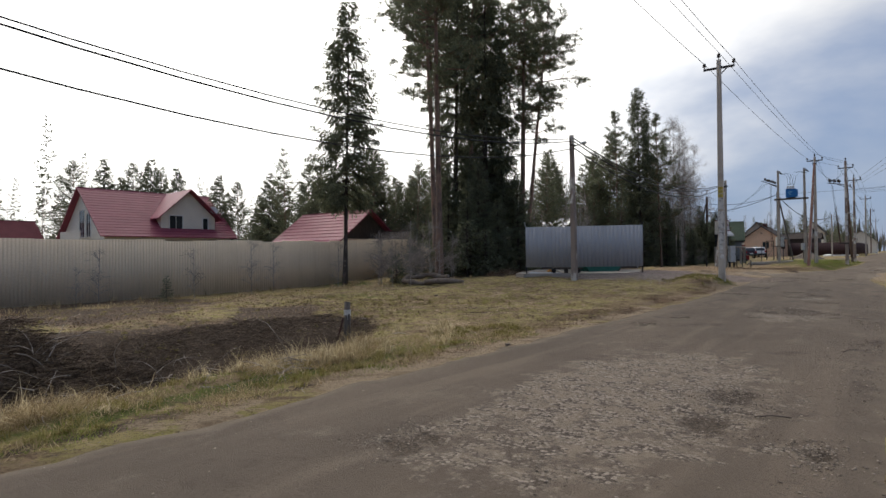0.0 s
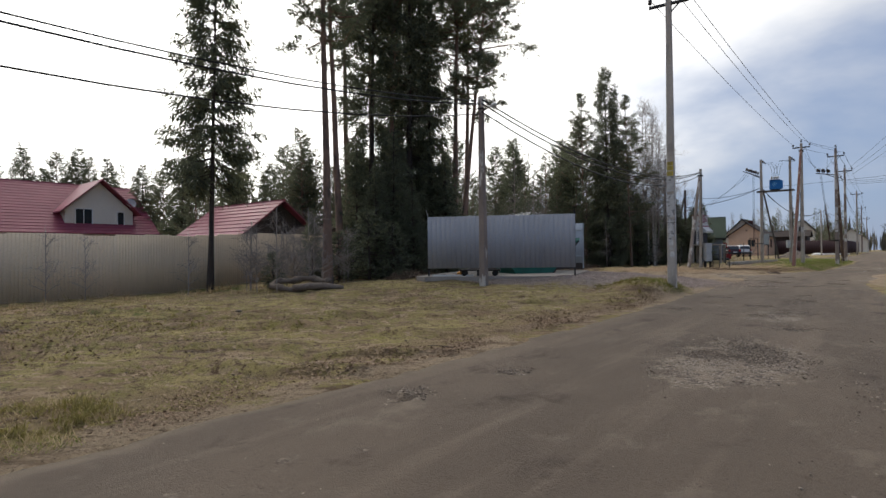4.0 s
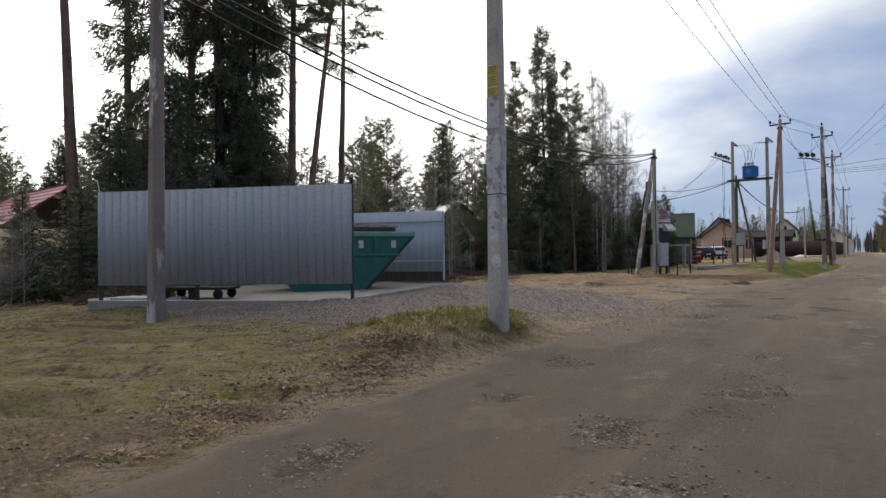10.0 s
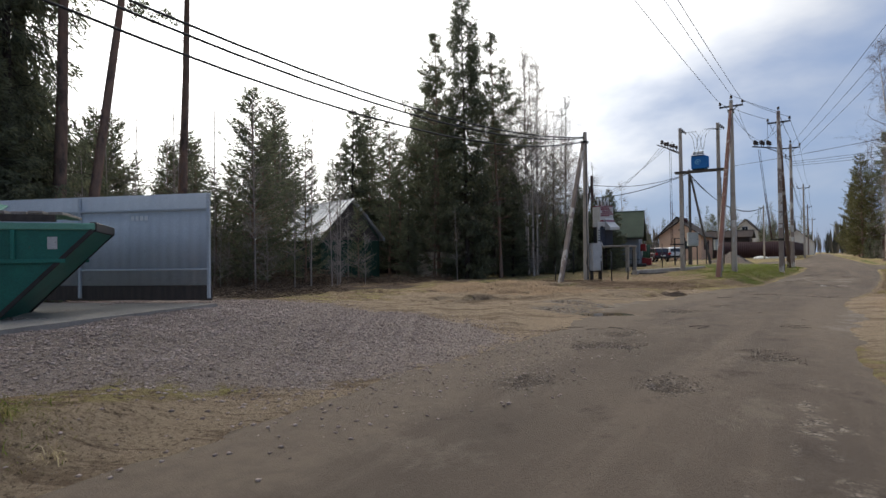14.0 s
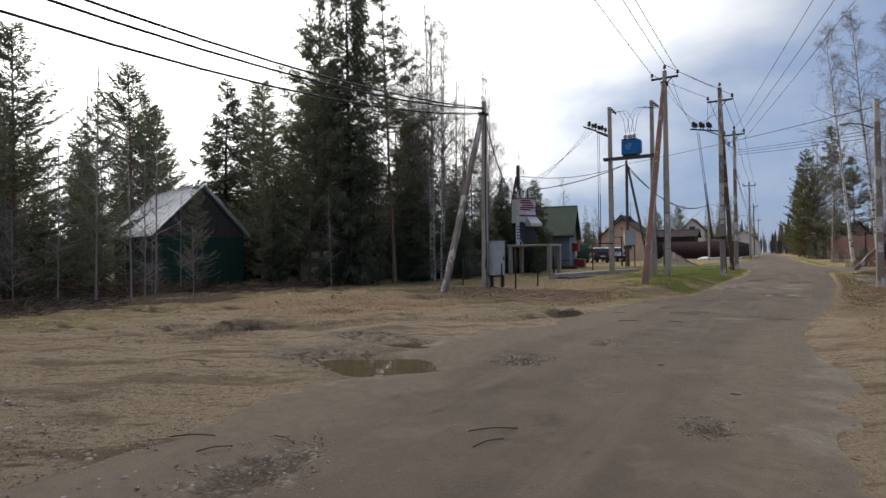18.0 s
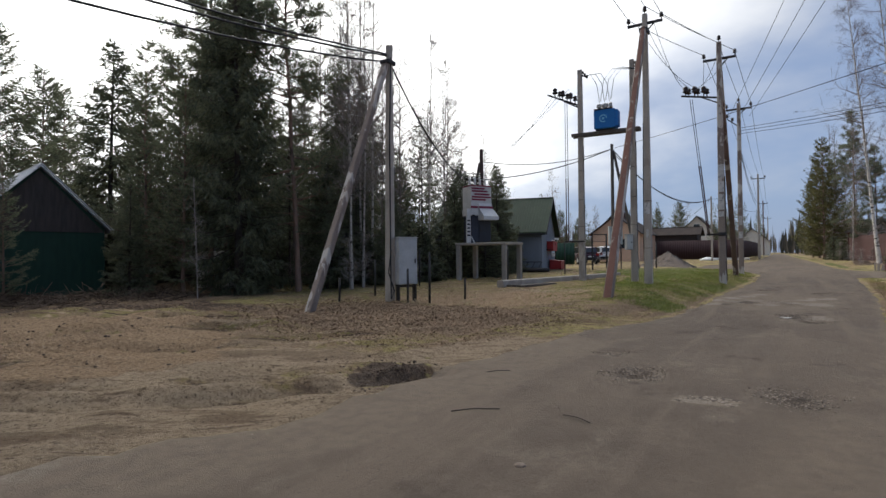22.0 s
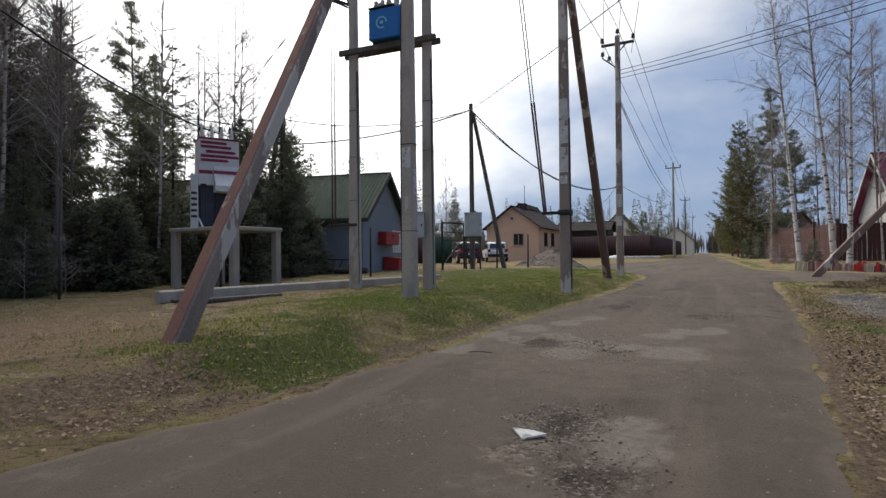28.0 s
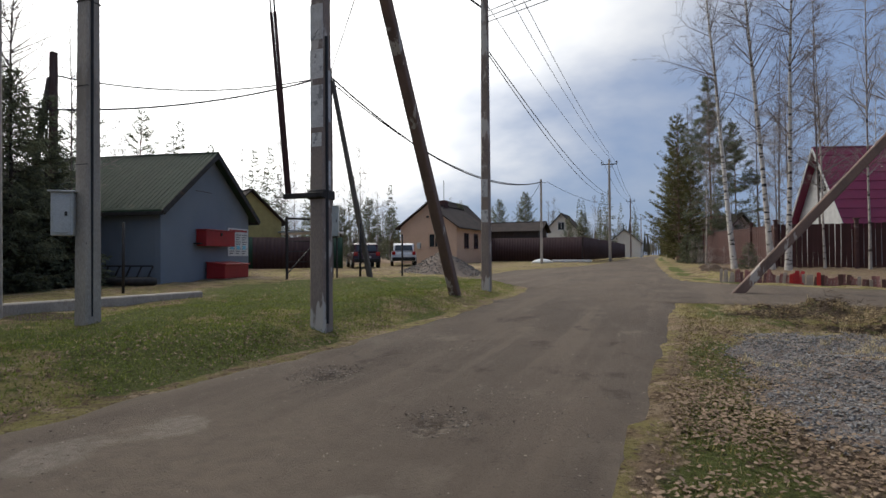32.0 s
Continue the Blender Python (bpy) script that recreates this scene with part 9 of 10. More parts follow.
edge_l = lambda x, y: smooth01((off_left(x, y) - 0.05) / 0.3)
grass("dry_grass", "tufts of straw-coloured dry grass along the verge", 110000, (-8.2, -4.6, -4, 9.5), lambda x, y: edge_l(x, y) * smooth01((2.6 - off_left(x, y)) / 1.2) * np.clip(0.35 + 1.1 * wob(x, y, 2.2, 1), 0.03, 1), M_GRASS_DRY, 0.10, 0.0035, 21, 1.4)
grass("long_dry_grass", "long dry grass hanging over the ditch edge", 46000, (-8.0, -5.6, -1, 6.5), lambda x, y: np.clip(wob(x, y, 1.6, 2) * 2 - 0.1, 0, 1) * smooth01((off_left(x, y) - 0.7) / 0.5) * smooth01((2.9 - off_left(x, y)) / 0.8), M_GRASS_DRY, 0.30, 0.003, 22, 1.6)
grass("green_grass", "fresh green grass along the verge", 70000, (-7.2, -4.6, -4, 9), lambda x, y: edge_l(x, y) * smooth01((1.9 - off_left(x, y)) / 1.0) * np.clip(0.25 + wob(x, y, 1.7, 3), 0, 1), M_GRASS, 0.06, 0.0035, 23, 1.1)
grass("mossy_grass", "short mossy turf on the open lot", 240000, (-23, -5, 4, 26), lambda x, y: smooth01((off_left(x, y) - 0.2) / 1.0) * np.clip(-0.25 + 1.9 * mottle(x, y, 1.9, 5), 0.02, 1) * smooth01((x + 25) / 14 + 0.25), M_MOSS, 0.028, 0.007, 24, 1.4)
grass("dry_grass", "dry weeds along the foot of the fence", 16000, (-23.6, -19, -2, 24), lambda x, y: np.clip(0.1 + 0.9 * wob(x, y, 1.2, 6), 0, 1), M_GRASS_DRY, 0.2, 0.008, 25, 0.7)
grass("pole_grass", "tuft of yellow-green grass round a pole foot", 17000, (-7.9, -5.2, 24.2, 28.6), lambda x, y: edge_l(x, y) * smooth01(1.25 - np.hypot((x + 6.5) / 1.25, (y - 26.2) / 1.9)), M_MOSS, 0.07, 0.0034, 26, 1.5)
grass("pole_grass", "yellow-green grass round a pole foot", 22000, (-7.9, -5.2, 24.2, 28.6), lambda x, y: edge_l(x, y) * smooth01(1.2 - np.hypot((x + 6.4) / 1.1, (y - 26.2) / 1.6)), M_GRASS, 0.09, 0.0032, 27, 1.2)
grass("green_grass", "fresh green grass on the bank under the line poles", 230000, (-10, -3.2, 54.5, 80), lambda x, y: smooth01((off_left(x, y) - 0.15) / 0.5) * np.clip(blob(x, y, -6.3, 66, 3.2, 10) * (0.75 + 0.6 * wob(x, y, 1.0, 8)), 0, 1), M_GRASS, 0.05, 0.004, 28, 0.9)
grass("dry_grass", "matted straw-coloured grass behind the line poles", 60000, (-17, -5, 53, 80), lambda x, y: smooth01((off_left(x, y) - 0.3) / 1.0) * np.clip(0.12 + 0.55 * wob(x, y, 0.9, 9), 0.03, 1), M_GRASS_DRY, 0.08, 0.004, 29, 1.2)
grass("dry_grass", "dry grass on the right-hand verge", 26000, (-0.5, 8, 50, 73.5), lambda x, y: smooth01((off_right(x, y) - 0.1) / 0.4) * np.clip(0.3 + 0.8 * wob(x, y, 1.0, 10), 0.03, 1) * (1 - blob(x, y, 3.6, 65.6, 2.3, 3.0)), M_GRASS_DRY, 0.06, 0.004, 30, 1.2)
grass("green_grass", "green grass along the pole bank edge", 130000, (-7.8, -2.8, 56.2, 78), lambda x, y: smooth01((off_left(x, y) - 0.05) / 0.3) * smooth01((3.2 - off_left(x, y)) / 1.5) * np.clip(0.6 + 0.5 * wob(x, y, 1.2, 16), 0, 1), M_GRASS, 0.06, 0.005, 33, 0.9)
grass("mossy_grass", "yellow-green grass on the right-hand verge", 190000, (-0.5, 6, 50, 74), lambda x, y: smooth01((off_right(x, y) - 0.02) / 0.2) * smooth01((3.0 - off_right(x, y)) / 1.4) * np.clip(0.75 * smooth01((1.1 - off_right(x, y)) / 0.7) * smooth01((y - 56) / 8) + 0.15 + 0.8 * wob(x, y, 1.1, 11), 0.05, 1) * (1 - 0.9 * gravel_right(x, y)), M_MOSS, 0.045, 0.0045, 31, 1.0)


def tufts(name, label, n, box, weight, material, h, per, seed, w=0.004, droop=0.55):
    """Clumps of long blades that arch outwards from one foot."""
    x, y, g = scatter(n, box, weight, seed)
    c = np.repeat(np.arange(len(x)), per)
    k = len(c)
    size = (h * g.uniform(0.5, 1.3, len(x)))[c] * g.uniform(0.5, 1.2, k)
    fx, fy = x[c] + g.normal(0, 0.035, k), y[c] + g.normal(0, 0.035, k)
    p = np.stack([fx, fy, land(fx, fy) - 0.01], 1)
    swing = (g.uniform(0, 2 * math.pi, len(x)))[c]
    an = swing + g.normal(0, 1.3, k)
    side = np.stack([np.cos(an), np.sin(an), an * 0], 1)
    out = g.uniform(0.15, 0.9, k)[:, None]
    up = np.array([0, 0, 1.0])
    m = p + unit(up + side * out) * (size * 0.55)[:, None]
    t = m + unit(up * (0.7 - 1.9 * droop * out) + side * (out + 0.35)) * (size * 0.6)[:, None]
    t[:, 2] = np.maximum(t[:, 2], land(t[:, 0], t[:, 1]) + 0.01)
    ww = np.stack([-np.sin(an), np.cos(an), an * 0], 1) * (w * g.uniform(0.6, 1.4, k))[:, None]
    v = np.stack([p - ww, p + ww, m + ww * 0.8, m - ww * 0.8, t + ww * 0.15, t - ww * 0.15], 1).reshape(-1, 3)
    b = np.arange(k)[:, None] * 6
    f = np.concatenate([b + np.array([[0, 1, 2, 3]]), b + np.array([[3, 2, 4, 5]])])
    return tagged(new(name, fast_mesh(name, v, f, material)), label, "grass", kind="stuff")


tufts("straw_tufts", "clumps of long straw-coloured grass along the ditch", 1300, (-8.4, -5.5, -2, 8.8), lambda x, y: (0.12 + blob(x, y, -6.7, 4.0, 1.0, 1.5)) * smooth01((off_left(x, y) - 0.75) / 0.4) * smooth01((2.75 - off_left(x, y)) / 0.6) * np.clip(0.35 + 1.2 * wob(x, y, 1.5, 2), 0.04, 1), M_STRAW, 0.34, 34, 81, 0.0042, 0.7)
tufts("green_tufts", "clumps of yellow-green grass along the verge", 1500, (-7.4, -5.1, -3, 9.5), lambda x, y: smooth01((off_left(x, y) - 0.3) / 0.3) * smooth01((2.1 - off_left(x, y)) / 0.8) * np.clip(0.4 + 1.1 * wob(x, y, 1.3, 31), 0, 1), M_MOSS, 0.12, 30, 82, 0.004, 0.6)
tufts("straw_tufts", "tuft of pale arching grass round the pole foot", 150, (-7.6, -5.5, 23.6, 28.4), lambda x, y: smooth01((off_left(x, y) - 0.12) / 0.2) * smooth01(1.25 - np.hypot((x + 6.35) / 0.9, (y - 25.9) / 1.7)), M_STRAW, 0.15, 22, 83, 0.0036, 0.75)
tufts("green_tufts", "yellow-green clumps of grass on the bank by the pole", 420, (-8.6, -5.5, 23.0, 28.6), lambda x, y: smooth01((off_left(x, y) - 0.2) / 0.3) * smooth01(1.25 - np.hypot((x + 6.9) / 1.4, (y - 25.6) / 2.0)), M_MOSS, 0.13, 26, 84, 0.004, 0.6)
tufts("straw_tufts", "matted straw-coloured grass on the pole bank", 520, (-10.5, -3.4, 56, 79), lambda x, y: smooth01((off_left(x, y) - 0.25) / 0.4) * np.clip(-0.1 + 0.9 * wob(x, y, 0.9, 33), 0.01, 1), M_GRASS_DRY, 0.12, 24, 85, 0.004, 0.8)
tufts("straw_tufts", "matted straw-coloured grass on the right-hand verge", 900, (0.8, 8.0, 66.5, 73.3), lambda x, y: smooth01((off_right(x, y) - 0.15) / 0.4) * np.clip(0.25 + 0.8 * wob(x, y, 1.1, 34), 0.05, 1), M_STRAW, 0.11, 24, 86, 0.004, 0.8)
tufts("dry_tufts", "short withered tufts behind the ditch", 1500, (-21.5, -8.5, 3, 15), lambda x, y: smooth01((off_left(x, y) - 2.8) / 1) * np.clip(0.25 + 0.9 * mottle(x, y, 1.1, 41), 0.03, 1), M_MOSS, 0.10, 14, 92, 0.006, 0.8)
tufts("straw_tufts", "withered grass hanging from the torn turf", 520, (1.9, 8, 69.6, 73.2), lambda x, y: np.clip(blob(x, y, 3.2, 71.6, 1.5, 0.8) + blob(x, y, 4.6, 70.6, 1.5, 0.9) + blob(x, y, 6.2, 71.0, 1.4, 0.8), 0, 1), M_GRASS_DRY, 0.16, 22, 94, 0.005, 0.85)
tufts("dry_weeds", "dry weeds along the foot of the fence", 260, (-23.6, -21.2, -4, 24), lambda x, y: np.clip(0.2 + 0.9 * wob(x, y, 1.2, 6), 0.02, 1), M_GRASS_DRY, 0.42, 16, 87, 0.006, 0.3)
tufts("straw_tufts", "thin dry grass by the braced pole", 420, (-16, -9, 53.5, 60), lambda x, y: np.clip(0.2 + 0.8 * wob(x, y, 1.2, 36), 0.03, 1), M_STRAW, 0.13, 20, 88, 0.004, 0.6)


def litter(name, label, n, box, weight, material, size, seed, flat=0.25):
    """Small flakes lying on the ground: leaves or chips."""
    x, y, g = scatter(n, box, weight, seed)
    k = len(x)
    an = g.uniform(0, 2 * math.pi, k)
    s = size * g.uniform(0.5, 1.4, k)
    d = np.stack([np.cos(an), np.sin(an), g.normal(0, flat, k)], 1) * s[:, None]
    w = np.stack([-np.sin(an), np.cos(an), g.normal(0, flat, k)], 1) * (s * 0.36)[:, None]
    p = np.stack([x, y, land(x, y) + 0.012 + 0.012 * g.random(k)], 1)
    v, f = blades(p, d, w)
    v = v.reshape(-1, 4, 3)
    v[:, 1::2, 2] += (s * g.uniform(-0.1, 0.22, k))[:, None]
    v[:, 2, 2] += s * g.uniform(-0.1, 0.2, k)
    v = v.reshape(-1, 3)
    return tagged(new(name, fast_mesh(name, v, f, material)), label, "litter", kind="stuff")


litter("fallen_leaves", "brown leaf litter by the braced pole", 120000, (-15, -4.5, 47, 58), lambda x, y: smooth01((off_left(x, y) - 0.2) / 0.8) * np.clip(blob(x, y, -9.8, 51.6, 5, 4.2) - blob(x, y, -9.8, 56.4, 3.6, 2.8), 0, 1), M_LEAF, 0.042, 41)
litter("fallen_leaves", "brown leaves along the road edge", 44000, (-9, -3.2, 54, 72), lambda x, y: smooth01((off_left(x, y) + 0.02) / 0.3) * smooth01((2.6 - off_left(x, y)) / 1.6) * np.clip(0.55 + 0.6 * wob(x, y, 1.2, 37), 0.1, 1), M_LEAF, 0.034, 42)
litter("fallen_leaves", "brown leaves on the right-hand verge", 80000, (-0.2, 5, 2, 58), lambda x, y: smooth01((off_right(x, y) - 0.1) / 0.5) * np.clip(0.3 + mottle(x, y, 0.9, 12), 0.08, 1), M_LEAF, 0.04, 43)
litter("fallen_leaves", "thick grey-brown leaf litter beside the gravel", 230000, (0.2, 6.0, 52, 73.2), lambda x, y: smooth01((off_right(x, y) + 0.05) / 0.25) * np.clip(0.5 + 0.8 * wob(x, y, 1.3, 15), 0.12, 1) * (1 - 0.88 * gravel_right(x, y)) * smooth01((70 - y) / 5 + 0.25), M_LEAF, 0.036, 48, 0.2)
litter("wood_chips", "brown chips and leaves over the clearing", 34000, (-22, -8, 36, 52), lambda x, y: np.clip(0.2 + 0.7 * mottle(x, y, 0.8, 13), 0.04, 1) * smooth01((off_left(x, y) - 2) / 2) * (0.25 + smooth01((-x - 12) / 4)), M_LEAF, 0.045, 44)
litter("fallen_leaves", "brown leaves scattered over the lot", 60000, (-20, -5, 6, 25), lambda x, y: smooth01((off_left(x, y) - 0.1) / 0.6) * np.clip(0.1 + 0.5 * mottle(x, y, 1.1, 14), 0.03, 1), M_LEAF, 0.036, 45)
litter("fallen_leaves", "pale dry leaves drifted along the road edge", 60000, (-8, -4.8, 6, 27), lambda x, y: smooth01((off_left(x, y) - 0.08) / 0.2) * smooth01((1.7 - off_left(x, y)) / 0.9) * np.clip(0.3 + 1.1 * wob(x, y, 1.1, 38), 0.04, 1) * smooth01((y - 9) / 6 + 0.35), M_LEAF, 0.040, 49)


litter("bark_crumbs", "crumbs of bark, leaves and soil along the road edge", 90000, (-8, -4.6, 5, 25), lambda x, y: smooth01((off_left(x, y) - 0.02) / 0.15) * smooth01((1.5 - off_left(x, y)) / 0.8) * np.clip(1.8 * wob(x, y, 1.5, 9), 0, 1), M_LITTER, 0.028, 46, 0.3)
litter("fallen_leaves", "brown leaves and bark on the bare soil behind the ditch", 26000, (-21, -9, 3, 14), lambda x, y: smooth01((off_left(x, y) - 3) / 1) * np.clip(0.35 + 0.9 * mottle(x, y, 1.0, 24), 0.05, 1), M_LITTER, 0.05, 91)
litter("bark_crumbs", "crumbs of bark and soil over the lot", 60000, (-17, -6, 8, 24), lambda x, y: smooth01((off_left(x, y) - 0.8) / 0.6) * np.clip(1.6 * mottle(x, y, 1.3, 4) - 0.35, 0, 1), M_MUD, 0.03, 47, 0.3)


def stones(name, label, n, box, weight, material, size, seed, on_road=False, flat=0.6):
    """Angular chips with eight faces each, half sunk."""
    x, y, g = scatter(n, box, weight, seed)
    k = len(x)
    s = size * g.uniform(0.45, 1.5, k)
    c = np.stack([x, y, land(x, y) + np.where((off_left(x, y) < 0.12) & (off_right(x, y) < 0.12), 0.018, 0.0) + s * 0.15], 1)
    dirs = np.array([[1, 0, 0], [0, 1, 0], [-1, 0, 0], [0, -1, 0], [0, 0, 1], [0, 0, -1]], float)
    an = g.uniform(0, 2 * math.pi, k)
    rot = np.stack([np.stack([np.cos(an), -np.sin(an), an * 0], 1), np.stack([np.sin(an), np.cos(an), an * 0], 1), np.tile([0, 0, 1.0], (k, 1))], 1)
    pts = np.einsum("kij,vj->kvi", rot, dirs) * s[:, None, None] * g.uniform(0.55, 1.0, (k, 6, 1))
    pts[:, :, 2] *= flat
    pts[:, :, :2] += (g.normal(0, 0.16, (k, 6, 2)) * s[:, None, None])
    v = (c[:, None, :] + pts).reshape(-1, 3)
    tri = np.array([[0, 1, 4], [1, 2, 4], [2, 3, 4], [3, 0, 4], [1, 0, 5], [2, 1, 5], [3, 2, 5], [0, 3, 5]])
    f = (np.arange(k)[:, None, None] * 6 + tri[None]).reshape(-1, 3)
    return tagged(new(name, fast_mesh(name, v, f, material)), label, "gravel", kind="stuff")


def gravel_weight(x, y):
    w = np.maximum(blob(x, y, -13, 29.5, 7.0, 8.0) * smooth01((off_left(x, y) - 1.3) / 1.0) * smooth01((y - 22.3 + 0.25 * (x + 9)) / 1.5), blob(x, y, -8.3, 32.5, 2.8, 4.4))
    w = np.maximum(w ** 1.6, blob(x, y, -5.9, 33.0, 1.9, 4.8) * 0.14)
    return np.clip(w * (0.85 + 0.5 * wob(x, y, 1.4, 3)) * smooth01((36.2 + 0.4 * wob(x, y, 1.1) - y) / 1.2), 0, 1)


stones("crushed_stone", "pinkish crushed stone round the concrete pad", 150000, (-19, -3.6, 22, 40), gravel_weight, M_STONE, 0.0235, 51, flat=0.5)
stones("crushed_stone", "grey crushed stone on the right-hand verge", 90000, (0.8, 8.5, 61.5, 71), lambda x, y: gravel_right(x, y), M_STONE_GREY, 0.019, 52)
stones("road_grit", "loose grit on the broken asphalt", 60000, (-5, 0.4, 1, 75), lambda x, y: np.clip(sum(smooth01(1.6 - np.hypot(x - hx, (y - hy) * 0.7) / (hr * 1.2)) for hx, hy, hr in HOLES) * 0.5 + 0.03, 0, 1), M_RUBBLE, 0.010, 53, True, 0.35)
stones("roadside_grit", "grit and crumbs along the road edges", 70000, (-7.5, 2.5, 0, 80), lambda x, y: np.clip(np.exp(-(off_left(x, y) / 0.35) ** 2) + np.exp(-(off_right(x, y) / 0.35) ** 2), 0, 1) * 0.6, M_RUBBLE, 0.010, 54, True, 0.35)
stones("clods", "wet dark clods thrown up beside the road", 2600, (-7.4, -4.9, 45.2, 47.6), lambda x, y: np.clip(1.3 * blob(x, y, -6.0, 46.3, 0.4, 0.75) * (0.6 + wob(x, y, 3.0, 4)), 0, 1), M_MUD, 0.02, 73)
stones("turf_clods", "dark torn clods of earth and turf", 3600, (1.8, 8, 69.5, 73.4), lambda x, y: np.clip(blob(x, y, 3.2, 71.6, 1.4, 0.7) + blob(x, y, 4.6, 70.5, 1.4, 0.9) + blob(x, y, 6.2, 71.0, 1.2, 0.7), 0, 1), M_TURF, 0.045, 67)
stones("road_grit", "scattered crumbs of asphalt and small stones", 26000, (-4, 1.2, 54, 80), lambda x, y: np.clip(1.5 * wob(x, y, 1.1, 21) - 0.35, 0.06, 1) * smooth01(-off_right(x, y) / 0.1) * smooth01(-off_left(x, y) / 0.1), M_RUBBLE, 0.011, 68, True, 0.4)
stones("clods", "dark clods of earth over the lot", 6000, (-22, -5, 4, 24), lambda x, y: smooth01((off_left(x, y) - 0.4) / 1) * 0.35, M_MUD, 0.02, 55)
stones("clods", "brown clods at the edge of the mud", 6000, (-18, -5.6, 38, 54), lambda x, y: np.clip(blob(x, y, -6.1, 46.4, 0.9, 0.8) + blob(x, y, -6.4, 39.4, 1.6, 1.0) * 0.2 + blob(x, y, -12, 45.5, 4, 2.5) * 0.25, 0, 1), M_MUD, 0.03, 56)
RUBBLE = [(hx, hy, hr * 1.15, hr * 1.5, int(1500 * hr), 100 + i) for i, (hx, hy, hr) in enumerate(HOLES)]
RUBBLE += [(-2.0, 15.4, 0.85, 2.0, 3600, 57), (-2.4, 21.6, 0.6, 1.4, 1800, 58), (-1.9, 5.5, 1.3, 2.4, 2600, 59), (-0.35, 12.0, 0.5, 9.0, 2600, 60), (-2.4, 25.4, 0.35, 1.6, 700, 64), (-6.4, 36.0, 0.7, 0.5, 400, 71), (-2.2, 59.6, 0.6, 0.9, 700, 72)]
for sx_, sy_, rx2, ry2, n2, sd in RUBBLE:
    stones("road_rubble", "loose pale rubble where the asphalt has broken up", int(n2 * 2.2), (sx_ - rx2 * 1.4, sx_ + rx2 * 1.4, sy_ - ry2 * 1.4, sy_ + ry2 * 1.4), lambda x, y: np.clip(blob(x, y, sx_, sy_, rx2, ry2) * (0.5 + wob(x, y, 1.8, 2)), 0, 1), M_RUBBLE, 0.012 if sy_ < 8 else 0.015, sd, True, 0.45)
lone("paper_scrap", Geo().prism([(-0.14, 0.07), (0.02, -0.13), (0.13, 0.05), (0.02, 0.08)], 0, 0.012), M_PAPER, "pale scrap of board lying on the road", "scrap", pose(-1.85, 56.38, zl(-1.85, 56.38) + 0.02, 0, 0, -4))
for i, (x, y, s) in enumerate(((-2.2, 26.1, 0.05), (-4.2, 5.0, 0.04), (-5.0, 7.6, 0.06), (-2.9, 41.0, 0.05), (-2.0, 39.8, 0.06), (-3.4, 44.4, 0.05), (-0.3, 66.5, 0.04), (0.2, 64.6, 0.03), (-1.7, 67.0, 0.04), (-9.9, 8.8, 0.1), (-12.5, 14.5, 0.09))):
    g = Geo().lathe([(s * 0.5, 0), (s, s * 0.15), (s * 0.75, s * 0.42), (s * 0.25, s * 0.52)], 6)
    lone("stone", g, M_PEBBLE, "small brown stone lying on the ground", "stone", pose(x, y, zl(x, y) + 0.005, 0, 0, 40 * i), "stones", smooth=True)
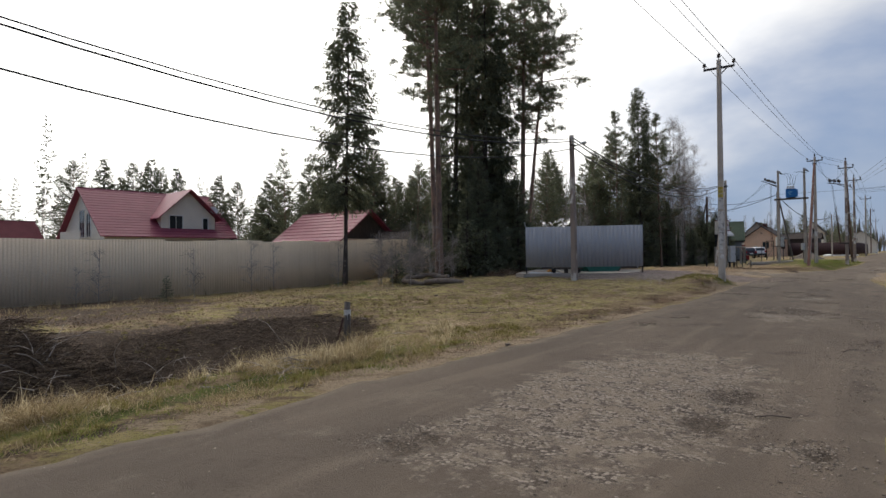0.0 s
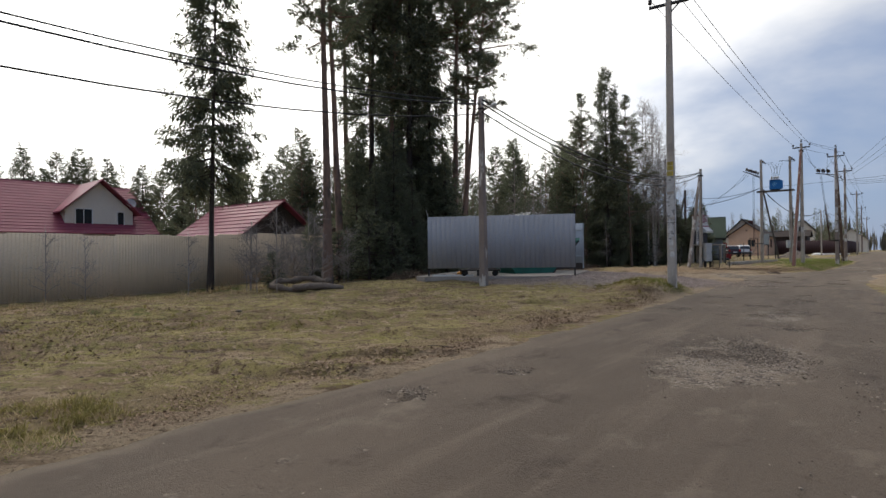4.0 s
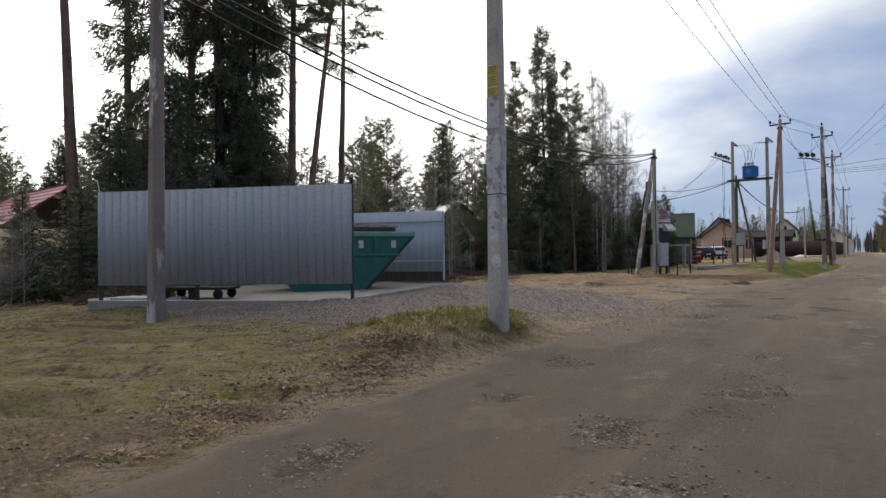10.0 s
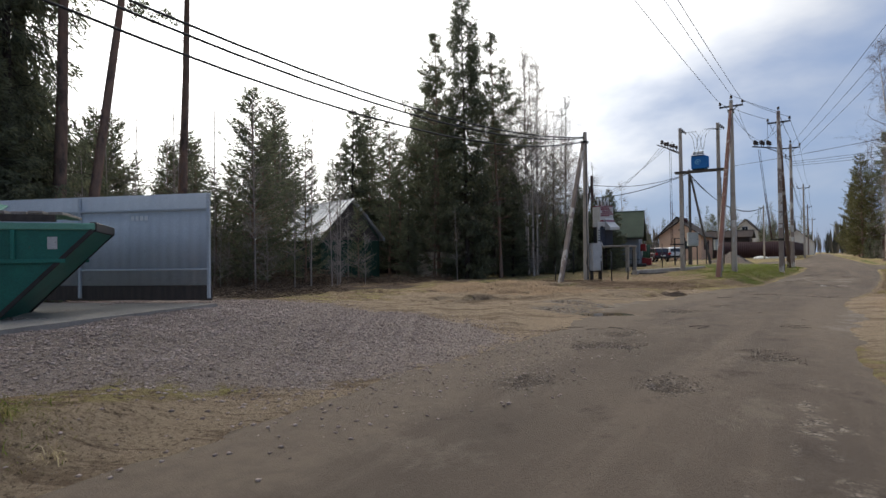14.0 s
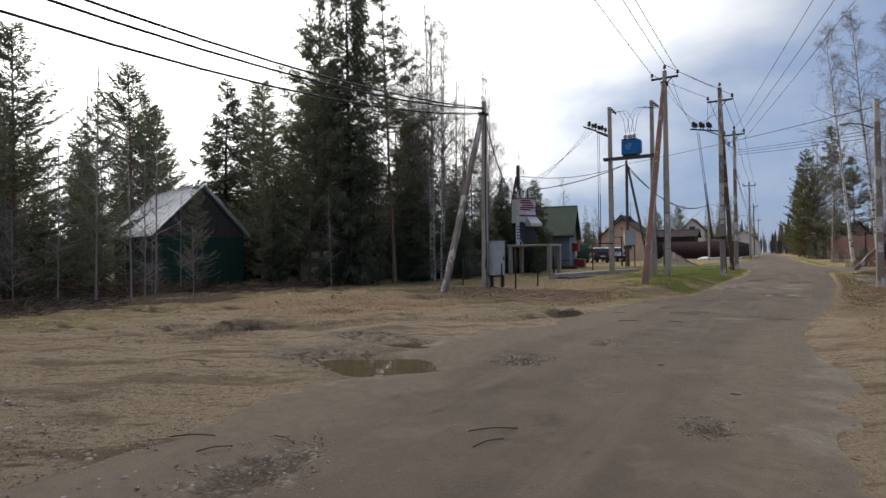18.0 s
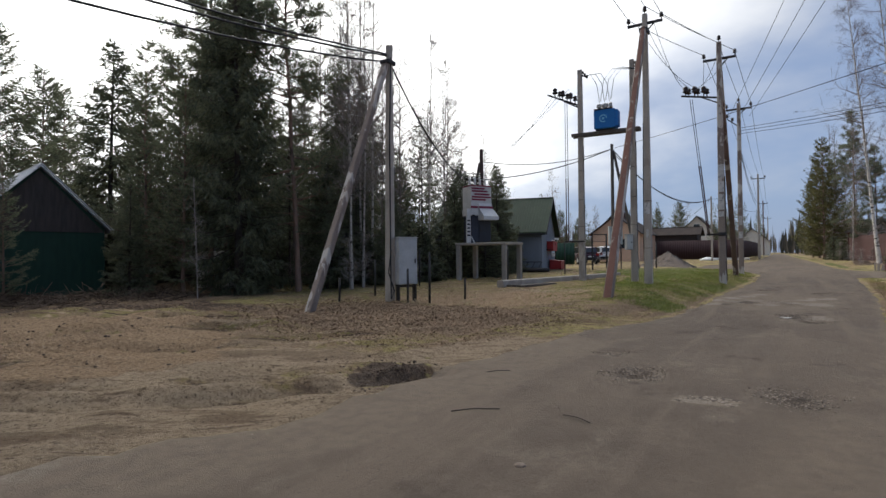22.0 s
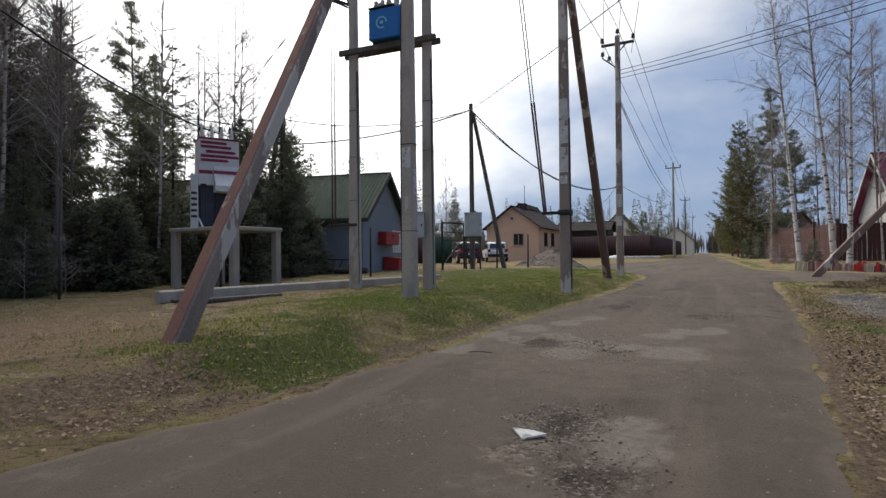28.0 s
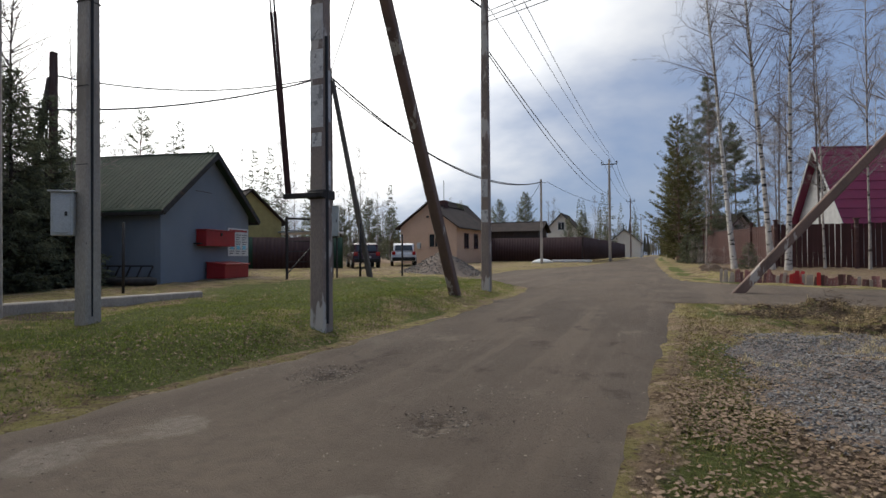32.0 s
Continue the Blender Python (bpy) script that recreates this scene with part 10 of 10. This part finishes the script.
for i, (x, y, l, an_) in enumerate(((-4.3, 45.4, 0.45, 40), (-4.9, 47.1, 0.3, 50), (-3.4, 45.6, 0.3, -20), (-0.9, 5.6, 0.3, 35), (-0.6, 10.0, 0.4, 70), (-3.3, 59.0, 0.3, 10), (-5.5, 13.6, 0.4, 15), (-5.6, 36.3, 0.35, 35), (-5.2, 36.2, 0.25, 60), (-3.6, 37.6, 0.4, 40), (-3.5, 37.3, 0.3, 70), (-4.9, 36.6, 0.3, -10))):
    lone("stick", Geo().tube([(-l / 2, 0, 0.012), (0, 0.02, 0.02), (l / 2, -0.01, 0.012)], 0.005, 5), M_WOOD_DARK, "dark stick lying on the road", "stick", pose(x, y, zl(x, y) + 0.018, 0, 0, an_), "sticks", smooth=True)

# pools in shallow hollows: a level sheet that the ground cuts off
for cx_, cy_, rx2, ry2, up_, lab_ in ((-6.6, 39.45, 1.55, 0.85, 0.05, "shallow muddy puddle reflecting the sky"), (-7.2, 40.75, 0.95, 0.36, 0.03, "small shallow pool in a wheel rut")):
    sheet = [(rx2 * math.cos(a), ry2 * math.sin(a)) for a in np.linspace(0, 2 * math.pi, 40, endpoint=False)]
    lone("puddle", Geo().prism(sheet, -0.03, 0.0), M_WATER, lab_, "puddle", pose(cx_, cy_, zl(cx_, cy_) + up_), kind="structure")


def mound(name, label, cx, cy, r, h, material, seed):
    g = np.random.default_rng(seed)
    k, m_ = 28, 9
    v = []
    for j in range(m_):
        t = j / (m_ - 1)
        for i in range(k):
            a = 2 * math.pi * i / k
            rr = r * t * (1 + 0.1 * math.sin(3 * a + seed) + 0.05 * math.sin(7 * a))
            x, y = cx + rr * math.cos(a), cy + rr * 1.3 * math.sin(a)
            v.append((x, y, zl(x, y) - 0.03 + h * (1 - t) ** 1.1 * (1 + g.normal(0, 0.04))))
    f = [(j * k + i, j * k + (i + 1) % k, (j + 1) * k + (i + 1) % k, (j + 1) * k + i) for j in range(m_ - 1) for i in range(k)]
    base = tagged(new(name, fast_mesh(name, v, f, M_PEBBLE, True)), label, "gravel heap", kind="stuff")
    n_ = 2600
    a, t = g.uniform(0, 2 * math.pi, n_), np.sqrt(g.random(n_))
    x, y = cx + r * t * np.cos(a), cy + r * 1.3 * t * np.sin(a)
    z = land(x, y) + h * (1 - t) ** 1.1
    d = unit(g.normal(size=(n_, 3))) * 0.07
    w = unit(np.cross(d, g.normal(size=(n_, 3)))) * 0.03
    bv, bf = blades(np.stack([x, y, z], 1), d, w)
    o = new("loose_stones", fast_mesh("loose_stones", bv, bf, material))
    o.parent = base
    return base


mound("spoil_heap", "heap of grey gravel beside the road", -9.2, 84.0, 2.0, 1.05, M_STONE_GREY, 61)
